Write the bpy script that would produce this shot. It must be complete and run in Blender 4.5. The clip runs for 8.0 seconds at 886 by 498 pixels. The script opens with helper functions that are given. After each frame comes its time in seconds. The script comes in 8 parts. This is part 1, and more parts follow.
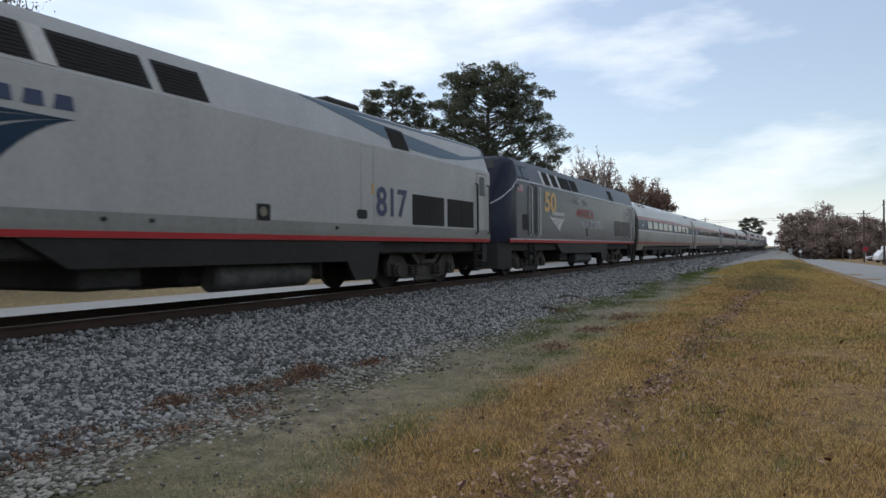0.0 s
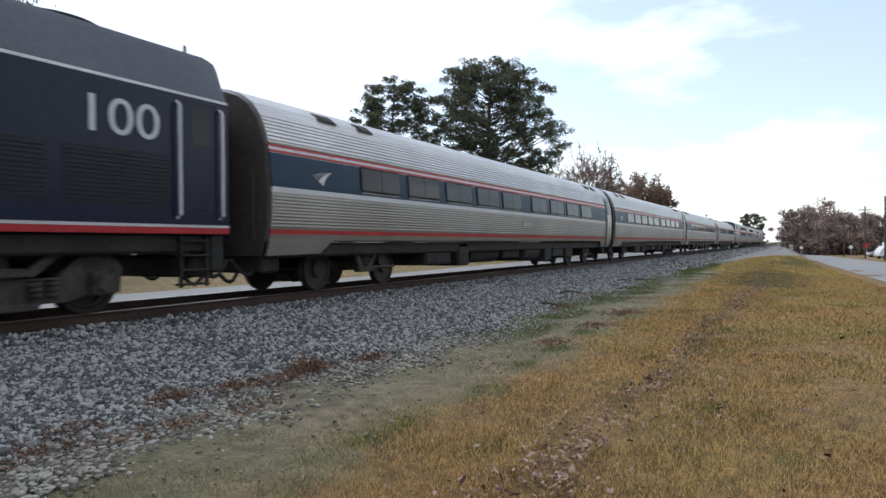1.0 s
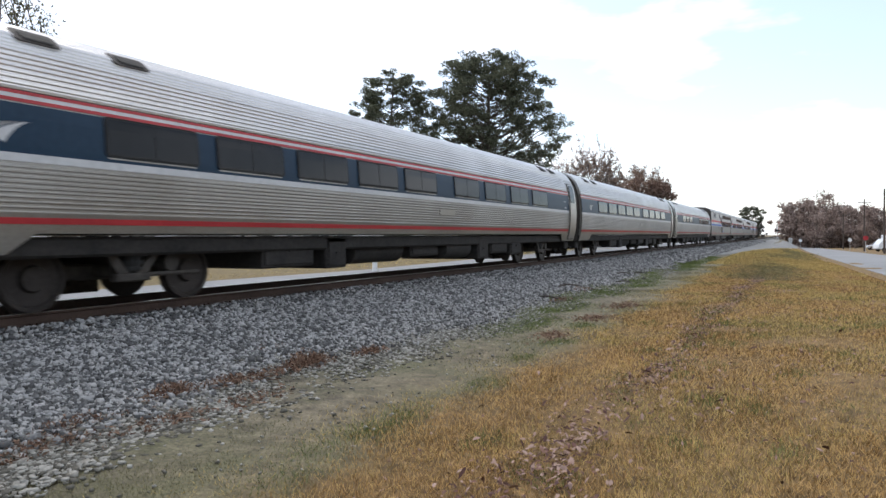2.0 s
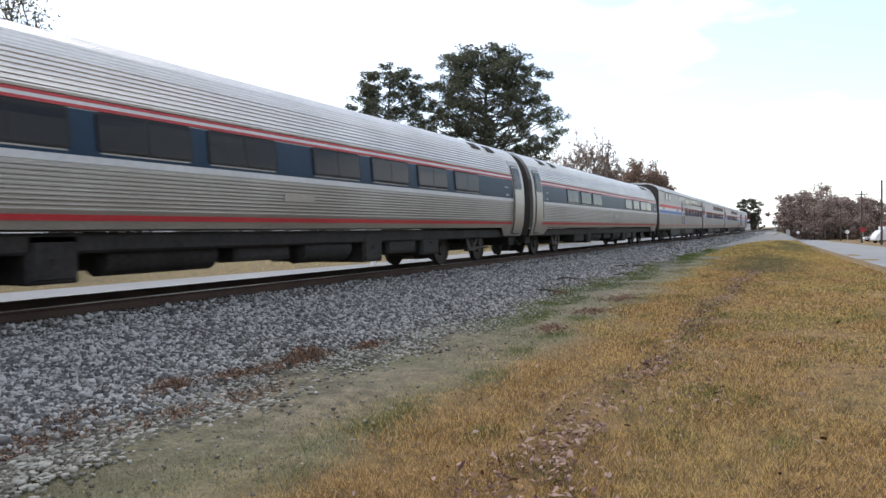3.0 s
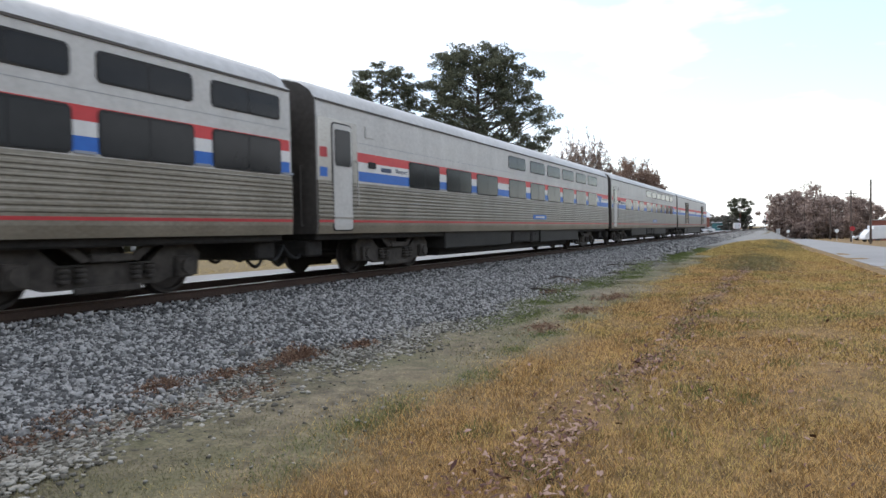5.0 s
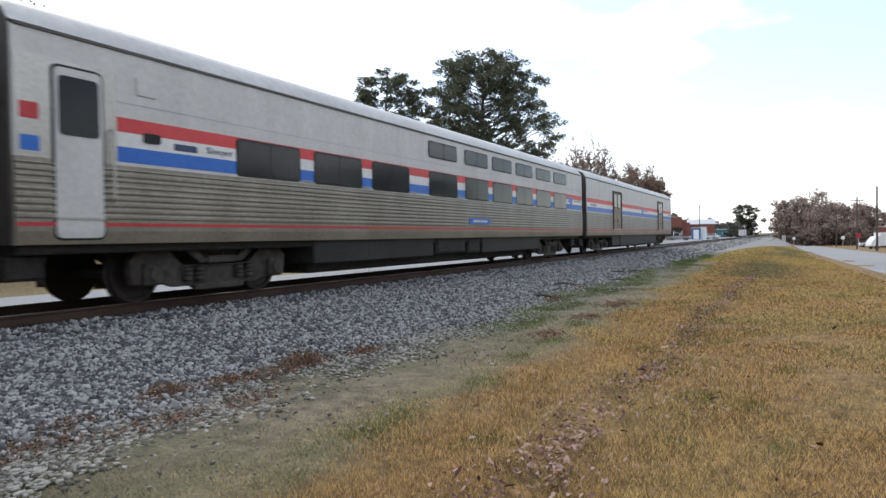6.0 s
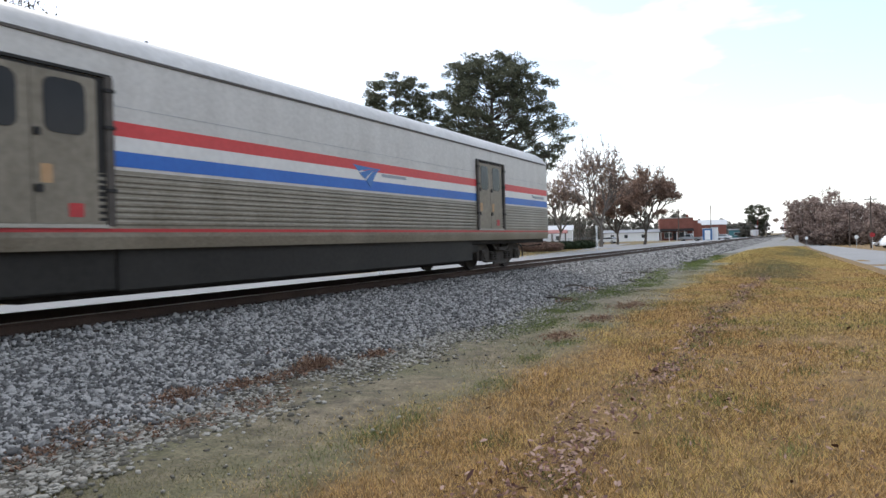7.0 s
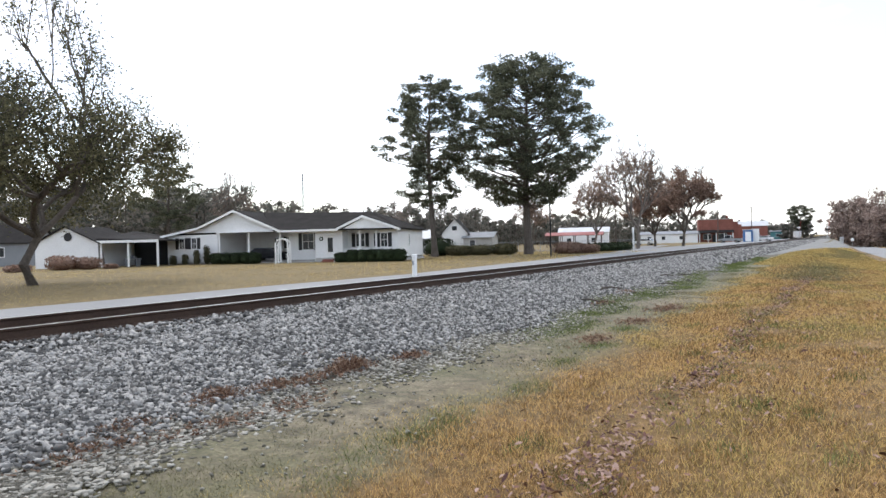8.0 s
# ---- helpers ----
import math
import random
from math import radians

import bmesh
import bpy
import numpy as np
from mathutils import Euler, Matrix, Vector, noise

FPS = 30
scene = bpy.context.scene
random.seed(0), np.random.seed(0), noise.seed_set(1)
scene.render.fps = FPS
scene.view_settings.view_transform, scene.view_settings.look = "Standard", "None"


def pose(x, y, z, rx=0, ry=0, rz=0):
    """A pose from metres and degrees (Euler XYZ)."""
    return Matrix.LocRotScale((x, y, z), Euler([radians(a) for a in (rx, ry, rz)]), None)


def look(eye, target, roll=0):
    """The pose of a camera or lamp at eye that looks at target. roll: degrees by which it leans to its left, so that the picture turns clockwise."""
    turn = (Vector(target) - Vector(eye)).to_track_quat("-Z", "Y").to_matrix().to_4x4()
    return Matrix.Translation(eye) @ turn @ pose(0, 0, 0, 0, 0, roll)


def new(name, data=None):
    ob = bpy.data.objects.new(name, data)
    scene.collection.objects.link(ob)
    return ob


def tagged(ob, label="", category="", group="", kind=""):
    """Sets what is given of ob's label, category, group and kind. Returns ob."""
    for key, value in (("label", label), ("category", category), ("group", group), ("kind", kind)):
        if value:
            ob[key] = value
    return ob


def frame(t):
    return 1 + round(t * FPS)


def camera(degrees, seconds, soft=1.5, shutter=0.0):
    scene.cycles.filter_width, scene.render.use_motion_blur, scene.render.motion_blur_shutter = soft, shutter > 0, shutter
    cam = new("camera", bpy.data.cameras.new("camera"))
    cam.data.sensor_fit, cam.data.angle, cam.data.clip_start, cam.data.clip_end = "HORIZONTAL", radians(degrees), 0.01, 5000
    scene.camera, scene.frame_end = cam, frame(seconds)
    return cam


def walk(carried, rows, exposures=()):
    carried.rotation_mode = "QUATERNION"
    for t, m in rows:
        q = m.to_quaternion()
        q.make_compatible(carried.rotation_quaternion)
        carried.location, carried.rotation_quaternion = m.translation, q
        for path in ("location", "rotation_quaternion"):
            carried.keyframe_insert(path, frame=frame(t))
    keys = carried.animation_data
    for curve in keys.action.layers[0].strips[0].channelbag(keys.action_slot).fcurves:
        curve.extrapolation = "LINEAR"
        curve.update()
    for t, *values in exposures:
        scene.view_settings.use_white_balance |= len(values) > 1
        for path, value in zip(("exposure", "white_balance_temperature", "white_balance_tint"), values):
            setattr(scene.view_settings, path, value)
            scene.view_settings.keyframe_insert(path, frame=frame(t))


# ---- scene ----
# z = 0 is the top of the rails, y runs along the track, x = 0 is where the camera stands
EYE = (0.0, 0.0, 0.953)
TRACK_X = -9.9
SPEED = 32.07
cam = camera(66.42, 8.0, soft=1.5, shutter=0.07)
TURNS = [
    (0.0, 27.471, 0.027, 0.623), (0.5, 27.514, -0.174, 0.8), (1.0, 27.538, -0.361, 0.53), (1.5, 27.516, -0.628, 0.46),
    (3.0, 27.308, -1.446, 0.905), (3.5, 27.162, -1.588, 0.888), (4.0, 26.823, -1.656, 0.793), (4.5, 26.576, -1.665, 0.99),
    (6.0, 27.036, -0.999, 0.825), (6.5, 27.321, -0.826, 1.091), (7.0, 27.883, -0.743, 1.313), (7.5, 29.084, -0.668, 1.596),
    (8.0, 30.801, -0.52, 1.354)]
walk(cam, [(t, pose(*EYE, 90 + pitch, roll, yaw)) for t, yaw, pitch, roll in TURNS],
     exposures=[(0.0, -0.04, 6340, 8), (0.5, 0.0, 6350, 8), (1.0, 0.45, 6380, 9), (1.5, 0.66, 6420, 10), (3.5, 0.72, 6440, 10), (6.5, 0.74, 6450, 10), (7.0, 0.74, 6450, 10), (7.5, 0.80, 6480, 10), (8.0, 0.98, 6540, 10)])

# ---- light: a thin overcast with blue gaps, the sun veiled behind the train ----
SUN_AZ, SUN_EL = radians(62), radians(48)
world = bpy.data.worlds.new("sky")
scene.world = world
world.use_nodes = True
wn, wl = world.node_tree.nodes, world.node_tree.links
wn.clear()
w_out, w_bg = wn.new("ShaderNodeOutputWorld"), wn.new("ShaderNodeBackground")
w_sky, w_co = wn.new("ShaderNodeTexSky"), wn.new("ShaderNodeTexCoord")
w_sky.sky_type, w_sky.sun_disc = "NISHITA", False
w_sky.sun_elevation, w_sky.sun_rotation = SUN_EL, -SUN_AZ
w_map = wn.new("ShaderNodeMapping")
w_map.inputs["Scale"].default_value = (1.8, 1.8, 6.0)
w_map.inputs["Rotation"].default_value = (0.10, -0.12, 0.3)
w_map.inputs["Location"].default_value = (0.35, 0.2, 1.1)
w_noise = wn.new("ShaderNodeTexNoise")
w_noise.inputs["Scale"].default_value, w_noise.inputs["Detail"].default_value, w_noise.inputs["Roughness"].default_value = 1.5, 6.0, 0.55
w_ramp = wn.new("ShaderNodeValToRGB")
w_ramp.color_ramp.elements[0].position, w_ramp.color_ramp.elements[0].color = 0.44, (0.20, 0.20, 0.20, 1)
w_ramp.color_ramp.elements[1].position, w_ramp.color_ramp.elements[1].color = 0.65, (1, 1, 1, 1)
w_gain = wn.new("ShaderNodeVectorMath")
w_gain.operation = "SCALE"
w_gain.inputs["Scale"].default_value = 0.13
w_cloud = wn.new("ShaderNodeMixRGB")
w_cloud.inputs["Color2"].default_value = (1.12, 1.15, 1.2, 1)
w_bg.inputs["Strength"].default_value = 1.0
wl.new(w_co.outputs["Generated"], w_map.inputs["Vector"])
wl.new(w_map.outputs["Vector"], w_noise.inputs["Vector"])
wl.new(w_noise.outputs["Fac"], w_ramp.inputs["Fac"])
wl.new(w_sky.outputs["Color"], w_gain.inputs[0])
w_sep, w_low, w_max = wn.new("ShaderNodeSeparateXYZ"), wn.new("ShaderNodeMapRange"), wn.new("ShaderNodeMath")
w_low.inputs["From Min"].default_value, w_low.inputs["From Max"].default_value = 0.11, 0.0
w_low.inputs["To Min"].default_value, w_low.inputs["To Max"].default_value = 0.0, 0.8
w_max.operation = "MAXIMUM"
wl.new(w_co.outputs["Generated"], w_sep.inputs[0])
wl.new(w_sep.outputs["Z"], w_low.inputs["Value"])
wl.new(w_low.outputs[0], w_max.inputs[0])
wl.new(w_ramp.outputs["Color"], w_max.inputs[1])
wl.new(w_max.outputs[0], w_cloud.inputs["Fac"])
wl.new(w_gain.outputs["Vector"], w_cloud.inputs["Color1"])
wl.new(w_cloud.outputs["Color"], w_bg.inputs["Color"])
wl.new(w_bg.outputs["Background"], w_out.inputs["Surface"])
sun = new("sun", bpy.data.lights.new("sun", "SUN"))
sun.data.energy, sun.data.angle, sun.data.color = 0.9, radians(25), (1.0, 0.95, 0.88)
sun.matrix_world = look((-math.sin(SUN_AZ) * 60, math.cos(SUN_AZ) * 60, math.tan(SUN_EL) * 60), (0, 0, 0))

# ---- materials ----
def material(name, dark, light, rough=0.7, metal=0.0, grain=12.0, stain=0.8, bump=0.15, spec=0.4, pick=0.0, dirt=None, streak=None):
    """A surface whose colour wanders between dark and light at two scales; pick adds variation from piece to piece."""
    m = bpy.data.materials.new(name)
    m.use_nodes = True
    n, l = m.node_tree.nodes, m.node_tree.links
    b = n["Principled BSDF"]
    co = n.new("ShaderNodeTexCoord")
    fine, wide = n.new("ShaderNodeTexNoise"), n.new("ShaderNodeTexNoise")
    for node, scale, detail in ((fine, grain, 6.0), (wide, stain, 4.0)):
        node.inputs["Scale"].default_value, node.inputs["Detail"].default_value = scale, detail
        l.new(co.outputs["Object"], node.inputs["Vector"])
    if streak:
        drawn = n.new("ShaderNodeMapping")
        drawn.inputs["Scale"].default_value = streak
        l.new(co.outputs["Object"], drawn.inputs["Vector"])
        l.new(drawn.outputs["Vector"], wide.inputs["Vector"])
    mix = n.new("ShaderNodeMath")
    mix.operation = "MULTIPLY_ADD"
    mix.inputs[1].default_value = 0.5
    half = n.new("ShaderNodeMath")
    half.operation = "MULTIPLY"
    half.inputs[1].default_value = 0.5
    l.new(wide.outputs["Fac"], half.inputs[0])
    l.new(fine.outputs["Fac"], mix.inputs[0])
    l.new(half.outputs[0], mix.inputs[2])
    value = mix.outputs[0]
    if pick:
        geo = n.new("ShaderNodeNewGeometry")
        more = n.new("ShaderNodeMath")
        more.operation = "MULTIPLY_ADD"
        more.inputs[1].default_value = pick
        less = n.new("ShaderNodeMath")
        less.operation = "SUBTRACT"
        less.inputs[1].default_value = pick / 2
        l.new(geo.outputs["Random Per Island"], more.inputs[0])
        l.new(value, more.inputs[2])
        l.new(more.outputs[0], less.inputs[0])
        value = less.outputs[0]
    ramp = n.new("ShaderNodeValToRGB")
    e = ramp.color_ramp.elements
    e[0].position, e[0].color = 0.32, (*dark, 1)
    e[1].position, e[1].color = 0.68, (*light, 1)
    if dirt:
        x = e.new(0.5)
        x.color = (*dirt, 1)
    l.new(value, ramp.inputs["Fac"])
    l.new(ramp.outputs["Color"], b.inputs["Base Color"])
    b.inputs["Roughness"].default_value, b.inputs["Metallic"].default_value = rough, metal
    b.inputs["Specular IOR Level"].default_value = spec
    if bump:
        bp = n.new("ShaderNodeBump")
        bp.inputs["Strength"].default_value, bp.inputs["Distance"].default_value = bump, 0.02
        l.new(fine.outputs["Fac"], bp.inputs["Height"])
        l.new(bp.outputs["Normal"], b.inputs["Normal"])
    return m


def foliage(*args, **kw):
    """A leaf surface that also lets light through."""
    m = material(*args, **kw)
    n, l = m.node_tree.nodes, m.node_tree.links
    b = n["Principled BSDF"]
    ramp = next(x for x in n if x.type == "VALTORGB")
    thin, mix = n.new("ShaderNodeBsdfTranslucent"), n.new("ShaderNodeMixShader")
    mix.inputs[0].default_value = 0.5
    l.new(ramp.outputs["Color"], thin.inputs["Color"])
    l.new(b.outputs[0], mix.inputs[1])
    l.new(thin.outputs[0], mix.inputs[2])
    l.new(mix.outputs[0], n["Material Output"].inputs["Surface"])
    return m


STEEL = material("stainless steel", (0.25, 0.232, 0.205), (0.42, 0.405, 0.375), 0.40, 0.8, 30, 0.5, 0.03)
STEEL_DIRTY = material("road-soiled stainless fluting", (0.14, 0.124, 0.095), (0.28, 0.258, 0.215), 0.36, 0.6, 20, 1.2, 0.03, streak=(1, 0.8, 0.5))
PAPER = material("faded orange paper", (0.36, 0.22, 0.11), (0.46, 0.30, 0.17), 0.8, 0, 10, 0.6, 0.0)
TANK_GREY = material("dusty grey tank", (0.045, 0.043, 0.04), (0.12, 0.115, 0.108), 0.7, 0.2, 6, 1.5, 0.1)
EMBLEM_BLUE = material("emblem blue", (0.03, 0.13, 0.36), (0.045, 0.17, 0.44), 0.4, 0, 10, 0.6, 0.0)
# paler than STEEL: the sky's reflection is mixed into the roof's base colour
STEEL_ROOF = material("stainless roof with painted sky sheen", (0.46, 0.445, 0.43), (0.68, 0.665, 0.65), 0.33, 0.85, 30, 0.5, 0.03)
STEEL_DOOR = material("dull stainless door", (0.31, 0.29, 0.26), (0.46, 0.44, 0.405), 0.36, 0.75, 20, 0.6, 0.03)
SILVER = material("silver car paint", (0.42, 0.408, 0.385), (0.57, 0.557, 0.53), 0.5, 0.1, 14, 1.3, 0.02, streak=(1, 1.4, 0.45))
ROOF = material("sooty car roof", (0.40, 0.395, 0.38), (0.56, 0.555, 0.54), 0.5, 0.15, 8, 0.6, 0.03)
ROOF_DARK = material("grey engine roof", (0.055, 0.062, 0.075), (0.09, 0.10, 0.115), 0.45, 0.1, 8, 0.6, 0.03)
NAVY = material("dark navy paint", (0.006, 0.009, 0.024), (0.012, 0.016, 0.036), 0.24, 0.0, 6, 0.5, 0.02, 0.23)
ENGINE_GREY = material("light grey engine paint", (0.33, 0.326, 0.312), (0.42, 0.416, 0.40), 0.42, 0.1, 10, 1.2, 0.03, streak=(1, 1.2, 0.4))
GREY_BAND = material("dusty grey lower panel", (0.19, 0.185, 0.165), (0.27, 0.265, 0.245), 0.5, 0.1, 10, 0.7, 0.03)
BLUE_ROOF = material("slate blue paint", (0.045, 0.085, 0.125), (0.065, 0.115, 0.16), 0.4, 0.0, 8, 0.5, 0.02)
BLUE_BAND = material("deep blue window band", (0.006, 0.024, 0.050), (0.012, 0.036, 0.068), 0.40, 0.0, 10, 0.4, 0.02, 0.2)
DOOR_DULL = material("soiled steel door", (0.15, 0.132, 0.10), (0.27, 0.24, 0.19), 0.6, 0.3, 8, 0.9, 0.04, streak=(1, 1.2, 0.6))
RED = material("red stripe", (0.33, 0.021, 0.027), (0.46, 0.038, 0.042), 0.45, 0, 10, 0.6, 0.0)
BLUE = material("bright blue stripe", (0.012, 0.10, 0.40), (0.02, 0.14, 0.50), 0.4, 0, 10, 0.6, 0.0)
RED_BRIGHT = material("bright red stripe", (0.46, 0.035, 0.038), (0.60, 0.055, 0.055), 0.45, 0, 10, 0.6, 0.0)
WHITE_BRIGHT = material("bright white stripe", (0.56, 0.55, 0.535), (0.70, 0.69, 0.67), 0.45, 0, 10, 0.6, 0.0)
WHITE = material("white stripe", (0.46, 0.46, 0.46), (0.62, 0.62, 0.62), 0.45, 0, 10, 0.6, 0.0)
GOLD = material("gold lettering", (0.48, 0.28, 0.07), (0.60, 0.37, 0.11), 0.4, 0.1, 10, 0.6, 0.0)
INK = material("dark blue lettering", (0.02, 0.035, 0.08), (0.03, 0.05, 0.11), 0.4, 0, 10, 0.6, 0.0)
LETTER_GREY = material("faded grey lettering", (0.22, 0.24, 0.27), (0.3, 0.32, 0.35), 0.5, 0, 10, 0.6, 0.0)
GLASS = material("tinted window glass", (0.006, 0.007, 0.008), (0.013, 0.014, 0.016), 0.12, 0.0, 3, 0.7, 0.0, 0.22)
RUBBER = material("black rubber", (0.010, 0.010, 0.010), (0.022, 0.021, 0.020), 0.75, 0, 20, 1, 0.05)
GRIME = material("grimy underframe", (0.010, 0.009, 0.008), (0.040, 0.035, 0.031), 0.8, 0.1, 14, 1.5, 0.25)
TRUCK = material("dusty cast iron", (0.022, 0.019, 0.016), (0.085, 0.073, 0.062), 0.8, 0.15, 9, 2.5, 0.25)
SKIRT = material("dark grey skirt", (0.016, 0.015, 0.0135), (0.031, 0.029, 0.026), 0.6, 0.0, 12, 1.2, 0.08, 0.22)
BELLOWS = material("dirty diaphragm", (0.05, 0.043, 0.037), (0.10, 0.088, 0.077), 0.7, 0.2, 10, 1.0, 0.15)
WHEEL = material("wheel steel", (0.030, 0.025, 0.022), (0.065, 0.055, 0.05), 0.6, 0.5, 20, 2, 0.1)
RAIL_SIDE = material("rusty rail", (0.040, 0.024, 0.017), (0.075, 0.045, 0.032), 0.75, 0.2, 25, 1.5, 0.2)
RAIL_TOP = material("polished rail head", (0.45, 0.43, 0.41), (0.6, 0.58, 0.56), 0.28, 0.9, 25, 1.5, 0.02)
TIE = material("creosoted tie", (0.022, 0.016, 0.012), (0.055, 0.040, 0.030), 0.85, 0, 18, 2, 0.4, pick=0.5)
STONE = material("granite ballast", (0.092, 0.090, 0.087), (0.37, 0.36, 0.342), 0.9, 0, 30, 2, 0.3, pick=1.1, dirt=(0.19, 0.186, 0.178))
STONE_DUSTY = material("dusty trodden stone", (0.10, 0.092, 0.074), (0.34, 0.325, 0.285), 0.95, 0, 30, 2, 0.3, pick=1.1, dirt=(0.19, 0.178, 0.15))
ASPHALT = material("worn pale asphalt", (0.20, 0.20, 0.20), (0.28, 0.28, 0.28), 0.9, 0, 40, 0.3, 0.2)
GRAVEL = material("pale dusty gravel", (0.15, 0.145, 0.135), (0.27, 0.265, 0.25), 0.95, 0, 24, 0.5, 0.3)
BARK = material("tree bark", (0.05, 0.042, 0.036), (0.13, 0.108, 0.09), 0.9, 0, 8, 1.5, 0.6)
BARK_PALE = material("pale bark", (0.10, 0.085, 0.075), (0.20, 0.175, 0.155), 0.9, 0, 8, 1.5, 0.5)
NEEDLES = foliage("pine needles", (0.062, 0.070, 0.050), (0.165, 0.172, 0.115), 0.75, 0, 2, 0.25, 0.0, 0.2, pick=0.6)
LEAF_GREEN = foliage("dull green leaves", (0.058, 0.060, 0.036), (0.165, 0.152, 0.085), 0.7, 0, 2, 0.3, 0.0, 0.2, pick=0.6)
# autumn leaves lightened and greyed, partly to carry haze in their colour
LEAF_BROWN = foliage("brown autumn leaves", (0.16, 0.108, 0.084), (0.36, 0.245, 0.19), 0.8, 0, 2, 0.3, 0.0, 0.2, pick=0.7)
LEAF_RUST = foliage("rust autumn leaves", (0.17, 0.122, 0.10), (0.36, 0.265, 0.215), 0.8, 0, 2, 0.3, 0.0, 0.2, pick=0.7)
# distance haze is mixed into these two: paler and greyer than near leaves
HAZY_RUST = foliage("haze-paled rusty woods", (0.20, 0.15, 0.13), (0.42, 0.33, 0.285), 0.8, 0, 2, 0.3, 0.0, 0.2, pick=0.7)
HAZY_LEAF = foliage("far woods", (0.105, 0.112, 0.095), (0.25, 0.225, 0.195), 0.9, 0, 1, 0.05, 0.0, 0.1, pick=0.6)
HEDGE = material("clipped hedge", (0.010, 0.018, 0.008), (0.035, 0.052, 0.022), 0.8, 0, 6, 1, 0.0, 0.2, pick=0.6)
SIDING = material("white siding", (0.70, 0.70, 0.70), (0.82, 0.82, 0.82), 0.6, 0, 6, 0.5, 0.05)
TRIM = material("white trim paint", (0.74, 0.74, 0.73), (0.84, 0.84, 0.83), 0.5, 0, 8, 0.8, 0.03)
SHINGLE = material("dark shingles", (0.014, 0.013, 0.013), (0.034, 0.031, 0.030), 0.95, 0, 20, 1, 0.4, 0.1)
PANE = material("dark house glass", (0.02, 0.022, 0.025), (0.05, 0.055, 0.06), 0.1, 0, 3, 0.7, 0.0, 0.5)
SHUTTER = material("black shutter", (0.012, 0.012, 0.014), (0.025, 0.025, 0.028), 0.6, 0, 10, 1, 0.1)
BRICK = material("red brick", (0.15, 0.055, 0.04), (0.26, 0.10, 0.075), 0.9, 0, 8, 0.6, 0.3, pick=0.3)
CONCRETE = material("concrete", (0.33, 0.32, 0.30), (0.46, 0.45, 0.43), 0.9, 0, 14, 0.8, 0.2)
WOOD_POLE = material("weathered pole wood", (0.06, 0.045, 0.036), (0.12, 0.095, 0.08), 0.9, 0, 12, 1, 0.3)
BLACK_METAL = material("black painted metal", (0.010, 0.010, 0.011), (0.02, 0.02, 0.022), 0.5, 0.3, 10, 1, 0.05)
CAR_WHITE = material("white car paint", (0.68, 0.69, 0.70), (0.76, 0.77, 0.78), 0.25, 0, 3, 0.5, 0.0)
CAR_SILVER = material("silver grey car paint", (0.26, 0.28, 0.30), (0.33, 0.35, 0.37), 0.28, 0.4, 3, 0.5, 0.0)
CAR_DARK = material("black car paint", (0.012, 0.012, 0.014), (0.02, 0.02, 0.024), 0.2, 0, 3, 0.5, 0.0)
DRY_LEAF = material("fallen oak leaf", (0.07, 0.030, 0.024), (0.33, 0.22, 0.172), 0.8, 0, 12, 2, 0.1, 0.3, pick=1.0, dirt=(0.19, 0.095, 0.07))
BLADE = foliage("dormant grass", (0.16, 0.092, 0.036), (0.70, 0.48, 0.21), 0.8, 0, 3, 0.45, 0.0, 0.2, pick=1.0, dirt=(0.42, 0.26, 0.10))
BLADE_STRAW = foliage("yellowing straw grass", (0.16, 0.118, 0.042), (0.66, 0.50, 0.20), 0.8, 0, 3, 0.45, 0.0, 0.2, pick=1.0, dirt=(0.40, 0.29, 0.10))
BLADE_OLIVE = material("olive grass", (0.105, 0.098, 0.045), (0.27, 0.245, 0.13), 0.85, 0, 3, 0.6, 0.0, 0.2, pick=0.7)
BLADE_GREEN = material("green grass", (0.075, 0.095, 0.03), (0.22, 0.26, 0.09), 0.8, 0, 3, 0.6, 0.0, 0.2, pick=0.6)
WEED = material("dry red weed", (0.115, 0.062, 0.042), (0.29, 0.185, 0.125), 0.85, 0, 6, 1, 0.0, 0.2, pick=0.8)


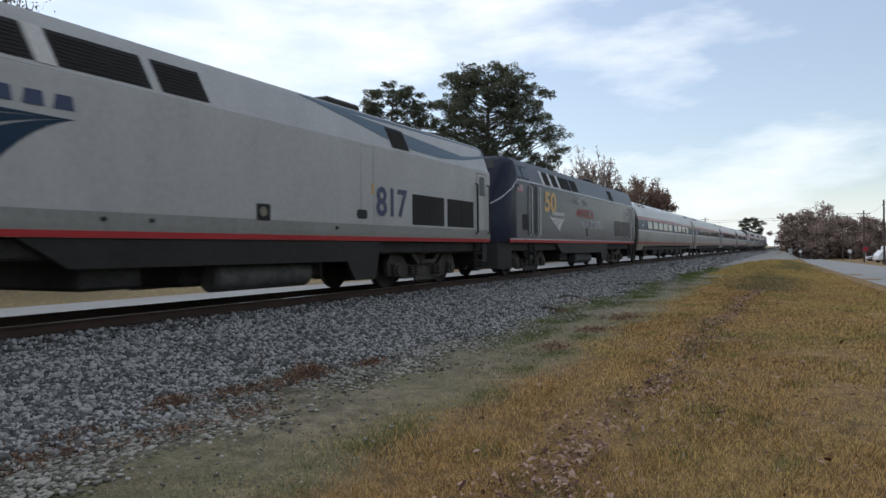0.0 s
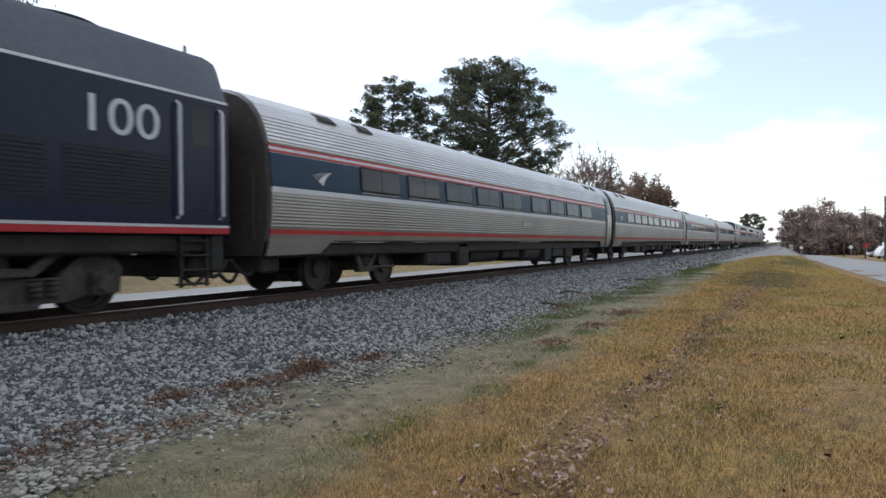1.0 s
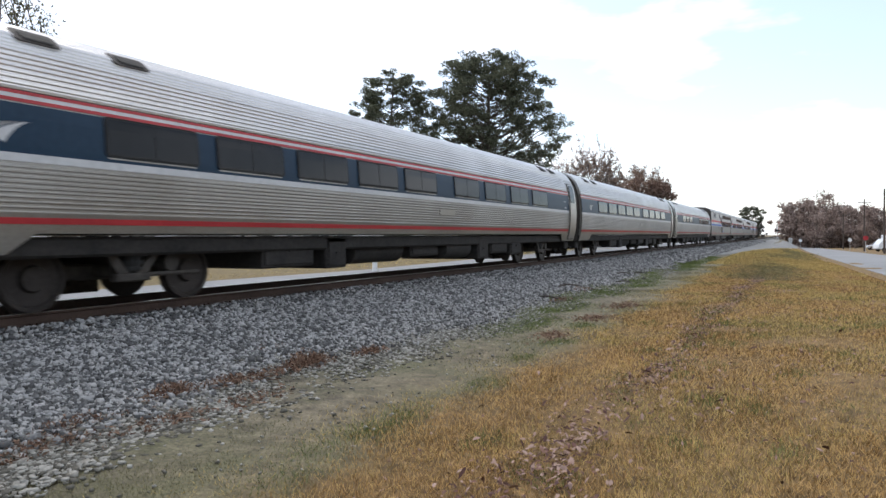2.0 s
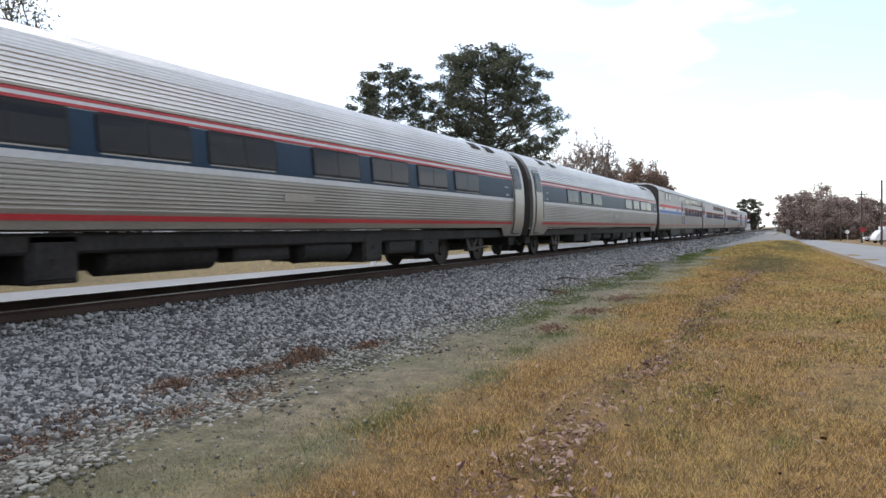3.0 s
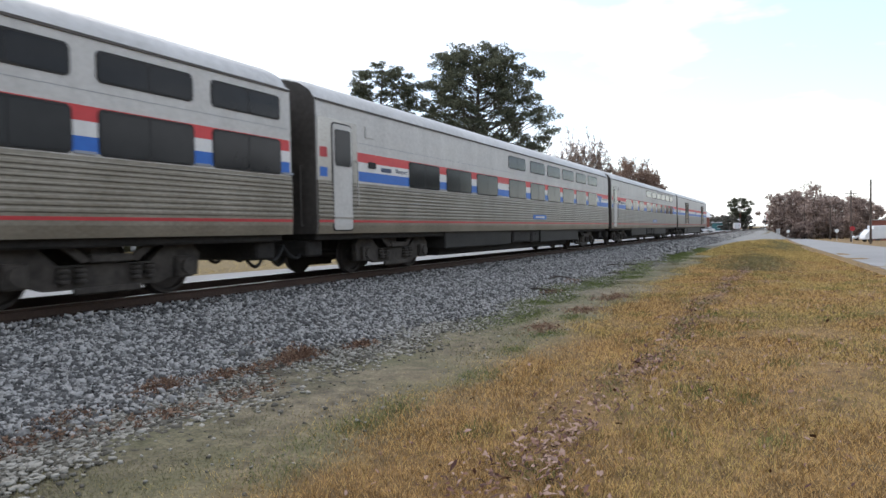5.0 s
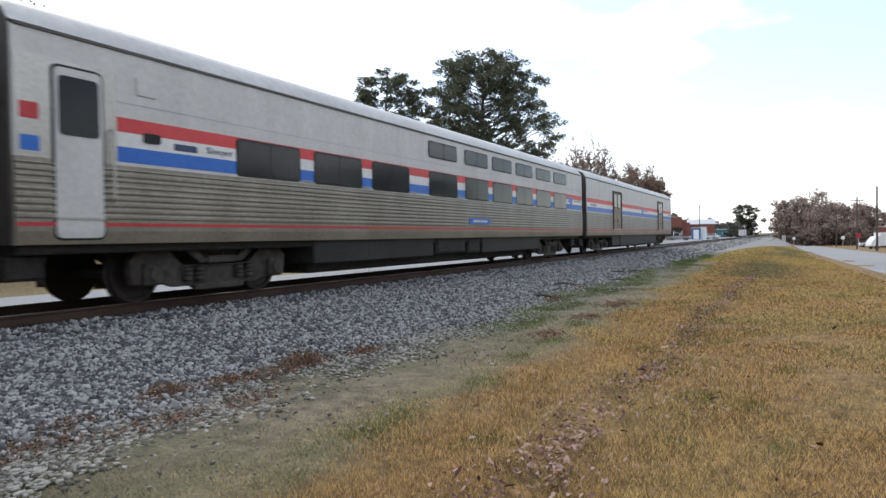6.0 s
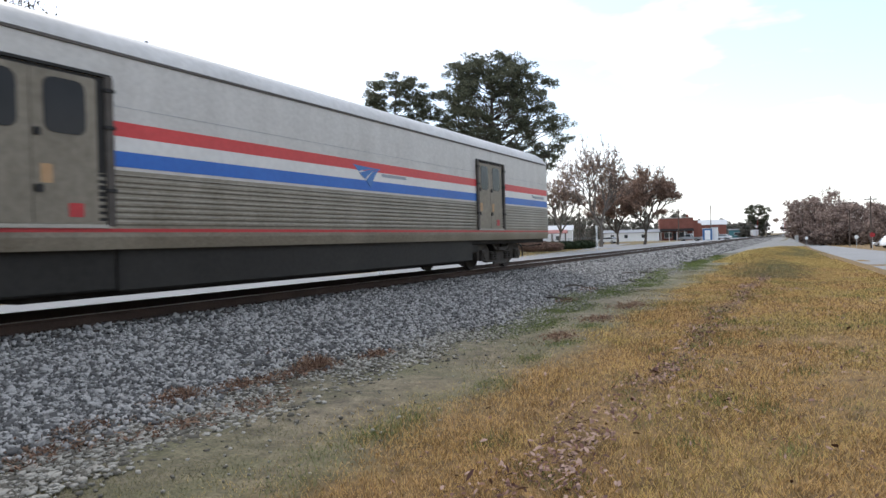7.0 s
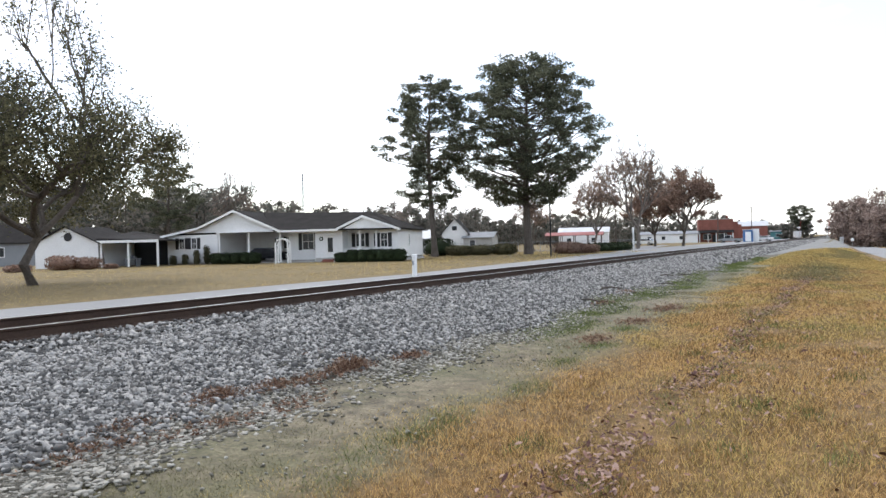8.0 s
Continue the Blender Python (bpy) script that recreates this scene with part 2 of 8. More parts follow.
# ---- mesh tools ----
class Shape:
    """Gathers vertices and faces for one mesh."""

    def __init__(self):
        self.v, self.f = [], []

    def add(self, verts, faces):
        k = len(self.v)
        self.v += [tuple(p) for p in verts]
        self.f += [tuple(i + k for i in q) for q in faces]
        return self

    def box(self, x0, x1, y0, y1, z0, z1, m=None, cut=0.0):
        """A box, its twelve edges cut off by so many metres."""
        if cut <= 0:
            vs = [(x, y, z) for x in (x0, x1) for y in (y0, y1) for z in (z0, z1)]
            fs = [(0, 1, 3, 2), (4, 6, 7, 5), (0, 4, 5, 1), (2, 3, 7, 6), (0, 2, 6, 4), (1, 5, 7, 3)]
            vs = [m @ Vector(p) for p in vs] if m else vs
            return self.add(vs, fs)
        c = min(cut, (x1 - x0) * 0.45, (y1 - y0) * 0.45, (z1 - z0) * 0.45)
        ring = lambda z, i: [(x0 + c, y0 + i, z), (x1 - c, y0 + i, z), (x1 - i, y0 + c, z), (x1 - i, y1 - c, z), (x1 - c, y1 - i, z), (x0 + c, y1 - i, z), (x0 + i, y1 - c, z), (x0 + i, y0 + c, z)]
        rings = [ring(z0, c), ring(z0 + c, 0), ring(z1 - c, 0), ring(z1, c)]
        return self.loft([[m @ Vector(p) for p in r] for r in rings] if m else rings)

    def loft(self, rings, caps=True, closed=True):
        k, n = len(self.v), len(rings[0])
        for r in rings:
            self.v += [tuple(p) for p in r]
        for i in range(len(rings) - 1):
            for j in range(n if closed else n - 1):
                a, b = k + i * n + j, k + i * n + (j + 1) % n
                self.f.append((a, b, b + n, a + n))
        if caps:
            self.f.append(tuple(range(k + n - 1, k - 1, -1)))
            self.f.append(tuple(range(k + (len(rings) - 1) * n, k + len(rings) * n)))
        return self

    def tube(self, points, radii, sides=6, caps=True):
        points = [Vector(p) for p in points]
        radii = radii if isinstance(radii, (list, tuple)) else [radii] * len(points)
        rings = []
        for i, p in enumerate(points):
            way = (points[min(i + 1, len(points) - 1)] - points[max(i - 1, 0)]).normalized()
            side = way.cross(Vector((0.13, 0.37, 0.92)) if abs(way.z) < 0.9 else Vector((1, 0.2, 0))).normalized()
            up = side.cross(way)
            rings.append([p + (side * math.cos(2 * math.pi * j / sides) + up * math.sin(2 * math.pi * j / sides)) * radii[i] for j in range(sides)])
        return self.loft(rings, caps)

    def extrude(self, outline, y0, y1):
        """A closed outline of (x, z), drawn out along y."""
        return self.loft([[(x, y, z) for x, z in outline] for y in (y0, y1)])

    def plate(self, outline, x0, x1):
        """A closed outline of (y, z), drawn out along x."""
        return self.loft([[(x, y, z) for y, z in outline] for x in (x0, x1)])


def part(name, shape, mat, parent=None, label="", smooth=False):
    """One mesh object, under a thing or a part."""
    me = bpy.data.meshes.new(name)
    me.from_pydata(shape.v, [], shape.f)
    bm = bmesh.new()
    bm.from_mesh(me)
    bmesh.ops.recalc_face_normals(bm, faces=bm.faces)
    bm.to_mesh(me)
    bm.free()
    me.materials.append(mat)
    if smooth:
        me.shade_smooth()
        me.set_sharp_from_angle(angle=radians(35))
    ob = new(name, me)
    if parent:
        ob.parent = parent
    if label:
        ob["label"] = label
    return ob


def mass(name, verts, faces, mat, parent=None):
    """A large mesh straight from arrays; all faces have the same number of corners."""
    verts, faces = np.asarray(verts, np.float32), np.asarray(faces, np.int32)
    me = bpy.data.meshes.new(name)
    me.vertices.add(len(verts))
    me.vertices.foreach_set("co", verts.ravel())
    k = faces.shape[1]
    me.loops.add(faces.size)
    me.loops.foreach_set("vertex_index", faces.ravel())
    me.polygons.add(len(faces))
    me.polygons.foreach_set("loop_start", np.arange(0, faces.size, k, dtype=np.int32))
    me.update(calc_edges=True)
    me.materials.append(mat)
    ob = new(name, me)
    if parent:
        ob.parent = parent
    return ob


def lettering(words, mat, parent, x, y0, y1, z0, z1, lean=0.0, name="lettering", label="", bold=0.0):
    """Words on the side of a car that faces +x, read along +y, within a box."""
    cu = bpy.data.curves.new("words", "FONT")
    cu.body, cu.extrude, cu.size, cu.offset = words, 0.004, 1.0, bold
    ob = bpy.data.objects.new("words", cu)
    scene.collection.objects.link(ob)
    bpy.context.view_layer.update()
    me = bpy.data.meshes.new_from_object(ob.evaluated_get(bpy.context.evaluated_depsgraph_get()))
    bpy.data.objects.remove(ob)
    co = np.array([v.co for v in me.vertices])
    lo, hi = co.min(0), co.max(0)
    u, w = (co[:, 0] - lo[0]) / (hi[0] - lo[0]), (co[:, 1] - lo[1]) / (hi[1] - lo[1])
    for v, a, b, c in zip(me.vertices, u, w, co[:, 2]):
        v.co = (x + c - lean * b * (z1 - z0), y0 + a * (y1 - y0), z0 + b * (z1 - z0))
    me.materials.append(mat)
    me.name = name
    out = new(name, me)
    out.parent = parent
    if label:
        out["label"] = label
    return out


def thing(name, label, category, place=(0, 0, 0), turn=0.0, group="", kind=""):
    ob = new(name)
    ob.empty_display_size = 0.3
    ob.matrix_basis = pose(*place, 0, 0, turn)
    return tagged(ob, label, category, group, kind)


def smoothstep(a, b, x):
    t = np.clip((np.asarray(x, float) - a) / (b - a), 0, 1)
    return t * t * (3 - 2 * t)


def ground_z(x, y):
    """Height of the ground: a ballast bank under the track, and land that falls away beside the road."""
    x, y = np.asarray(x, float), np.asarray(y, float)
    bank = smoothstep(-4.7, -8.2, x) * smoothstep(-15.2, -12.2, x)
    fall = 0.0125 * np.clip(y - 18, 0, 240) * smoothstep(-4.5, 3.0, x)
    return -0.70 + 0.42 * bank - fall

# ---- ground, roads and track ----
def ground_material():
    """Bands along the track: lawn, ballast dust with stone-gap shade in it, bare dirt, dry grass, with ragged borders.
    """
    m = material("ground", (0.2, 0.2, 0.2), (0.3, 0.3, 0.3), 0.95, 0, 30, 0.5, 0.5)
    n, l = m.node_tree.nodes, m.node_tree.links
    b = n["Principled BSDF"]
    co = next(x for x in n if x.type == "TEX_COORD")
    sep = n.new("ShaderNodeSeparateXYZ")
    l.new(co.outputs["Object"], sep.inputs[0])
    edge = n.new("ShaderNodeTexNoise")
    edge.inputs["Scale"].default_value, edge.inputs["Detail"].default_value, edge.inputs["Roughness"].default_value = 0.9, 8.0, 0.65
    l.new(co.outputs["Object"], edge.inputs["Vector"])
    shift = n.new("ShaderNodeMath")
    shift.operation = "MULTIPLY_ADD"
    shift.inputs[1].default_value = 1.3
    l.new(edge.outputs["Fac"], shift.inputs[0])
    l.new(sep.outputs["X"], shift.inputs[2])
    span = n.new("ShaderNodeMapRange")
    span.inputs["From Min"].default_value, span.inputs["From Max"].default_value = -19.35, 2.65
    l.new(shift.outputs[0], span.inputs["Value"])
    zone = n.new("ShaderNodeValToRGB")
    zone.color_ramp.interpolation = "LINEAR"
    e = zone.color_ramp.elements
    # the ballast band is darkened to paint the shade between its stones
    stops = [(-16.0, (0.15, 0.108, 0.043)), (-14.6, (0.09, 0.085, 0.075)), (-5.9, (0.075, 0.07, 0.06)), (-5.2, (0.112, 0.098, 0.068)),
             (-4.2, (0.150, 0.126, 0.084)), (-3.3, (0.140, 0.112, 0.066)), (-2.75, (0.15, 0.088, 0.032)), (2.0, (0.17, 0.106, 0.038))]
    e[0].position, e[0].color = (stops[0][0] + 20) / 22, (*stops[0][1], 1)
    e[1].position, e[1].color = (stops[-1][0] + 20) / 22, (*stops[-1][1], 1)
    for x, c in stops[1:-1]:
        e.new((x + 20) / 22).color = (*c, 1)
    l.new(span.outputs[0], zone.inputs["Fac"])
    spots = n.new("ShaderNodeTexNoise")
    spots.inputs["Scale"].default_value, spots.inputs["Detail"].default_value = 5.0, 9.0
    l.new(co.outputs["Object"], spots.inputs["Vector"])
    tone = n.new("ShaderNodeMapRange")
    tone.inputs["From Min"].default_value, tone.inputs["From Max"].default_value = 0.3, 0.7
    tone.inputs["To Min"].default_value, tone.inputs["To Max"].default_value = 0.6, 1.45
    l.new(spots.outputs["Fac"], tone.inputs["Value"])
    mul = n.new("ShaderNodeVectorMath")
    mul.operation = "SCALE"
    l.new(zone.outputs["Color"], mul.inputs[0])
    l.new(tone.outputs[0], mul.inputs["Scale"])
    # moss and thin grass in the strip of dirt
    moss, on = n.new("ShaderNodeTexNoise"), n.new("ShaderNodeMapRange")
    moss.inputs["Scale"].default_value, moss.inputs["Detail"].default_value, moss.inputs["Roughness"].default_value = 0.7, 9.0, 0.7
    on.inputs["From Min"].default_value, on.inputs["From Max"].default_value, on.inputs["To Max"].default_value = 0.42, 0.60, 0.7
    strip = n.new("ShaderNodeValToRGB")
    se = strip.color_ramp.elements
    se[0].position, se[0].color, se[1].position, se[1].color = 13.9 / 22, (0, 0, 0, 1), 17.6 / 22, (0, 0, 0, 1)
    for at in (14.9, 16.8):
        se.new(at / 22).color = (1, 1, 1, 1)
    both, green = n.new("ShaderNodeMath"), n.new("ShaderNodeMixRGB")
    both.operation = "MULTIPLY"
    green.inputs["Color2"].default_value = (0.095, 0.095, 0.046, 1)
    l.new(co.outputs["Object"], moss.inputs["Vector"])
    l.new(moss.outputs["Fac"], on.inputs["Value"])
    l.new(span.outputs[0], strip.inputs["Fac"])
    l.new(on.outputs[0], both.inputs[0])
    l.new(strip.outputs["Color"], both.inputs[1])
    l.new(both.outputs[0], green.inputs["Fac"])
    l.new(mul.outputs["Vector"], green.inputs["Color1"])
    speck, grit, last = n.new("ShaderNodeTexNoise"), n.new("ShaderNodeMapRange"), n.new("ShaderNodeVectorMath")
    speck.inputs["Scale"].default_value, speck.inputs["Detail"].default_value, speck.inputs["Roughness"].default_value = 28.0, 8.0, 0.75
    grit.inputs["From Min"].default_value, grit.inputs["From Max"].default_value = 0.36, 0.64
    grit.inputs["To Min"].default_value, grit.inputs["To Max"].default_value = 0.55, 1.5
    last.operation = "SCALE"
    l.new(co.outputs["Object"], speck.inputs["Vector"])
    l.new(speck.outputs["Fac"], grit.inputs["Value"])
    l.new(green.outputs["Color"], last.inputs[0])
    l.new(grit.outputs[0], last.inputs["Scale"])
    l.new(last.outputs["Vector"], b.inputs["Base Color"])
    return m


def build_ground():
    xs = np.concatenate([[-2500, -900, -400, -200, -120, -80, -60, -45, -35, -28, -23, -19], np.arange(-16, 6.01, 0.25), [7, 9, 12, 16, 22, 30, 45, 80, 150, 400, 900, 2500]])
    ys = np.concatenate([[-2500, -800, -300, -120, -60, -30, -15, -8, -4], np.arange(-2, 40, 0.4), np.arange(40, 120, 3), [125, 140, 160, 180, 200, 220, 240, 258, 280, 320, 400, 600, 1000, 1700, 2800]])
    gx, gy = np.meshgrid(xs, ys, indexing="ij")
    gz = ground_z(gx, gy)
    near = (np.abs(gx) < 20) & (gy < 60) & (gy > -10)
    bumps = np.array([noise.noise((a * 0.9, b * 0.9, 3.0)) for a, b in zip(gx.ravel(), gy.ravel())]).reshape(gx.shape)
    gz = gz + np.where(near & (gx > -4.8), bumps * 0.035, 0)
    nx, ny = gx.shape
    i, j = np.meshgrid(np.arange(nx - 1), np.arange(ny - 1), indexing="ij")
    a = (i * ny + j).ravel()
    ob = mass("ground", np.stack([gx, gy, gz], -1).reshape(-1, 3), np.stack([a, a + ny, a + ny + 1, a + 1], 1), ground_material())
    ob.data.shade_smooth()
    return tagged(ob, "dormant brown lawn, bare dirt and ballast dust darkened between stones", "ground", kind="structure")


build_ground()


def ribbon(name, left, right, mat, label, thick=0.03, lift=0.012):
    """A paved strip between two edges given as rows of (x, y), laid on the ground."""
    s = Shape()
    rings = []
    for (ax, ay), (bx, by) in zip(left, right):
        row = []
        for k in range(7):
            x, y = ax + (bx - ax) * k / 6, ay + (by - ay) * k / 6
            row.append((x, y, float(ground_z(x, y)) + lift))
        rings.append(row + [(x, y, z - thick - 0.05) for x, y, z in reversed(row)])
    s.loft(rings)
    return tagged(part(name, s, mat), label, "road", kind="structure")


def along(a, b, n):
    return [(a[0] + (b[0] - a[0]) * k / n, a[1] + (b[1] - a[1]) * k / n) for k in range(n + 1)]


# the lane behind the track
ribbon("road", along((-23.2, -60), (-21.0, 20), 8) + along((-20.3, 30), (-24.0, 72), 6) + along((-27, 110), (-30, 400), 10),
       along((-16.6, -60), (-16.0, 20), 8) + along((-15.9, 30), (-16.2, 72), 6) + along((-17, 110), (-19, 400), 10), ASPHALT, "pale worn asphalt lane beside the track")
# the road on the camera's side
ribbon("road", along((4.6, -30), (4.3, 14), 4) + along((3.7, 30), (2.0, 136), 20) + along((0.4, 240), (-2, 420), 8),
       along((11.6, -30), (11.0, 14), 4) + along((10.6, 30), (9.0, 136), 20) + along((7.5, 240), (5, 420), 8), ASPHALT, "pale grey two-lane asphalt road on the grass side")
# pale gravel spreads from the track to the road where the verge ends
ribbon("gravel_apron", along((-6.0, 60), (-6.1, 75), 4)[:-1] + along((-6.1, 75), (-6.2, 125), 8)[:-1] + along((-6.2, 125), (-6.3, 180), 6)[:-1] + along((-6.3, 180), (-6.3, 240), 8),
       along((-5.3, 60), (-4.2, 75), 4)[:-1] + along((-4.2, 75), (-0.4, 125), 8)[:-1] + along((-0.4, 125), (0.8, 180), 6)[:-1] + along((0.8, 180), (0.2, 240), 8), GRAVEL, "pale dusty gravel beside the track", lift=0.02)
# a side drive that meets the lane
ribbon("driveway", along((-23.8, 78), (-36, 140), 6), along((-23.2, 88), (-33, 150), 6), ASPHALT, "pale gravel drive crossing the lawn", lift=0.02)


def build_track():
    for k, (sx, who) in enumerate(((0.752, "near"), (-0.752, "far"))):
        x = TRACK_X + sx
        foot = [(-0.07, -0.17), (0.07, -0.17), (0.07, -0.155), (0.012, -0.135), (0.010, -0.045), (0.034, -0.03), (0.036, -0.004), (-0.036, -0.004), (-0.034, -0.03), (-0.010, -0.045), (-0.012, -0.135), (-0.07, -0.155)]
        rail = thing("rail", "rusty steel rail with a polished running surface", "rail", (x, 0, 0), group="rails of the track", kind="structure")
        s = Shape().extrude(foot, -400, 700)
        part("web", s, RAIL_SIDE, rail)
        part("running_surface", Shape().box(-0.030, 0.030, -400, 700, -0.006, 0.0, cut=0.002), RAIL_TOP, rail, "polished steel head")
    rnd = random.Random(3)
    bed = thing("track_ties", "dark creosoted wooden ties bedded in ballast", "railway ties", (TRACK_X, 0, 0), kind="structure")
    base = Shape().box(-1.3, 1.3, -0.115, 0.115, -0.34, -0.172, cut=0.012)
    first = part("tie", base, TIE, bed)
    plate = Shape().box(0.752 - 0.1, 0.752 + 0.19, -0.1, 0.1, -0.172, -0.158).box(0.752 + 0.09, 0.752 + 0.13, -0.06, -0.03, -0.158, -0.135).box(0.752 + 0.09, 0.752 + 0.13, 0.03, 0.06, -0.158, -0.135)
    plates = part("tie_plate", plate, RAIL_SIDE, bed)
    first.location.y = plates.location.y = -6
    for k in range(1, 170):
        for src in (first, plates):
            o = bpy.data.objects.new(src.name.split(".")[0], src.data)
            scene.collection.objects.link(o)
            o.parent = bed
            o.location = (rnd.uniform(-0.05, 0.05) if src is first else 0, -6 + k * 0.5 + (rnd.uniform(-0.02, 0.02)), rnd.uniform(-0.012, 0.0) if src is first else 0)
            o.rotation_euler.z = rnd.uniform(-0.02, 0.02) if src is first else 0
    rest = Shape()
    for k in range(170, 900):
        rest.box(-1.3, 1.3, -6 + k * 0.5 - 0.115, -6 + k * 0.5 + 0.115, -0.34, -0.172)
    tagged(part("far_ties", rest, TIE, bed), kind="stuff")


build_track()


def stones(name, n, size, where, mat, seed, label, flat=0.62, tilt=0.45):
    """Many angular stones, lying mostly flat, scattered by where(rng, n) -> x, y, z."""
    r = np.random.default_rng(seed)
    x, y, z = where(r, n)
    n = len(x)
    base = np.array([(1, 1, .8), (-1, .8, .9), (-.8, -1, .8), (.9, -.8, .95), (1, .9, -.9), (-1, 1, -.8), (-.9, -.9, -.9), (.8, -1, -.8)]) * 0.5
    quads = np.array([(0, 1, 2, 3), (7, 6, 5, 4), (0, 4, 5, 1), (1, 5, 6, 2), (2, 6, 7, 3), (3, 7, 4, 0)])
    v = base[None] * r.uniform(0.6, 1.2, (n, 8, 1)) * r.uniform(0.75, 1.35, (n, 1, 3)) * (size * r.lognormal(0, 0.27, (n, 1, 1))) * np.array([1, 1, flat])
    a, p, q = r.uniform(0, 2 * np.pi, n), r.normal(0, tilt, n), r.normal(0, tilt, n)
    X = v[..., 0] * np.cos(a)[:, None] - v[..., 1] * np.sin(a)[:, None]
    Y = v[..., 0] * np.sin(a)[:, None] + v[..., 1] * np.cos(a)[:, None]
    Z = v[..., 2]
    Y, Z = Y * np.cos(p)[:, None] - Z * np.sin(p)[:, None], Y * np.sin(p)[:, None] + Z * np.cos(p)[:, None]
    X, Z = X * np.cos(q)[:, None] + Z * np.sin(q)[:, None], Z * np.cos(q)[:, None] - X * np.sin(q)[:, None]
    v = np.stack([X + x[:, None], Y + y[:, None], Z + z[:, None]], -1)
    f = quads[None] + (np.arange(n) * 8)[:, None, None]
    ob = mass(name, v.reshape(-1, 3), f.reshape(-1, 4), mat)
    return tagged(ob, label, "ballast", kind="stuff")


def bank_edge(y):
    """Where the loose ballast gives way to trodden ground."""
    return -5.55 + 0.22 * np.sin(y * 0.55 + 1.0) + 0.14 * np.sin(y * 1.7) - 0.012 * np.clip(y - 10, 0, 40)


def ballast_bank(r, n):
    y = 1.6 + 44 * r.random(n) ** 1.9
    x = r.uniform(-8.8, -4.9, n)
    keep = r.random(n) < 1 - smoothstep(-0.30, 0.28, x - bank_edge(y) + 0.16 * r.normal(size=n))
    x, y = x[keep], y[keep]
    return x, y, ground_z(x, y) + 0.012 + r.uniform(-0.012, 0.026, len(x))


def ballast_far(r, n):
    y = r.uniform(40, 170, n)
    x = r.uniform(-8.75, -5.6, n)
    return x, y, ground_z(x, y) + 0.03 + r.uniform(-0.02, 0.03, n)


def ballast_crib(r, n):
    y = r.uniform(-6, 90, n)
    x = TRACK_X + r.uniform(-2.2, 1.4, n)
    return x, y, np.full(n, -0.235) + r.uniform(-0.03, 0.03, n)


def trodden(r, n):
    """Flat stones pressed into the ground below the bank, in uneven patches."""
    y = 2.0 + 34 * r.random(n) ** 1.9
    x = bank_edge(y) + np.abs(r.normal(0, 0.68, n)) - 0.3
    patch = np.sin(x * 3.3 + y * 1.4) + np.sin(y * 2.3 - x * 1.9) + r.normal(0, 0.9, n)
    keep = (patch > -0.7) & (r.random(n) < 1 - smoothstep(-4.8, -4.2, x))
    x, y = x[keep], y[keep]
    return x, y, ground_z(x, y) + 0.004 + r.uniform(-0.006, 0.008, len(x))


def loose_bits(r, n):
    y = 2.4 + 22 * r.random(n) ** 1.6
    x = r.uniform(-4.9, -2.9, n)
    return x, y, ground_z(x, y) + 0.006


def ballast_behind(r, n):
    y = r.uniform(-14, 1.8, n)
    x = r.uniform(-8.75, -5.5, n)
    return x, y, ground_z(x, y) + 0.02 + r.uniform(-0.02, 0.03, n)


stones("ballast", 165000, 0.039, ballast_bank, STONE, 5, "loose grey crushed granite on the bank")
stones("ballast", 66000, 0.036, trodden, STONE_DUSTY, 9, "dusty flat stones trodden into the dirt below the bank", 0.45, 0.16)
stones("ballast", 420, 0.024, loose_bits, STONE_DUSTY, 8, "few small stones strewn over the dirt strip", 0.6, 0.3)
def shoulder(r, n):
    """Stones heaped against the tie ends and between them."""
    y = 1.0 + 60 * r.random(n) ** 1.5
    x = r.uniform(-9.0, -8.25, n)
    return x, y, -0.235 + 0.055 * smoothstep(-8.3, -8.75, x) + r.uniform(-0.03, 0.03, n)


stones("ballast", 15000, 0.045, shoulder, STONE, 4, "grey crushed granite heaped against the tie ends")
stones("ballast", 4000, 0.08, ballast_behind, STONE, 10, "loose grey crushed granite beside the near rail")
stones("ballast", 17000, 0.09, ballast_far, STONE, 6, "grey crushed granite along the distant bank")
stones("ballast", 16000, 0.07, ballast_crib, STONE, 7, "grey crushed stone between the ties")


def grass(name, n, where, mat, seed, label, tall=0.05, wide=0.005):
    """Single blades, each one bent triangle pair."""
    r = np.random.default_rng(seed)
    x, y = where(r, n)
    n = len(x)
    a, h = r.uniform(0, 2 * np.pi, n), tall * r.uniform(0.4, 1.4, n)
    w = wide * (0.6 + np.clip(y, 0, 60) * 0.11)
    lean = r.uniform(0.2, 1.1, n) * h
    z = ground_z(x, y) - 0.005
    b = r.uniform(0, 2 * np.pi, n)
    p0 = np.stack([x - np.cos(a) * w, y - np.sin(a) * w, z], 1)
    p1 = np.stack([x + np.cos(a) * w, y + np.sin(a) * w, z], 1)
    p2 = np.stack([x + np.cos(b) * lean, y + np.sin(b) * lean, z + h], 1)
    v = np.stack([p0, p1, p2], 1).reshape(-1, 3)
    ob = mass(name, v, np.arange(3 * n).reshape(-1, 3), mat)
    return tagged(ob, label, "grass", kind="stuff")


def lawn_edge(y):
    """The ragged border between the dirt strip and the lawn."""
    return -2.98 + 0.16 * np.sin(y * 0.8 + 0.5) + 0.10 * np.sin(y * 2.1) - 0.012 * np.clip(y - 12, 0, 40)


def rut(y):
    """The shallow rut in which the leaves gather."""
    return -1.52 - 0.08 * np.sin((y - 3.5) * 0.75) + 0.011 * np.clip(y - 10, 0, 20)


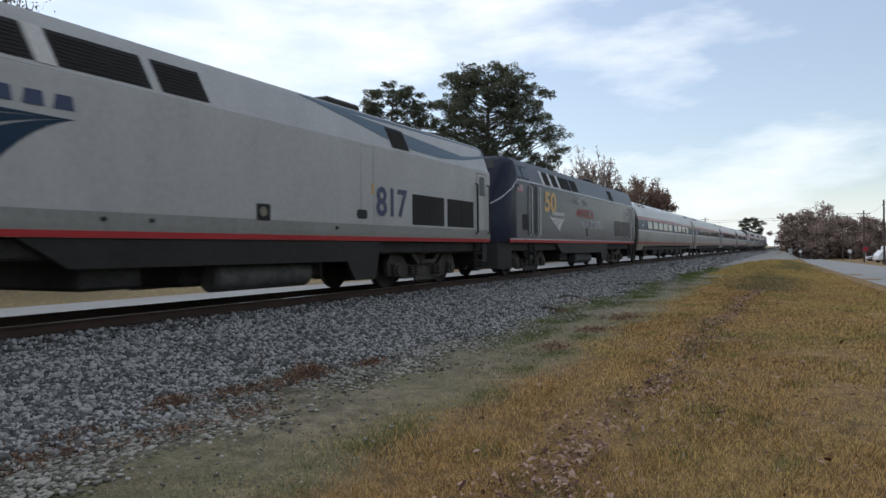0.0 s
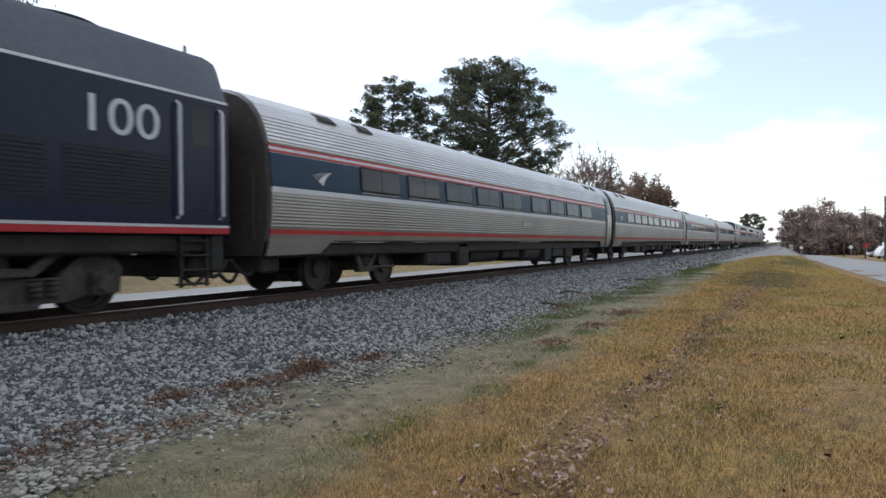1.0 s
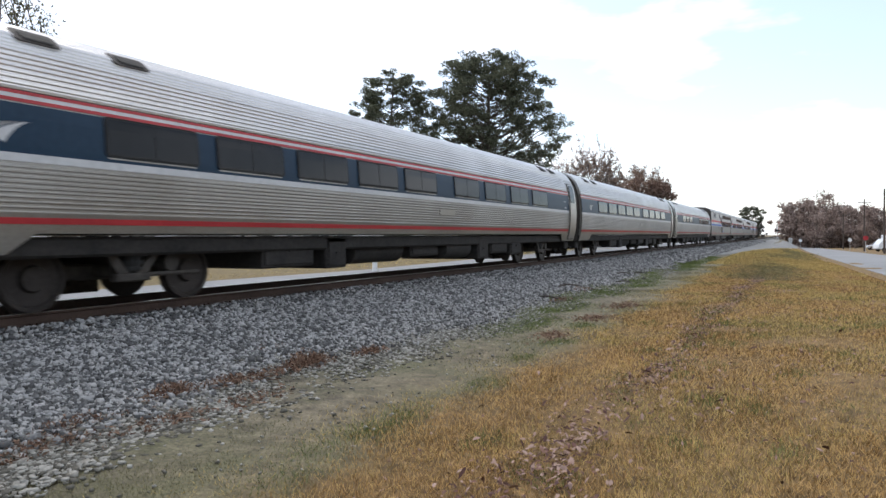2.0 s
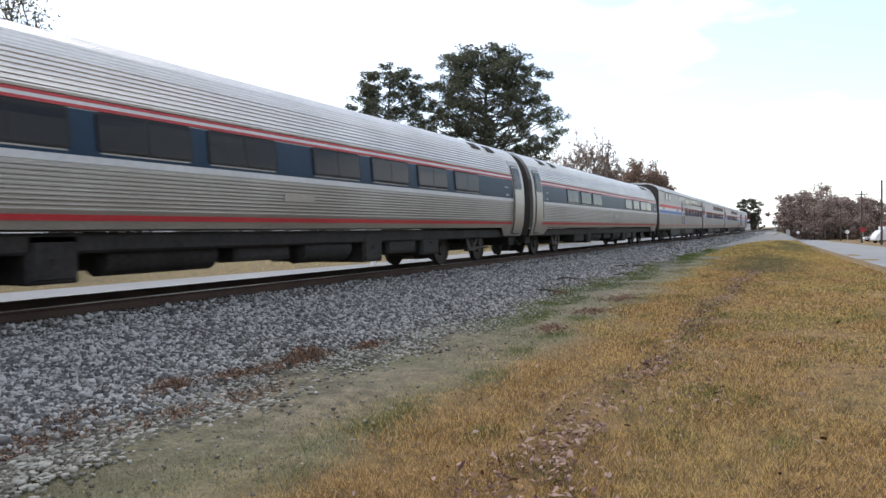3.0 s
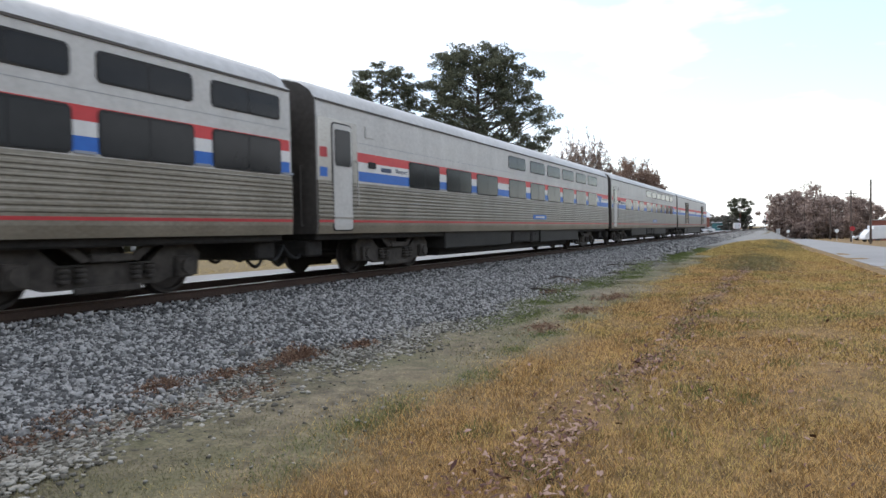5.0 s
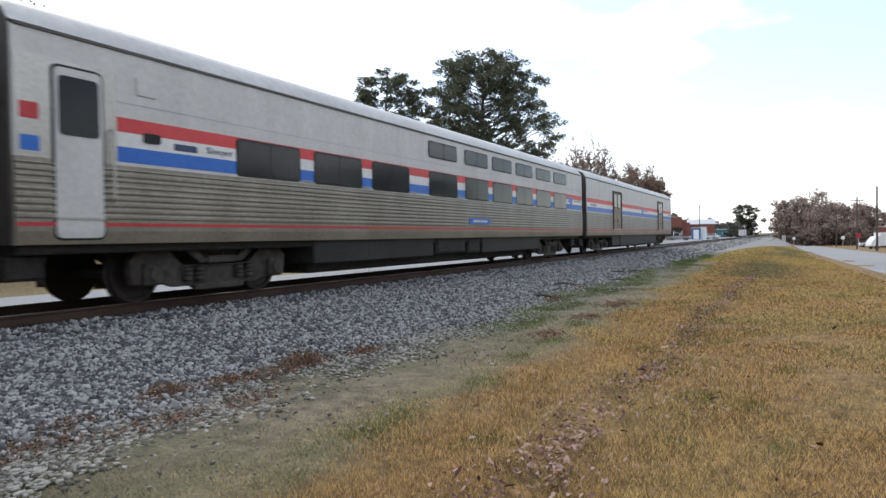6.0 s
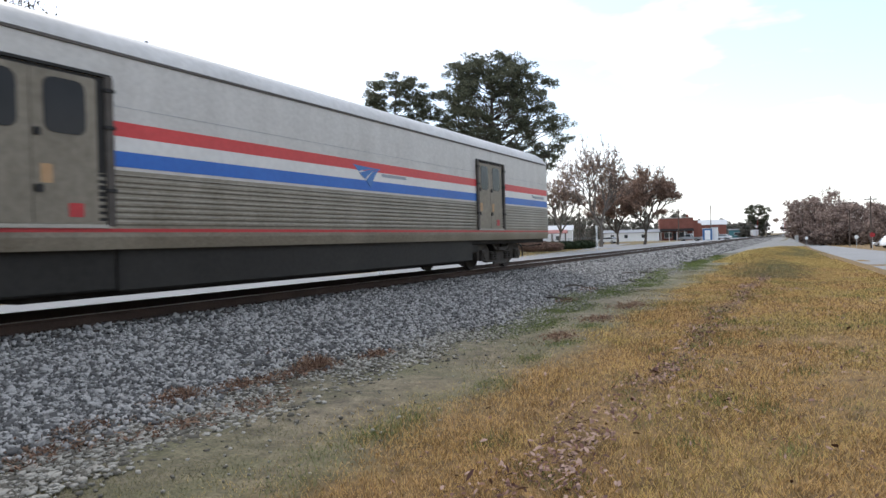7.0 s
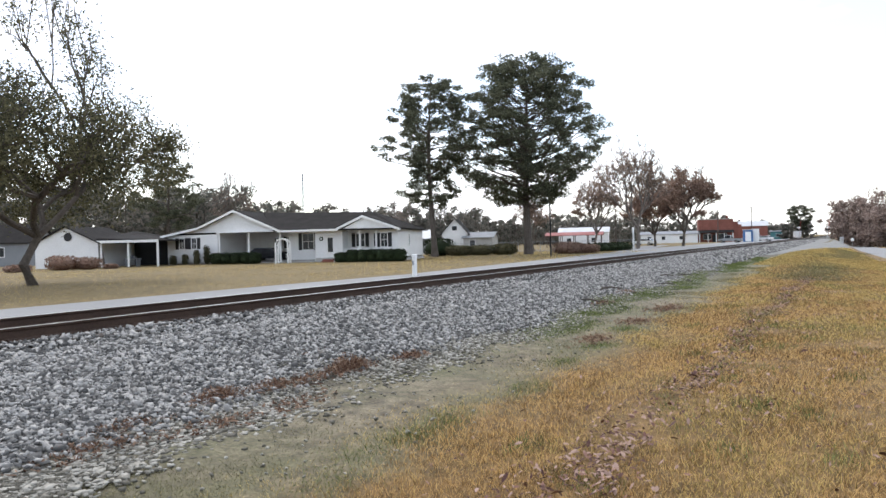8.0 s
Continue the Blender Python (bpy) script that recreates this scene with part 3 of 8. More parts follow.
def straw_patch(x, y):
    """Where the lawn keeps a yellow-green tinge: more of it beyond the rut."""
    return np.sin(x * 1.7 + y * 0.6) + np.sin(y * 0.95 - x * 0.8 + 1.0) + 0.8 * np.sin(x * 3.9 - y * 1.9) + 0.9 * smoothstep(-1.9, 0.6, x) - 0.55


def field(r, n):
    y = 2.6 + 58 * r.random(n) ** 2.2
    x = r.uniform(-3.6, 4.4, n)
    seen = x < 0.9 + 0.13 * y
    keep = (r.random(n) < smoothstep(-0.25, 0.3, x - lawn_edge(y))) & (seen | (r.random(n) < 0.15)) & ((y < 25) | (x < 3.6 - 0.02 * y))
    keep &= r.random(n) > 0.75 * np.exp(-((x - rut(y)) / 0.11) ** 2)
    return x[keep], y[keep]


def dry_field(r, n):
    x, y = field(r, n)
    keep = straw_patch(x, y) + r.normal(0, 0.7, len(x)) < 0.5
    return x[keep], y[keep]


def straw_field(r, n):
    x, y = field(r, n)
    keep = straw_patch(x, y) + r.normal(0, 0.7, len(x)) > 0.5
    return x[keep], y[keep]


def green_fringe(r, n):
    """Thin green grass where the stones end, from ten metres on."""
    y = 8.5 + 46 * r.random(n) ** 1.5
    x = bank_edge(y) + 0.55 + r.normal(0, 0.36, n)
    patch = np.sin(x * 2.3 + y * 0.5) + np.sin(y * 0.33 + 1.3) + r.normal(0, 0.5, n)
    keep = patch + 1.4 * smoothstep(8, 14, y) > 0.4
    return x[keep], y[keep]


def green_tufts(r, n):
    c = np.concatenate([r.uniform([-2.9, 3], [2.6, 26], (70, 2)), np.stack([rut(np.linspace(4.5, 16, 22)) + r.normal(0, 0.3, 22), np.linspace(4.5, 16, 22)], 1)])
    k = r.integers(0, len(c), n)
    p = c[k] + r.normal(0, 0.10, (n, 2)) * np.array([1, 1.5]) * (0.6 + 0.08 * c[k][:, 1:])
    return p[:, 0], p[:, 1]


def edge_tufts(r, n):
    """Green patches that stand along the border of the lawn."""
    c = np.array([(-3.3, 4.15), (-3.25, 4.9), (-3.2, 5.5), (-3.3, 8.7), (-3.1, 3.6), (-3.25, 10.2), (-3.5, 12.3), (-3.1, 7.0)])
    k = r.integers(0, len(c), n)
    p = c[k] + r.normal(0, 1, (n, 2)) * np.array([0.14, 0.22])
    return p[:, 0], p[:, 1]


def bare_strip(r, n):
    y = 2.4 + 40 * r.random(n) ** 1.9
    return lawn_edge(y) - np.abs(r.normal(0, 0.35, n)), y


def behind_field(r, n):
    return r.uniform(-3.0, 4.4, n), r.uniform(-8, 2.7, n)


def apron_edge(y):
    return np.interp(y, [60, 75, 125, 180], [-5.3, -4.2, -0.4, 0.8])


def far_verge(r, n):
    y = 42 + 100 * r.random(n) ** 1.4
    x = -4.6 + (7.6 - 0.016 * y) * r.random(n)
    keep = x > apron_edge(y) + 0.3 * r.normal(size=n)
    return x[keep], y[keep]


def far_green(r, n):
    y = 28 + 80 * r.random(n) ** 1.2
    x = r.normal(-1.3, 0.9, n) + 0.02 * (y - 28)
    keep = (x > apron_edge(y) + 0.3 * r.normal(size=n)) & (np.sin(y * 0.21) + np.sin(y * 0.09 + x) + r.normal(0, 0.6, n) > -0.3)
    return x[keep], y[keep]


def far_lawn(r, n):
    y = r.uniform(-5, 95, n)
    x = r.uniform(-66, -21.5, n)
    keep = np.sin(x * 0.5 + y * 0.23) + np.sin(y * 0.71 - x * 0.2) + r.normal(0, 0.8, n) > -0.6
    return x[keep], y[keep]


def thin_strip(r, n):
    y = 2.4 + 36 * r.random(n) ** 1.9
    x = r.uniform(-5.5, -2.9, n)
    keep = np.sin(x * 3.1 + y * 0.7) + np.sin(y * 1.1 - x) + r.normal(0, 0.8, n) > 0.1
    return x[keep], y[keep]


grass("dormant_grass", 560000, dry_field, BLADE, 11, "short straw-brown dormant lawn grass", 0.046, 0.0028)
grass("dormant_grass", 430000, straw_field, BLADE_STRAW, 20, "yellowing patches within the dormant lawn", 0.046, 0.0028)
grass("dormant_grass", 50000, far_verge, BLADE_STRAW, 18, "straw-brown verge running on along the road", 0.07, 0.005)
grass("green_grass", 40000, far_green, BLADE_OLIVE, 19, "olive green grass along the distant verge", 0.075, 0.005)
grass("dormant_grass", 16000, bare_strip, BLADE_STRAW, 16, "thin dead grass on the dirt strip", 0.03, 0.0022)
grass("dormant_grass", 30000, behind_field, BLADE, 17, "short straw-brown lawn grass behind the viewpoint", 0.04, 0.006)
grass("green_grass", 110000, green_fringe, BLADE_GREEN, 12, "thin green grass where the stones end", 0.034, 0.0027)
grass("dormant_grass", 90000, far_lawn, BLADE_STRAW, 15, "mown dormant lawn across the track", 0.05, 0.004)
grass("green_grass", 90000, thin_strip, BLADE_OLIVE, 14, "thin olive grass trodden into the dirt", 0.02, 0.0024)
grass("green_grass", 16000, green_tufts, BLADE_GREEN, 13, "green tufts within the dormant lawn", 0.05, 0.003)
grass("green_grass", 4200, edge_tufts, BLADE_GREEN, 24, "green patches along the border of the lawn", 0.045, 0.0024)


def fallen_leaves(n, where, seed, label):
    r = np.random.default_rng(seed)
    x, y = where(r, n)
    n = len(x)
    outline = np.array([(0, -1, 0), (0.42, -0.45, 0.18), (0.5, 0.2, 0.22), (0, 1, 0.05), (-0.5, 0.2, 0.25), (-0.42, -0.45, 0.15)])
    s = 0.0185 * r.lognormal(0, 0.3, n)
    a, t = r.uniform(0, 2 * np.pi, n), r.normal(0, 0.35, (n, 2))
    v = outline[None] * np.stack([s, s * 1.3, s * r.uniform(0.3, 1.6, n)], 1)[:, None]
    vx = v[..., 0] * np.cos(a)[:, None] - v[..., 1] * np.sin(a)[:, None]
    vy = v[..., 0] * np.sin(a)[:, None] + v[..., 1] * np.cos(a)[:, None]
    vz = v[..., 2] + vx * t[:, :1] + vy * t[:, 1:]
    p = np.stack([vx + x[:, None], vy + y[:, None], vz + (ground_z(x, y) + 0.05)[:, None]], -1)
    f = np.array([(0, 1, 4, 5), (1, 2, 3, 4)])[None] + (np.arange(n) * 6)[:, None, None]
    ob = mass("fallen_leaves", p.reshape(-1, 3), f.reshape(-1, 4), DRY_LEAF)
    return tagged(ob, label, "leaves", kind="stuff")


def leaf_trail(r, n):
    y = 3.4 + 27 * r.random(n) ** 1.25
    x = rut(y) + r.normal(0, 0.18, n) * (1 + 0.35 * np.sin(y * 2.1))
    keep = r.random(n) < 0.68 + 0.30 * np.sin(y * 1.7 + 0.6 * np.sin(y * 4.3))
    return x[keep], y[keep]


def leaf_scatter(r, n):
    y = 3.4 + 34 * r.random(n) ** 1.6
    x = r.uniform(-2.7, 3.6, n)
    keep = (r.random(n) < 0.25 + 0.75 * smoothstep(-2.2, -1.2, x)) & (np.sin(x * 2.7 + y * 1.3) + np.sin(y * 0.9 - x * 1.5) + r.normal(0, 0.9, n) > -0.3)
    return x[keep], y[keep]


fallen_leaves(4600, leaf_trail, 21, "brown oak leaves gathered in a shallow rut")
fallen_leaves(8000, leaf_scatter, 22, "scattered curled brown leaves on the lawn")


def weed(place, spread, n, seed, tall=0.12):
    """Thin dead stems with small withered leaves, low to the stones."""
    r = np.random.default_rng(seed)
    base = np.array([place[0], place[1], float(ground_z(*place))])
    d = r.normal(0, 1, (n, 2)) * spread * np.array([0.45, 1.0])
    root = np.concatenate([base[:2] + d, np.full((n, 1), base[2] + 0.015)], 1)
    tip = root + np.concatenate([r.normal(0, 0.05, (n, 2)), tall * r.uniform(0.15, 1.0, (n, 1)) * np.exp(-0.3 * (d / spread / np.array([0.45, 1.0])) ** 2).prod(1)[:, None]], 1)
    side = r.normal(0, 0.0022, (n, 3))
    stems = np.stack([root - side, root + side, tip + side, tip - side], 1)
    m = 3 * n
    k = r.integers(0, n, m)
    at = root[k] + (tip - root)[k] * r.random((m, 1)) + r.normal(0, 0.012, (m, 3))
    a, b = r.normal(0, 0.010, (m, 3)), r.normal(0, 0.007, (m, 3))
    v = np.concatenate([stems, np.stack([at - a, at + b, at + a, at - b], 1)])
    ob = mass("weed", v.reshape(-1, 3), np.arange(4 * len(v)).reshape(-1, 4), WEED)
    return tagged(ob, "low reddish-brown dead weeds in the ballast edge", "weed", group="dead weeds in the ballast", kind="stuff")


for k, (x, y, s, n, h) in enumerate(((-5.5, 6.8, 0.22, 420, 0.20), (-5.38, 8.0, 0.18, 240, 0.07), (-5.7, 4.85, 0.19, 330, 0.10), (-5.62, 5.55, 0.22, 260, 0.07), (-5.55, 6.15, 0.24, 160, 0.05), (-5.3, 16.5, 0.3, 120, 0.10),
                                     (-5.6, 3.65, 0.25, 160, 0.06), (-5.3, 3.2, 0.28, 180, 0.05), (-5.1, 4.2, 0.3, 130, 0.04), (-5.0, 5.2, 0.3, 110, 0.04), (-5.65, 19.6, 0.4, 140, 0.10), (-6.3, 7.0, 0.15, 50, 0.05), (-3.6, 10.8, 0.3, 180, 0.04), (-3.56, 13.4, 0.4, 220, 0.05), (-3.6, 16.2, 0.5, 260, 0.05))):
    weed((x, y), s, n, 40 + k, h)


def sticks():
    r = random.Random(8)
    for k in range(9):
        x, y = r.uniform(-6.2, -4.9), r.uniform(14, 34)
        z = float(ground_z(x, y)) + 0.07
        a, n = r.uniform(-1.2, 1.2), r.uniform(0.25, 0.7)
        s = Shape().tube([(x, y, z), (x + 0.5 * n * math.cos(a), y + 0.5 * n * math.sin(a), z + 0.03), (x + n * math.cos(a), y + n * math.sin(a), z)], [0.02, 0.024, 0.015], 5)
        tagged(part("stick", s, BARK), "dark broken stick lying on the ballast", "stick", group="broken sticks")


sticks()

# ---- the train ----
GROUP_CARS = "cars of the train"
AMF_SIDE = [(1.44, 0.78), (1.52, 1.06), (1.56, 1.25), (1.585, 1.5), (1.60, 1.85), (1.595, 2.15), (1.57, 2.5), (1.525, 2.8), (1.46, 3.05), (1.345, 3.32), (1.15, 3.58), (0.86, 3.77), (0.46, 3.90), (0.0, 3.95)]
VIEW_SIDE = [(1.585, 0.93), (1.60, 1.1), (1.60, 2.4), (1.595, 3.3), (1.585, 3.62), (1.55, 3.74), (1.45, 3.88), (1.22, 4.02), (0.85, 4.13), (0.42, 4.19), (0.0, 4.21)]
LOCO_SIDE = [(1.50, 1.16), (1.52, 1.3), (1.52, 3.28), (1.50, 3.34), (1.30, 3.95), (1.22, 4.08), (1.05, 4.14), (0.5, 4.17), (0.0, 4.18)]


def side_x(side, z):
    return float(np.interp(z, [p[1] for p in side], [p[0] for p in side]))


def ribbed(side, ribs, pitch=0.05, depth=0.010):
    """The side outline, walked in small steps, with corrugations where a height lies in ribs."""
    pts = [Vector((x, z)) for x, z in side]
    out, run = [], 0.0
    for a, b in zip(pts, pts[1:]):
        way = b - a
        n = Vector((way.y, -way.x)).normalized()
        inside = any(z0 <= (a.y + b.y) / 2 <= z1 for z0, z1 in ribs)
        steps = max(1, int(way.length / (pitch / 5)))
        for k in range(steps):
            p = a + way * (k / steps)
            rib = any(z0 <= p.y <= z1 for z0, z1 in ribs)
            phase = ((run + way.length * k / steps) / pitch) % 1.0
            d = depth * (1.0 if phase < 0.55 else 0.0) if rib else 0.0
            if rib or k == 0:
                out.append((p.x + n.x * d, p.y + n.y * d))
        run += way.length
    out.append(tuple(side[-1]))
    return out


def whole(outline):
    return outline + [(-x, z) for x, z in reversed(outline[:-1])]


def stripe(name, car, side, z0, z1, y0, y1, mat, off=0.006, label="", sides=(1, -1)):
    """A painted or fitted band that follows the side."""
    n = max(1, int((z1 - z0) / 0.08))
    s = Shape()
    for g in sides:
        rings = []
        for k in range(n + 1):
            z = z0 + (z1 - z0) * k / n
            x = side_x(side, z)
            rings.append([(g * (x + off), y0, z), (g * (x + off), y1, z), (g * (x - 0.02), y1, z), (g * (x - 0.02), y0, z)])
        s.loft(rings)
    return part(name, s, mat, car, label)


def rounded(y0, y1, z0, z1, r=0.06, n=3):
    out = []
    for cy, cz, a0 in ((y1 - r, z1 - r, 0), (y0 + r, z1 - r, 90), (y0 + r, z0 + r, 180), (y1 - r, z0 + r, 270)):
        for k in range(n + 1):
            a = radians(a0 + 90 * k / n)
            out.append((cy + r * math.cos(a), cz + r * math.sin(a)))
    return out


def fitted(s, outline, side, off, g, deep=0.03, solid=True):
    """A plate on the side of a car, with the outline (y, z); solid outlines are cut into rows so that they follow the side."""
    zs = sorted({round(z, 4) for _, z in outline})
    if not solid or zs[-1] - zs[0] < 0.12:
        s.loft([[(g * (side_x(side, z) + d), y, z) for y, z in outline] for d in (-deep, off)])
        return s
    levels = [zs[0]]
    for a, b in zip(zs, zs[1:]):
        n = max(1, int((b - a) / 0.09))
        levels += [a + (b - a) * (k + 1) / n for k in range(n)]
    rings = []
    for z in levels:
        ys = [y for y, w in outline if abs(w - z) < 2e-4]
        for (ya, za), (yb, zb) in zip(outline, outline[1:] + outline[:1]):
            if (za - z) * (zb - z) < 0:
                ys.append(ya + (yb - ya) * (z - za) / (zb - za))
        x = side_x(side, z)
        rings.append([(g * (x - deep), min(ys), z), (g * (x + off), min(ys), z), (g * (x + off), max(ys), z), (g * (x - deep), max(ys), z)])
    return s.loft(rings)


def car_window(car, side, y0, y1, z0, z1, panes=2, r=0.06, seal=RUBBER, g=1):
    puff = 0.022 if side is AMF_SIDE else 0.0
    w = part("window", fitted(Shape(), rounded(y0, y1, z0, z1, r), side, 0.014 + puff, g), seal, car)
    e, d = 0.03, 0.012
    step = (y1 - y0 - 2 * e) / panes
    for k in range(panes):
        a = y0 + e + step * k
        part("pane", fitted(Shape(), rounded(a + (d if k else 0), a + step - (d if k < panes - 1 else 0), z0 + e, z1 - e, max(r - 0.02, 0.01)), side, 0.017 + puff, g), GLASS, w, "dark tinted glass")
    return w


def wheel(parent, x, y, r=0.457, g=1):
    s = Shape()
    rings = []
    for dx, rad in ((-0.09, r * 0.35), (-0.075, r + 0.028), (-0.05, r + 0.026), (-0.03, r), (0.05, r - 0.006), (0.055, r * 0.86), (0.02, r * 0.8), (0.015, r * 0.42), (0.075, r * 0.36), (0.075, r * 0.1)):
        rings.append([(x + g * dx, y + rad * math.cos(2 * math.pi * k / 28), r + rad * math.sin(2 * math.pi * k / 28)) for k in range(28)])
    s.loft(rings)
    return part("wheel", s, WHEEL, parent, smooth=True)


def axle(parent, y, r=0.457):
    return part("axle", Shape().tube([(-0.72, y, r), (0.72, y, r)], 0.085, 12), GRIME, parent, smooth=True)


def truck_inside(car, yc, base=2.59):
    """A light truck with inside bearings: wheels stand outside the frame, with a triangular brace between them."""
    s = Shape()
    for g in (1, -1):
        s.box(g * 0.50, g * 0.62, yc - base / 2 - 0.25, yc + base / 2 + 0.25, 0.38, 0.62, cut=0.03)
        s.box(g * 0.45, g * 1.12, yc - 0.28, yc + 0.28, 0.42, 0.60, cut=0.03)
    s.box(-1.0, 1.0, yc - 0.2, yc + 0.2, 0.55, 0.86, cut=0.04)
    t = part("truck", s, TRUCK, car, "grimy cast truck frame")
    for g in (1, -1):
        b = Shape().plate([(yc - 0.62, 1.0), (yc - 0.50, 1.0), (yc - 0.12, 0.46), (yc - 0.26, 0.40)], g * 1.16, g * 1.24)
        b.plate([(yc + 0.62, 1.0), (yc + 0.50, 1.0), (yc - 0.02, 0.46), (yc + 0.12, 0.40)], g * 1.16, g * 1.24)
        b.box(g * 1.10, g * 1.26, yc - 0.35, yc + 0.25, 0.36, 0.48, cut=0.02)
        b.tube([(g * 1.2, yc + 0.2, 0.45), (g * 1.2, yc + base / 2 - 0.1, 0.45)], 0.035, 8)
        part("brace", b, TRUCK, t, "diagonal radius brace")
        d = Shape()
        d.tube([(g * 1.08, yc - 0.0, 0.5), (g * 1.08, yc - 0.0, 0.95)], 0.17, 14)
        for k in range(5):
            d.tube([(g * 1.08, yc, 0.53 + 0.09 * k), (g * 1.08, yc, 0.57 + 0.09 * k)], 0.20, 14)
        part("air_spring", d, RUBBER, t)
        part("brake_cylinder", Shape().tube([(g * 0.95, yc + base * 0.26, 0.62), (g * 1.2, yc + base * 0.26, 0.62)], 0.14, 12), TRUCK, t)
    for e in (-1, 1):
        axle(t, yc + e * base / 2)
        for g in (1, -1):
            wheel(t, g * 0.79, yc + e * base / 2, 0.457, g)
    return t


def truck_outside(car, yc, base=2.74, wide=1.12, r=0.457):
    """A truck with outside frames: drop-centre sideframes, journal boxes, springs and brake gear over the wheels."""
    s = Shape()
    h = base / 2
    for g in (1, -1):
        s.plate([(yc - h - 0.32, 0.30), (yc - h - 0.36, 0.66), (yc - h - 0.2, 0.84), (yc - h + 0.3, 0.84), (yc - h + 0.62, 0.56), (yc + h - 0.62, 0.56), (yc + h - 0.3, 0.84), (yc + h + 0.2, 0.84), (yc + h + 0.36, 0.66), (yc + h + 0.32, 0.30), (yc + h - 0.22, 0.30), (yc + h - 0.45, 0.22), (yc - h + 0.45, 0.22), (yc - h + 0.22, 0.30)], g * (wide - 0.06), g * (wide + 0.06))
    s.box(-wide, wide, yc - 0.25, yc + 0.25, 0.5, 0.88, cut=0.04)
    t = part("truck", s, TRUCK, car, "grimy cast truck frame")
    for g in (1, -1):
        for e in (-1, 1):
            b = Shape().box(g * (wide + 0.02), g * (wide + 0.17), yc + e * h - 0.17, yc + e * h + 0.17, 0.28, 0.62, cut=0.03)
            b.tube([(g * (wide + 0.15), yc + e * h, 0.457), (g * (wide + 0.21), yc + e * h, 0.457)], 0.12, 12)
            part("journal_box", b, TRUCK, t)
            for q in (-1, 1):
                coil = [(g * (wide + 0.1), yc + e * h * 0.42 + q * 0.12, 0.30 + 0.024 * k) for k in range(11)]
                part("spring", Shape().tube(coil, [0.085 if k % 3 else 0.062 for k in range(11)], 10), TRUCK, t)
            wheel(t, g * 0.79, yc + e * h, r, g)
        d = Shape().box(g * (wide + 0.05), g * (wide + 0.2), yc - 0.33, yc + 0.33, 0.58, 0.70, cut=0.02)
        d.plate([(yc - 0.95, 0.95), (yc - 0.75, 0.95), (yc - 0.3, 0.62), (yc - 0.45, 0.58)], g * (wide + 0.10), g * (wide + 0.16))
        d.plate([(yc + 0.95, 0.95), (yc + 0.75, 0.95), (yc + 0.3, 0.62), (yc + 0.45, 0.58)], g * (wide + 0.10), g * (wide + 0.16))
        part("swing_hanger", d, TRUCK, t)
        part("step_bar", Shape().box(g * (wide + 0.06), g * (wide + 0.13), yc - 0.55, yc + 0.55, 0.14, 0.24, cut=0.02), TRUCK, t)
    for e in (-1, 1):
        axle(t, yc + e * h, r)
    return t


def coupling(car, y, e, hoses=True):
    """Coupler, buffers and hanging cables at the end of a car; e is the way it points."""
    s = Shape().box(-0.12, 0.12, min(y - 0.5 * e, y + 0.42 * e), max(y - 0.5 * e, y + 0.42 * e), 0.76, 0.98, cut=0.03)
    s.box(-0.2, 0.2, min(y + 0.2 * e, y + 0.44 * e), max(y + 0.2 * e, y + 0.44 * e), 0.72, 1.02, cut=0.05)
    c = part("coupler", s, GRIME, car)
    if hoses:
        part("end_beam", Shape().box(-1.25, 1.25, min(y - 0.6 * e, y - 0.08 * e), max(y - 0.6 * e, y - 0.08 * e), 0.46, 0.82, cut=0.04), GRIME, car, "dark beam below the car end")
    if hoses:
        for k, x in enumerate((-0.5, 0.55, 1.0)):
            drop = (0.34, 0.42, 0.28)[k]
            pts = []
            for j in range(9):
                u = j / 8
                pts.append((x + 0.06 * math.sin(u * 3.1), y - e * 0.32 + e * 0.75 * u, 0.72 - drop * math.sin(math.pi * u)))
            part("hose", Shape().tube(pts, 0.036, 6), RUBBER, car, smooth=True)
    return c


def under_boxes(car, rows, seed=0):
    """Equipment hung below the floor: rows of (y0, y1, z0, reach, kind)."""
    for y0, y1, z0, reach, what in rows:
        if what == "tank":
            for g in (1, -1):
                s = Shape().tube([(g * (reach - 0.33), y0, z0 + 0.3), (g * (reach - 0.33), y0 + 0.06, z0 + 0.3), (g * (reach - 0.33), y1 - 0.06, z0 + 0.3), (g * (reach - 0.33), y1, z0 + 0.3)], [0.2, 0.3, 0.3, 0.2], 16)
                part("air_tank", s, GRIME, car, smooth=True)
        else:
            s = Shape().box(-reach, reach, y0, y1, z0, 1.0, cut=0.03)
            b = part("equipment_box", s, SKIRT if what == "skirt" else GRIME, car)
            if what == "box" and y1 - y0 > 0.5:
                for g in (1, -1):
                    lid = Shape().box(min(g * reach, g * (reach + 0.025)), max(g * reach, g * (reach + 0.025)), y0 + 0.06, y1 - 0.06, z0 + 0.06, 0.9, cut=0.01)
                    lid.box(min(g * reach, g * (reach + 0.05)), max(g * reach, g * (reach + 0.05)), (y0 + y1) / 2 - 0.06, (y0 + y1) / 2 + 0.06, z0 + 0.3, z0 + 0.34)
                    part("hatch", lid, GRIME, b)


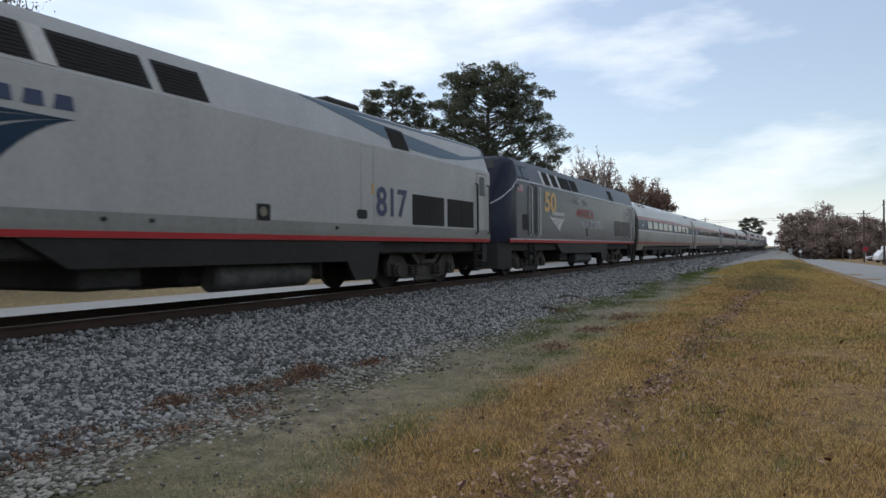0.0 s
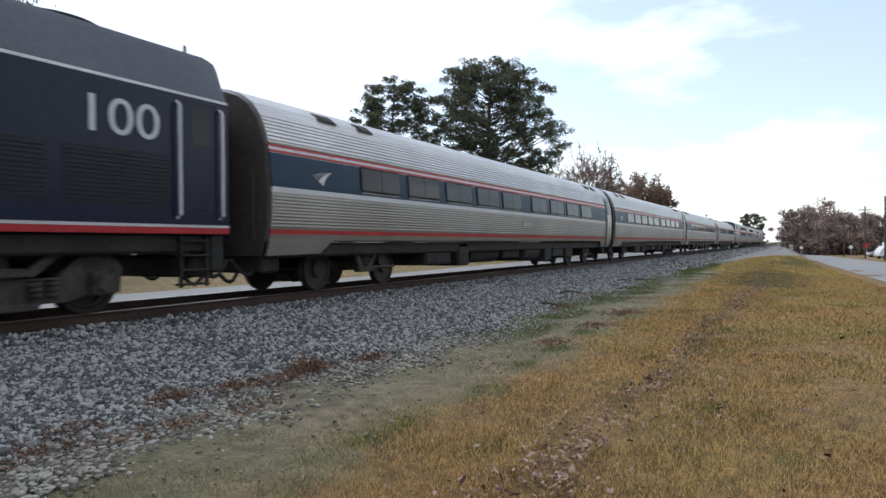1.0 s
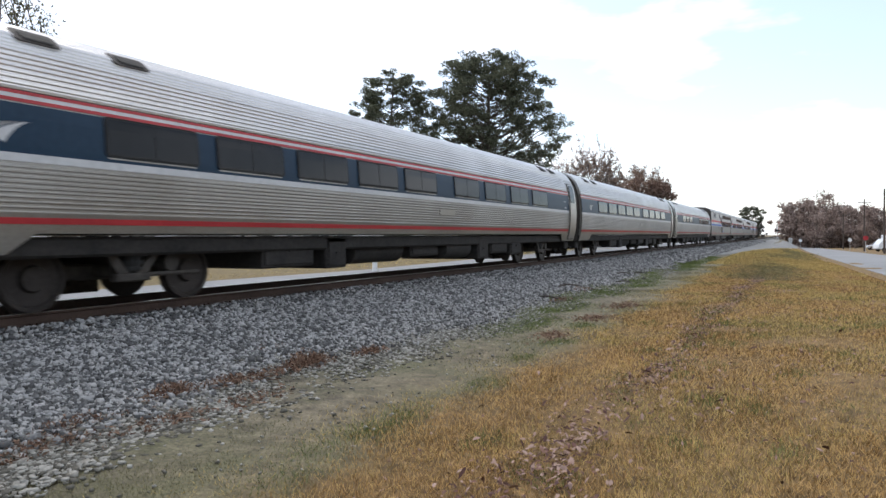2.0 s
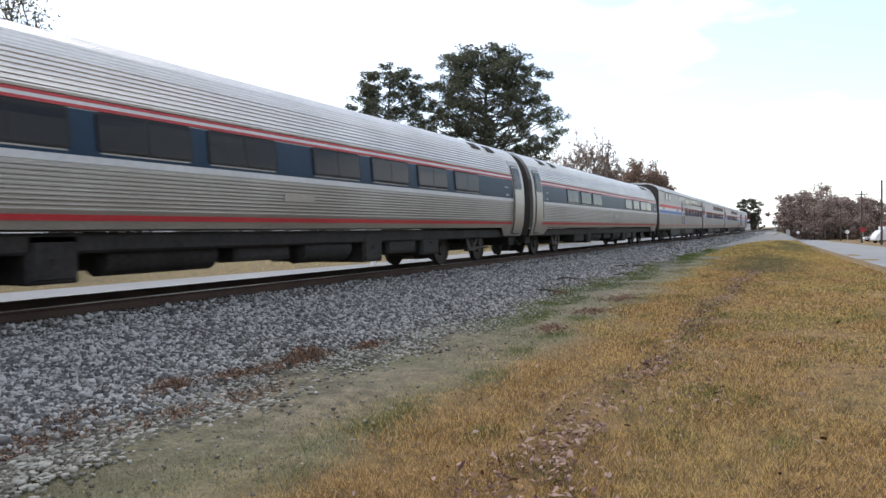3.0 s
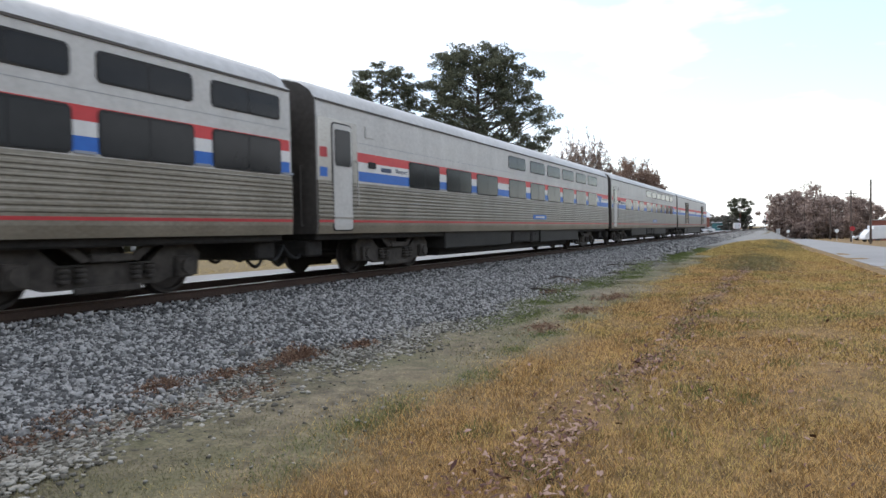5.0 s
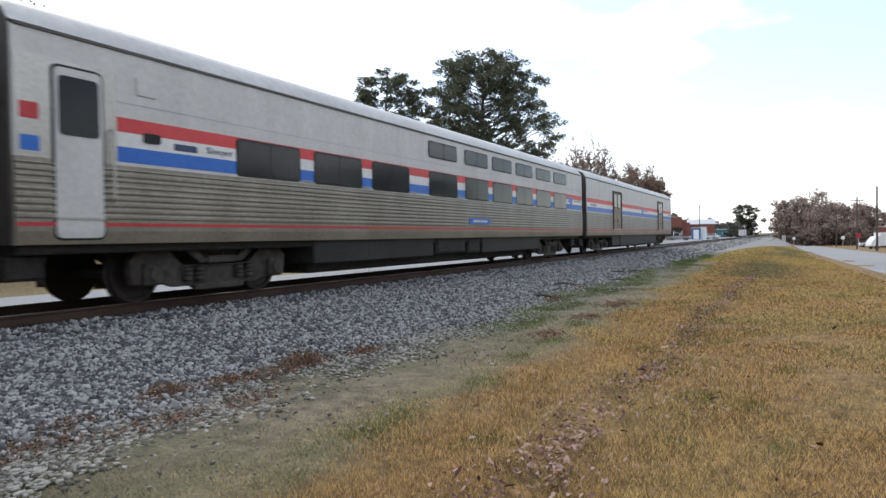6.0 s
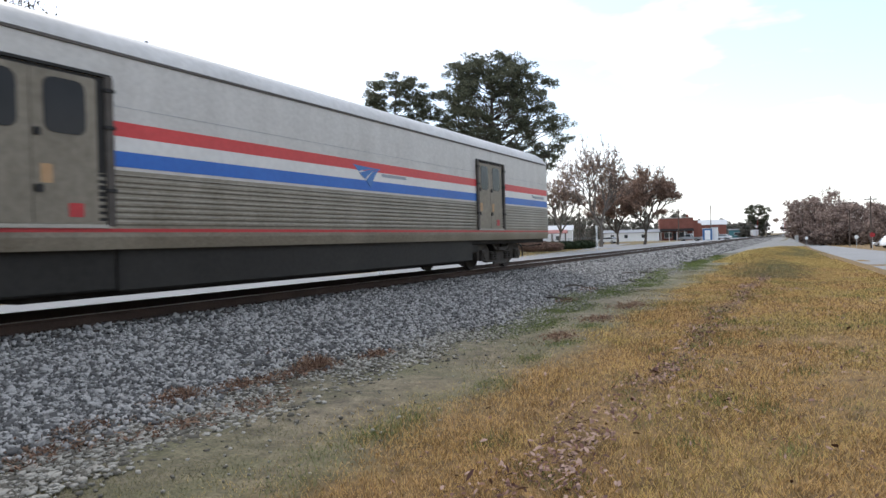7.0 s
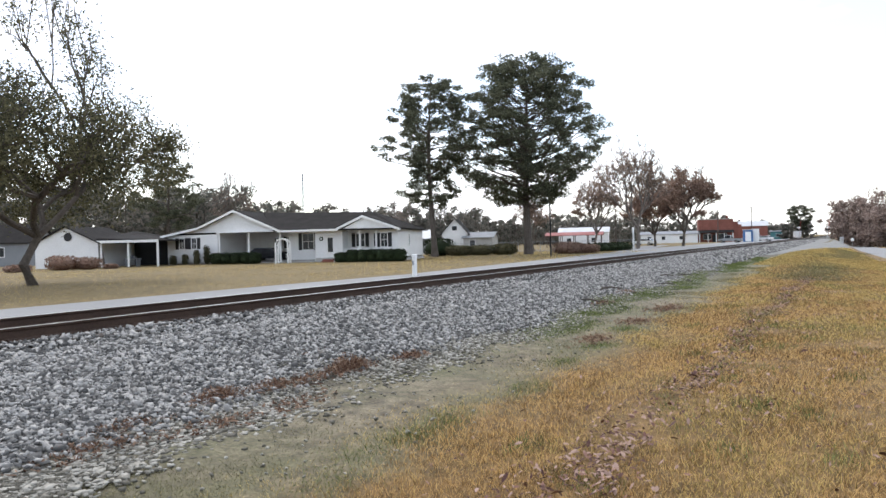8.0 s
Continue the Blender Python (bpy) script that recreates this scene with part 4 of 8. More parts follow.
def swoosh(car, side, y0, y1, z0, z1, mat, g=1, bars=True, off=0.012):
    """The plain three-bladed emblem: curved blades that narrow to one tip."""
    h, w = z1 - z0, y1 - y0
    tip = (1.0, 0.93)

    def edge(u, v):
        c = (u + (1 - u) * 0.42, v + (tip[1] - v) * 0.86)
        return [((1 - k) ** 2 * u + 2 * k * (1 - k) * c[0] + k * k * tip[0], (1 - k) ** 2 * v + 2 * k * (1 - k) * c[1] + k * k * tip[1]) for k in [j / 9 for j in range(9)]]

    for i, (a, b) in enumerate((((0.0, 1.0), (0.19, 0.70)), ((0.22, 0.63), (0.41, 0.36)), ((0.44, 0.29), (0.62, 0.0)))):
        poly = edge(*b) + [tip] + edge(*a)[::-1]
        part("emblem_blade", fitted(Shape(), [(y0 + w * u, z0 + h * v) for u, v in poly], side, off + 0.002 * i, g, 0.01, False), mat, car)
    if bars:
        part("name_bar", fitted(Shape(), rounded(y0 + w * 0.25, y1, z1 + 0.04, z1 + 0.04 + h * 0.2, 0.01, 1), side, 0.010, g, 0.01), mat, car, "small unreadable name bar")


def end_face(car, side, y, e, shrink=0.94):
    """The dark end wall with its folding diaphragm round the doorway."""
    outline = [(x * shrink, 0.85 + (z - 0.85) * 0.985) for x, z in side]
    s = Shape().extrude(whole(outline), min(y, y + e * 0.03), max(y, y + e * 0.03))
    w = part("end_wall", s, BELLOWS, car, "sooty end wall")
    d = Shape()
    for k in range(4):
        a, b = y + e * (0.03 + 0.085 * k), y + e * (0.075 + 0.085 * k)
        part("diaphragm_fold", Shape().box(-0.62, 0.62, min(a, b), max(a, b), 0.95, 3.2, cut=0.02), RUBBER, w)
    d.box(-0.56, 0.56, min(y, y + e * 0.36), max(y, y + e * 0.36), 1.0, 3.1)
    part("diaphragm", d, RUBBER, w, "folded black diaphragm")
    for g in (1, -1):
        r = Shape().tube([(g * 1.25, y + e * 0.10, 1.1), (g * 1.25, y + e * 0.10, 2.3)], 0.02, 6)
        for z in (1.1, 2.3):
            r.tube([(g * 1.25, y, z), (g * 1.25, y + e * 0.11, z)], 0.018, 6)
        part("grab_rail", r, BELLOWS, w)


def plug_door(car, side, y0, y1, z0, z1, g=1, mat=STEEL_DOOR, win=(0.08, 0.72), puff=0.0):
    d = part("door", fitted(Shape(), rounded(y0, y1, z0, z1, 0.10), side, 0.016 + puff, g), RUBBER, car, "passenger door in a dark seal")
    part("door_leaf", fitted(Shape(), rounded(y0 + 0.035, y1 - 0.035, z0 + 0.03, z1 - 0.035, 0.08), side, 0.03 + puff, g), mat, d, "dull steel leaf")
    part("door_window", fitted(Shape(), rounded(y0 + 0.09, y1 - 0.09, z1 - win[1] - 0.08, z1 - win[0], 0.06), side, 0.042 + puff, g), GLASS, d, "dark door glass")
    part("threshold", fitted(Shape(), rounded(y0 + 0.02, y1 - 0.02, 1.25, 1.28, 0.01, 1), side, 0.045, g), STEEL, d)
    return d


def amfleet(yc, windows, front_door, rear_door, logo_at, label, group=GROUP_CARS):
    car = thing("passenger_car", label, "train car", (TRACK_X, yc, 0), group=group)
    S, half = AMF_SIDE, 12.55
    lower = [p for p in ribbed(S[1:], [(1.30, 1.92)], 0.062, 0.011) if p[1] <= 2.81] + [(0.0, 2.81)]
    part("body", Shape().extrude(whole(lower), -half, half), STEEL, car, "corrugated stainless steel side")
    # the shell above 2.815 takes the steel brightened by painted sky reflection
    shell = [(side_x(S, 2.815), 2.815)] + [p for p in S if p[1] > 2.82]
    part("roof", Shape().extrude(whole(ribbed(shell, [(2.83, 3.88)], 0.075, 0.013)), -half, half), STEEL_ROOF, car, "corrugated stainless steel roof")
    a, b = -half + (1.0 if front_door else 0.0), half - (1.0 if rear_door else 0.0)
    stripe("window_band", car, S, 2.03, 2.64, a, b, BLUE_BAND, 0.014, "deep blue window band")
    stripe("belt_stripe", car, S, 1.93, 2.03, a, b, WHITE, 0.016, "white belt stripe")
    stripe("red_pinstripe", car, S, 2.66, 2.705, a, b, RED, 0.014, "thin red stripe")
    stripe("white_pinstripe", car, S, 2.705, 2.755, a, b, WHITE, 0.013, "thin white stripe")
    stripe("red_pinstripe", car, S, 2.755, 2.80, a, b, RED, 0.014, "thin red stripe")
    stripe("sill_stripe", car, S, 1.175, 1.255, a, b, RED, 0.014, "red sill stripe")
    for g in (1, -1):
        for y in windows:
            car_window(car, S, y, y + 1.62, 2.10, 2.65, 2, g=g)
            part("rain_sill", fitted(Shape(), rounded(y + 0.05, y + 1.57, 2.075, 2.095, 0.005, 1), S, 0.02, g), STEEL, car)
        for on, e in ((front_door, -1), (rear_door, 1)):
            if on:
                y = e * (half - 0.62)
                vest = part("vestibule", fitted(Shape(), rounded(min(e * (half - 1.05), e * (half - 0.02)), max(e * (half - 1.05), e * (half - 0.02)), 0.82, 3.32, 0.05), S, 0.020, g), STEEL_DOOR, car, "smooth steel vestibule panel")
                d = plug_door(car, S, y - 0.37, y + 0.37, 0.84, 3.16, g, puff=0.02)
                part("corner_band", fitted(Shape(), rounded(min(e * (half - 0.20), e * (half - 0.04)), max(e * (half - 0.20), e * (half - 0.04)), 2.03, 2.64, 0.01, 1), S, 0.016, g), BLUE_BAND, car)
                part("corner_stripe", fitted(Shape(), rounded(min(e * (half - 0.20), e * (half - 0.04)), max(e * (half - 0.20), e * (half - 0.04)), 2.68, 2.79, 0.01, 1), S, 0.016, g), RED, car)
                part("grab_iron", Shape().tube([(g * (side_x(S, 1.5) + 0.05), y + e * -0.46, 1.4), (g * (side_x(S, 2.3) + 0.05), y + e * -0.46, 2.3)], 0.016, 6), STEEL, car)
                part("number_plate_bar", fitted(Shape(), rounded(y - e * 0.95 - 0.12, y - e * 0.95 + 0.12, 2.10, 2.17, 0.01, 1), S, 0.018, g), LETTER_GREY, car)
                part("name_bar", fitted(Shape(), rounded(y - e * 1.0 - 0.14, y - e * 1.0 + 0.14, 2.36, 2.40, 0.01, 1), S, 0.018, g), LETTER_GREY, car)
    swoosh(car, S, logo_at, logo_at + 0.85, 2.14, 2.44, WHITE)
    part("placard", fitted(Shape(), rounded(0.0, 0.9, 1.56, 1.72, 0.02), S, 0.02, 1), STEEL_DOOR, car, "small steel builder plate")
    for y in (-10.4, -9.0, 9.4, 10.5):
        for g in (1, -1):
            v = part("roof_vent", fitted(Shape(), rounded(y - 0.3, y + 0.3, 3.50, 3.70, 0.03, 1), S, 0.05, g, 0.05), BELLOWS, car, "dark roof vent hatch")
            part("vent_flap", fitted(Shape(), rounded(y - 0.22, y + 0.22, 3.53, 3.67, 0.03, 1), S, 0.065, g, 0.01), GRIME, v)
    for e in (-1, 1):
        for g in (1, -1):
            a0, a1, a2 = e * (half - 0.02), e * (half - 1.55), e * (half - 1.95)
            part("end_skirt", fitted(Shape(), [(a0, 0.78), (a1, 0.80), (a2, 1.10), (a0, 1.10)], S, 0.004, g), STEEL_DOOR, car, "plain steel skirt below the sill")
    end_face(car, S, -half, -1)
    end_face(car, S, half, 1)
    # lower body skirts beside the trucks and the dark underframe
    floor = Shape().box(-1.38, 1.38, -half + 0.1, half - 0.1, 0.74, 1.02, cut=0.04)
    part("underframe", floor, GRIME, car)
    under_boxes(car, [(-6.4, -4.9, 0.42, 1.30, "box"), (-4.6, -3.9, 0.35, 1.38, "box"), (-3.4, -1.2, 0.38, 1.25, "tank"), (-0.9, 0.6, 0.48, 1.22, "box"), (0.9, 2.6, 0.36, 1.34, "tank"),
                      (2.9, 3.7, 0.30, 1.36, "box"), (4.0, 5.4, 0.44, 1.3, "box"), (5.6, 6.6, 0.36, 1.34, "box")])
    truck_inside(car, -9.0)
    truck_inside(car, 9.0)
    coupling(car, -half, -1)
    coupling(car, half, 1)
    return car


def viewliner(kind, yc, label):
    car = thing("baggage_car" if kind == "baggage" else "sleeping_car" if kind == "sleeper" else "dining_car", label, "train car", (TRACK_X, yc, 0), group=GROUP_CARS)
    S, half = VIEW_SIDE, 12.6
    wall = [p for p in S if p[1] <= 3.63]
    inner = whole(wall + [(0.0, 3.66)])
    part("body", Shape().extrude(inner, -half, half), SILVER, car, "silver-grey car side above fluted steel")
    lower = [p for p in ribbed([q for q in S if q[1] <= 1.2] + [(1.60, 1.24), (1.60, 1.97), (1.60, 2.02)], [(1.24, 1.97)], 0.085, 0.012)]
    s = Shape()
    for g in (1, -1):
        s.extrude([(g * (x + 0.012), z) for x, z in lower] + [(g * 1.3, 2.02), (g * 1.3, 0.93)], -half, half)
    part("fluted_side", s, STEEL_DIRTY, car, "fluted stainless steel lower side")
    cap = [p for p in S if p[1] >= 3.62]
    cap = [(cap[0][0] + 0.012, 3.655)] + [(x + 0.01, z + 0.01) for x, z in cap[1:]]
    rings = []
    for y, k in ((-half, 0.93), (-half + 0.10, 0.985), (-half + 0.3, 1.0), (half - 0.3, 1.0), (half - 0.10, 0.985), (half, 0.93)):
        rings.append([(x * (1 if i in (0, 2 * len(cap) - 2) else k), y, 3.655 + (z - 3.655) * k) for i, (x, z) in enumerate(whole(cap))])
    part("roof", Shape().loft(rings), ROOF, car, "rounded pale grey roof", smooth=True)
    stripe("gutter", car, S, 3.61, 3.65, -half + 0.02, half - 0.02, BELLOWS, 0.022, "dark drip rail under the roof")
    wins = {"diner": [0.32 + 2.06 * k for k in range(6)], "sleeper": [-8.9, -6.8, -4.72, -2.02, 0.18, 2.22, 4.28, 6.37, 8.46], "baggage": []}[kind]
    high = {"diner": wins, "sleeper": wins[3:], "baggage": []}[kind]
    for nm, z0, z1, mat in (("red_stripe", 2.49, 2.695, RED_BRIGHT), ("white_stripe", 2.285, 2.49, WHITE_BRIGHT), ("blue_stripe", 2.07, 2.285, BLUE)):
        stripe(nm, car, S, z0, z1, -half + 0.05, half - 0.05, mat, 0.006)
    stripe("sill_line", car, S, 1.165, 1.215, -half + 0.02, half - 0.02, RED, 0.020, "thin red line along the sill")
    stripe("panel_seam", car, S, 2.90, 2.906, -half + 0.05, half - 0.05, LETTER_GREY, 0.004)
    for g in (1, -1):
        for y in wins:
            car_window(car, S, y, y + 1.68, 2.04, 2.68, 2, 0.08, g=g)
            part("rain_sill", fitted(Shape(), rounded(y + 1.70, y + 2.02, 2.05, 2.09, 0.005, 1), S, 0.02, g), LETTER_GREY, car)
        for y in high:
            car_window(car, S, y, y + 1.68, 3.04, 3.48, 2, 0.08, g=g)
        if kind == "diner":
            for y in (-9.98, -8.47, -3.73):
                w = part("window", fitted(Shape(), rounded(y - 0.07, y + 0.62, 2.98, 3.58, 0.02, 1), S, 0.03, g), LETTER_GREY, car, "small framed kitchen window")
                part("pane", fitted(Shape(), rounded(y + 0.03, y + 0.53, 3.06, 3.50, 0.04), S, 0.036, g), GLASS, w)
            dd = plug_door(car, S, -1.9, -1.14, 1.25, 3.25, g, STEEL_DOOR, (0.12, 0.80))
            for y in (-2.02, -1.02):
                part("grab_iron", Shape().tube([(g * 1.62, y, 1.3), (g * 1.70, y, 1.35), (g * 1.70, y, 1.95), (g * 1.62, y, 2.0)], 0.018, 6), RUBBER, dd)
            for z in (2.45, 3.1):
                v = Shape()
                for k in range(7):
                    fitted(v, rounded(-0.42, -0.06, z + 0.06 * k - 0.2, z + 0.06 * k - 0.165, 0.005, 1), S, 0.03, g)
                part("vent_louvre", v, LETTER_GREY, car)
            part("name_board", fitted(Shape(), rounded(0.25, 1.82, 1.35, 1.51, 0.02), S, 0.03, g), BLUE, car, "blue name board")
            part("name_bar", fitted(Shape(), rounded(0.55, 1.5, 1.40, 1.46, 0.01, 1), S, 0.036, g), WHITE, car)
        if kind == "sleeper":
            plug_door(car, S, -12.12, -11.38, 0.98, 3.24, g, SILVER, (0.14, 0.82))
            part("vestibule", fitted(Shape(), rounded(-12.58, -11.18, 0.95, 3.3, 0.04), S, 0.008, g, 0.02), STEEL_DOOR, car, "plain steel vestibule panel")
            for z0, z1, mat in ((2.49, 2.695, RED), (2.095, 2.285, BLUE)):
                part("corner_patch", fitted(Shape(), rounded(-12.52, -12.28, z0, z1, 0.01, 1), S, 0.014, g), mat, car)
            part("name_board", fitted(Shape(), rounded(0.4, 1.95, 1.33, 1.50, 0.02), S, 0.03, g), BLUE, car, "blue name board")
            part("name_bar", fitted(Shape(), rounded(0.65, 1.7, 1.385, 1.445, 0.01, 1), S, 0.036, g), WHITE, car)
            part("grab_iron", Shape().tube([(g * 1.62, -11.28, 1.5), (g * 1.68, -11.28, 1.55), (g * 1.68, -11.28, 2.45), (g * 1.62, -11.28, 2.5)], 0.018, 6), STEEL, car)
            part("marker_lamp", fitted(Shape(), rounded(-10.75, -10.45, 2.38, 2.52, 0.04), S, 0.03, g), RUBBER, car)
            part("hatch_cover", fitted(Shape(), rounded(-10.85, -10.5, 3.05, 3.3, 0.02), S, 0.02, g), SILVER, car)
            part("number_bar", fitted(Shape(), rounded(-10.2, -9.75, 2.33, 2.43, 0.01, 1), S, 0.012, g), INK, car)
        if kind == "baggage":
            for y0, y1 in ((-7.35, -5.40), (6.45, 8.38)):
                pocket = part("door_pocket", fitted(Shape(), rounded(y0, y1, 1.27, 3.24, 0.05), S, 0.02, g), RUBBER, car, "dark doorway seal")
                for a, b in ((y0 + 0.05, (y0 + y1) / 2 - 0.08), ((y0 + y1) / 2 - 0.07, y1 - 0.17)):
                    leaf = part("door_leaf", fitted(Shape(), rounded(a, b, 1.29, 3.20, 0.03), S, 0.034, g), DOOR_DULL, pocket, "dull brownish steel loading door")
                    part("pane", fitted(Shape(), rounded(a + 0.16, b - 0.16, 2.42, 3.12, 0.12), S, 0.042, g), GLASS, leaf)
                    part("latch", fitted(Shape(), rounded(a + 0.02, a + 0.10, 2.36, 2.46, 0.02), S, 0.07, g), RUBBER, leaf)
                    part("paper_label", fitted(Shape(), rounded(a + 0.10, a + 0.25, 1.78, 2.02, 0.01, 1), S, 0.040, g), PAPER, leaf, "faded orange paper label")
                    if b > (y0 + y1) / 2 + 0.3:
                        part("hazard_label", fitted(Shape(), rounded(b - 0.42, b - 0.22, 1.36, 1.54, 0.01, 1), S, 0.040, g), RED, leaf, "small red warning label")
                    part("latch", fitted(Shape(), rounded(a + 0.02, a + 0.12, 1.66, 1.76, 0.02), S, 0.06, g), RUBBER, leaf)
                for yp in (y0, y1):
                    post = part("door_post", fitted(Shape(), rounded(yp - 0.05, yp + 0.07, 1.24, 3.27, 0.03), S, 0.055, g), BELLOWS, car, "dark brown door post")
                    for z in (1.7, 2.55, 3.05):
                        part("hinge", fitted(Shape(), rounded(yp - 0.07, yp + 0.09, z, z + 0.05, 0.01, 1), S, 0.075, g), RUBBER, post)
                part("door_sill", fitted(Shape(), rounded(y0, y1, 1.22, 1.27, 0.01, 1), S, 0.05, g), STEEL, car)
                part("door_track", fitted(Shape(), rounded(y0 - 0.05, y1 + 0.06, 3.25, 3.29, 0.01, 1), S, 0.05, g), RUBBER, car)
            part("number_bar", fitted(Shape(), rounded(-11.9, -10.8, 2.34, 2.43, 0.01, 1), S, 0.012, g), LETTER_GREY, car)
            part("number_bar", fitted(Shape(), rounded(11.2, 12.2, 2.34, 2.43, 0.01, 1), S, 0.012, g), LETTER_GREY, car)
        at = {"diner": -4.85, "sleeper": 10.25, "baggage": 0.35}[kind]
        swoosh(car, S, at - 0.05, at + 1.0, 2.14, 2.60, EMBLEM_BLUE, g, False)
        part("name_bar", fitted(Shape(), rounded(at + 1.05, at + 2.1, 2.40, 2.47, 0.01, 1), S, 0.012, g), LETTER_GREY, car)
    if kind == "sleeper":
        lettering("Sleeper", INK, car, 1.607, -9.55, -8.98, 2.32, 2.45, label="small dark lettering")
    if kind == "diner":
        lettering("Diner", INK, car, 1.607, -10.85, -10.3, 2.36, 2.48, label="small dark lettering")
    if kind == "baggage":
        lettering("Baggage", INK, car, 1.607, 11.0, 11.75, 2.33, 2.46, label="small dark lettering")
    for y in (-4.0, 6.6):
        part("roof_vent", Shape().box(-0.3, 0.3, y - 0.35, y + 0.35, 4.15, 4.30, cut=0.06), ROOF, car)
    part("roof_antenna", Shape().tube([(0.7, -4.0, 4.1), (0.7, -4.0, 4.24)], 0.03, 8), RUBBER, car)
    end_face(car, [(x, min(z, 4.12)) for x, z in S], -half, -1, 0.985)
    end_face(car, [(x, min(z, 4.12)) for x, z in S], half, 1, 0.985)
    part("underframe", Shape().box(-1.45, 1.45, -half + 0.1, half - 0.1, 0.80, 1.0, cut=0.03), GRIME, car)
    long = {"diner": [(-6.9, -1.95, 0.42, 1.5, "skirt"), (-1.7, -1.0, 0.40, 1.46, "box"), (-0.9, 0.6, 0.48, 1.48, "box"), (0.9, 5.9, 0.46, 1.48, "skirt"), (6.1, 6.9, 0.55, 1.4, "box")],
            "sleeper": [(-6.7, -1.6, 0.45, 1.5, "skirt"), (-1.4, 0.4, 0.50, 1.48, "box"), (0.6, 1.5, 0.46, 1.46, "box"), (1.6, 7.0, 0.45, 1.5, "skirt")],
            "baggage": [(-5.2, 6.3, 0.33, 1.5, "skirt"), (6.4, 6.9, 0.55, 1.4, "box"), (-7.0, -5.21, 0.36, 1.47, "skirt")]}[kind]
    under_boxes(car, long)
    # added dark block stands in for the shaded space below the skirts
    part("underfloor_filler", Shape().box(-1.12, 1.12, -6.4, 6.4, 0.25, 0.9, cut=0.06), GRIME, car, "dark block added to fill the space under the floor")
    truck_outside(car, -8.95)
    truck_outside(car, 8.95)
    coupling(car, -half, -1)
    coupling(car, half, 1, kind != "baggage")
    if kind == "baggage":
        part("hose", Shape().tube([(0.5, half - 0.2, 0.75), (0.52, half + 0.1, 0.62), (0.5, half + 0.22, 0.35), (0.5, half + 0.16, 0.28)], 0.028, 6), RUBBER, car, smooth=True)
        part("cut_lever", Shape().tube([(1.3, half + 0.05, 0.72), (0.7, half + 0.1, 0.66), (0.2, half + 0.2, 0.74)], 0.02, 6), GRIME, car)
    return car


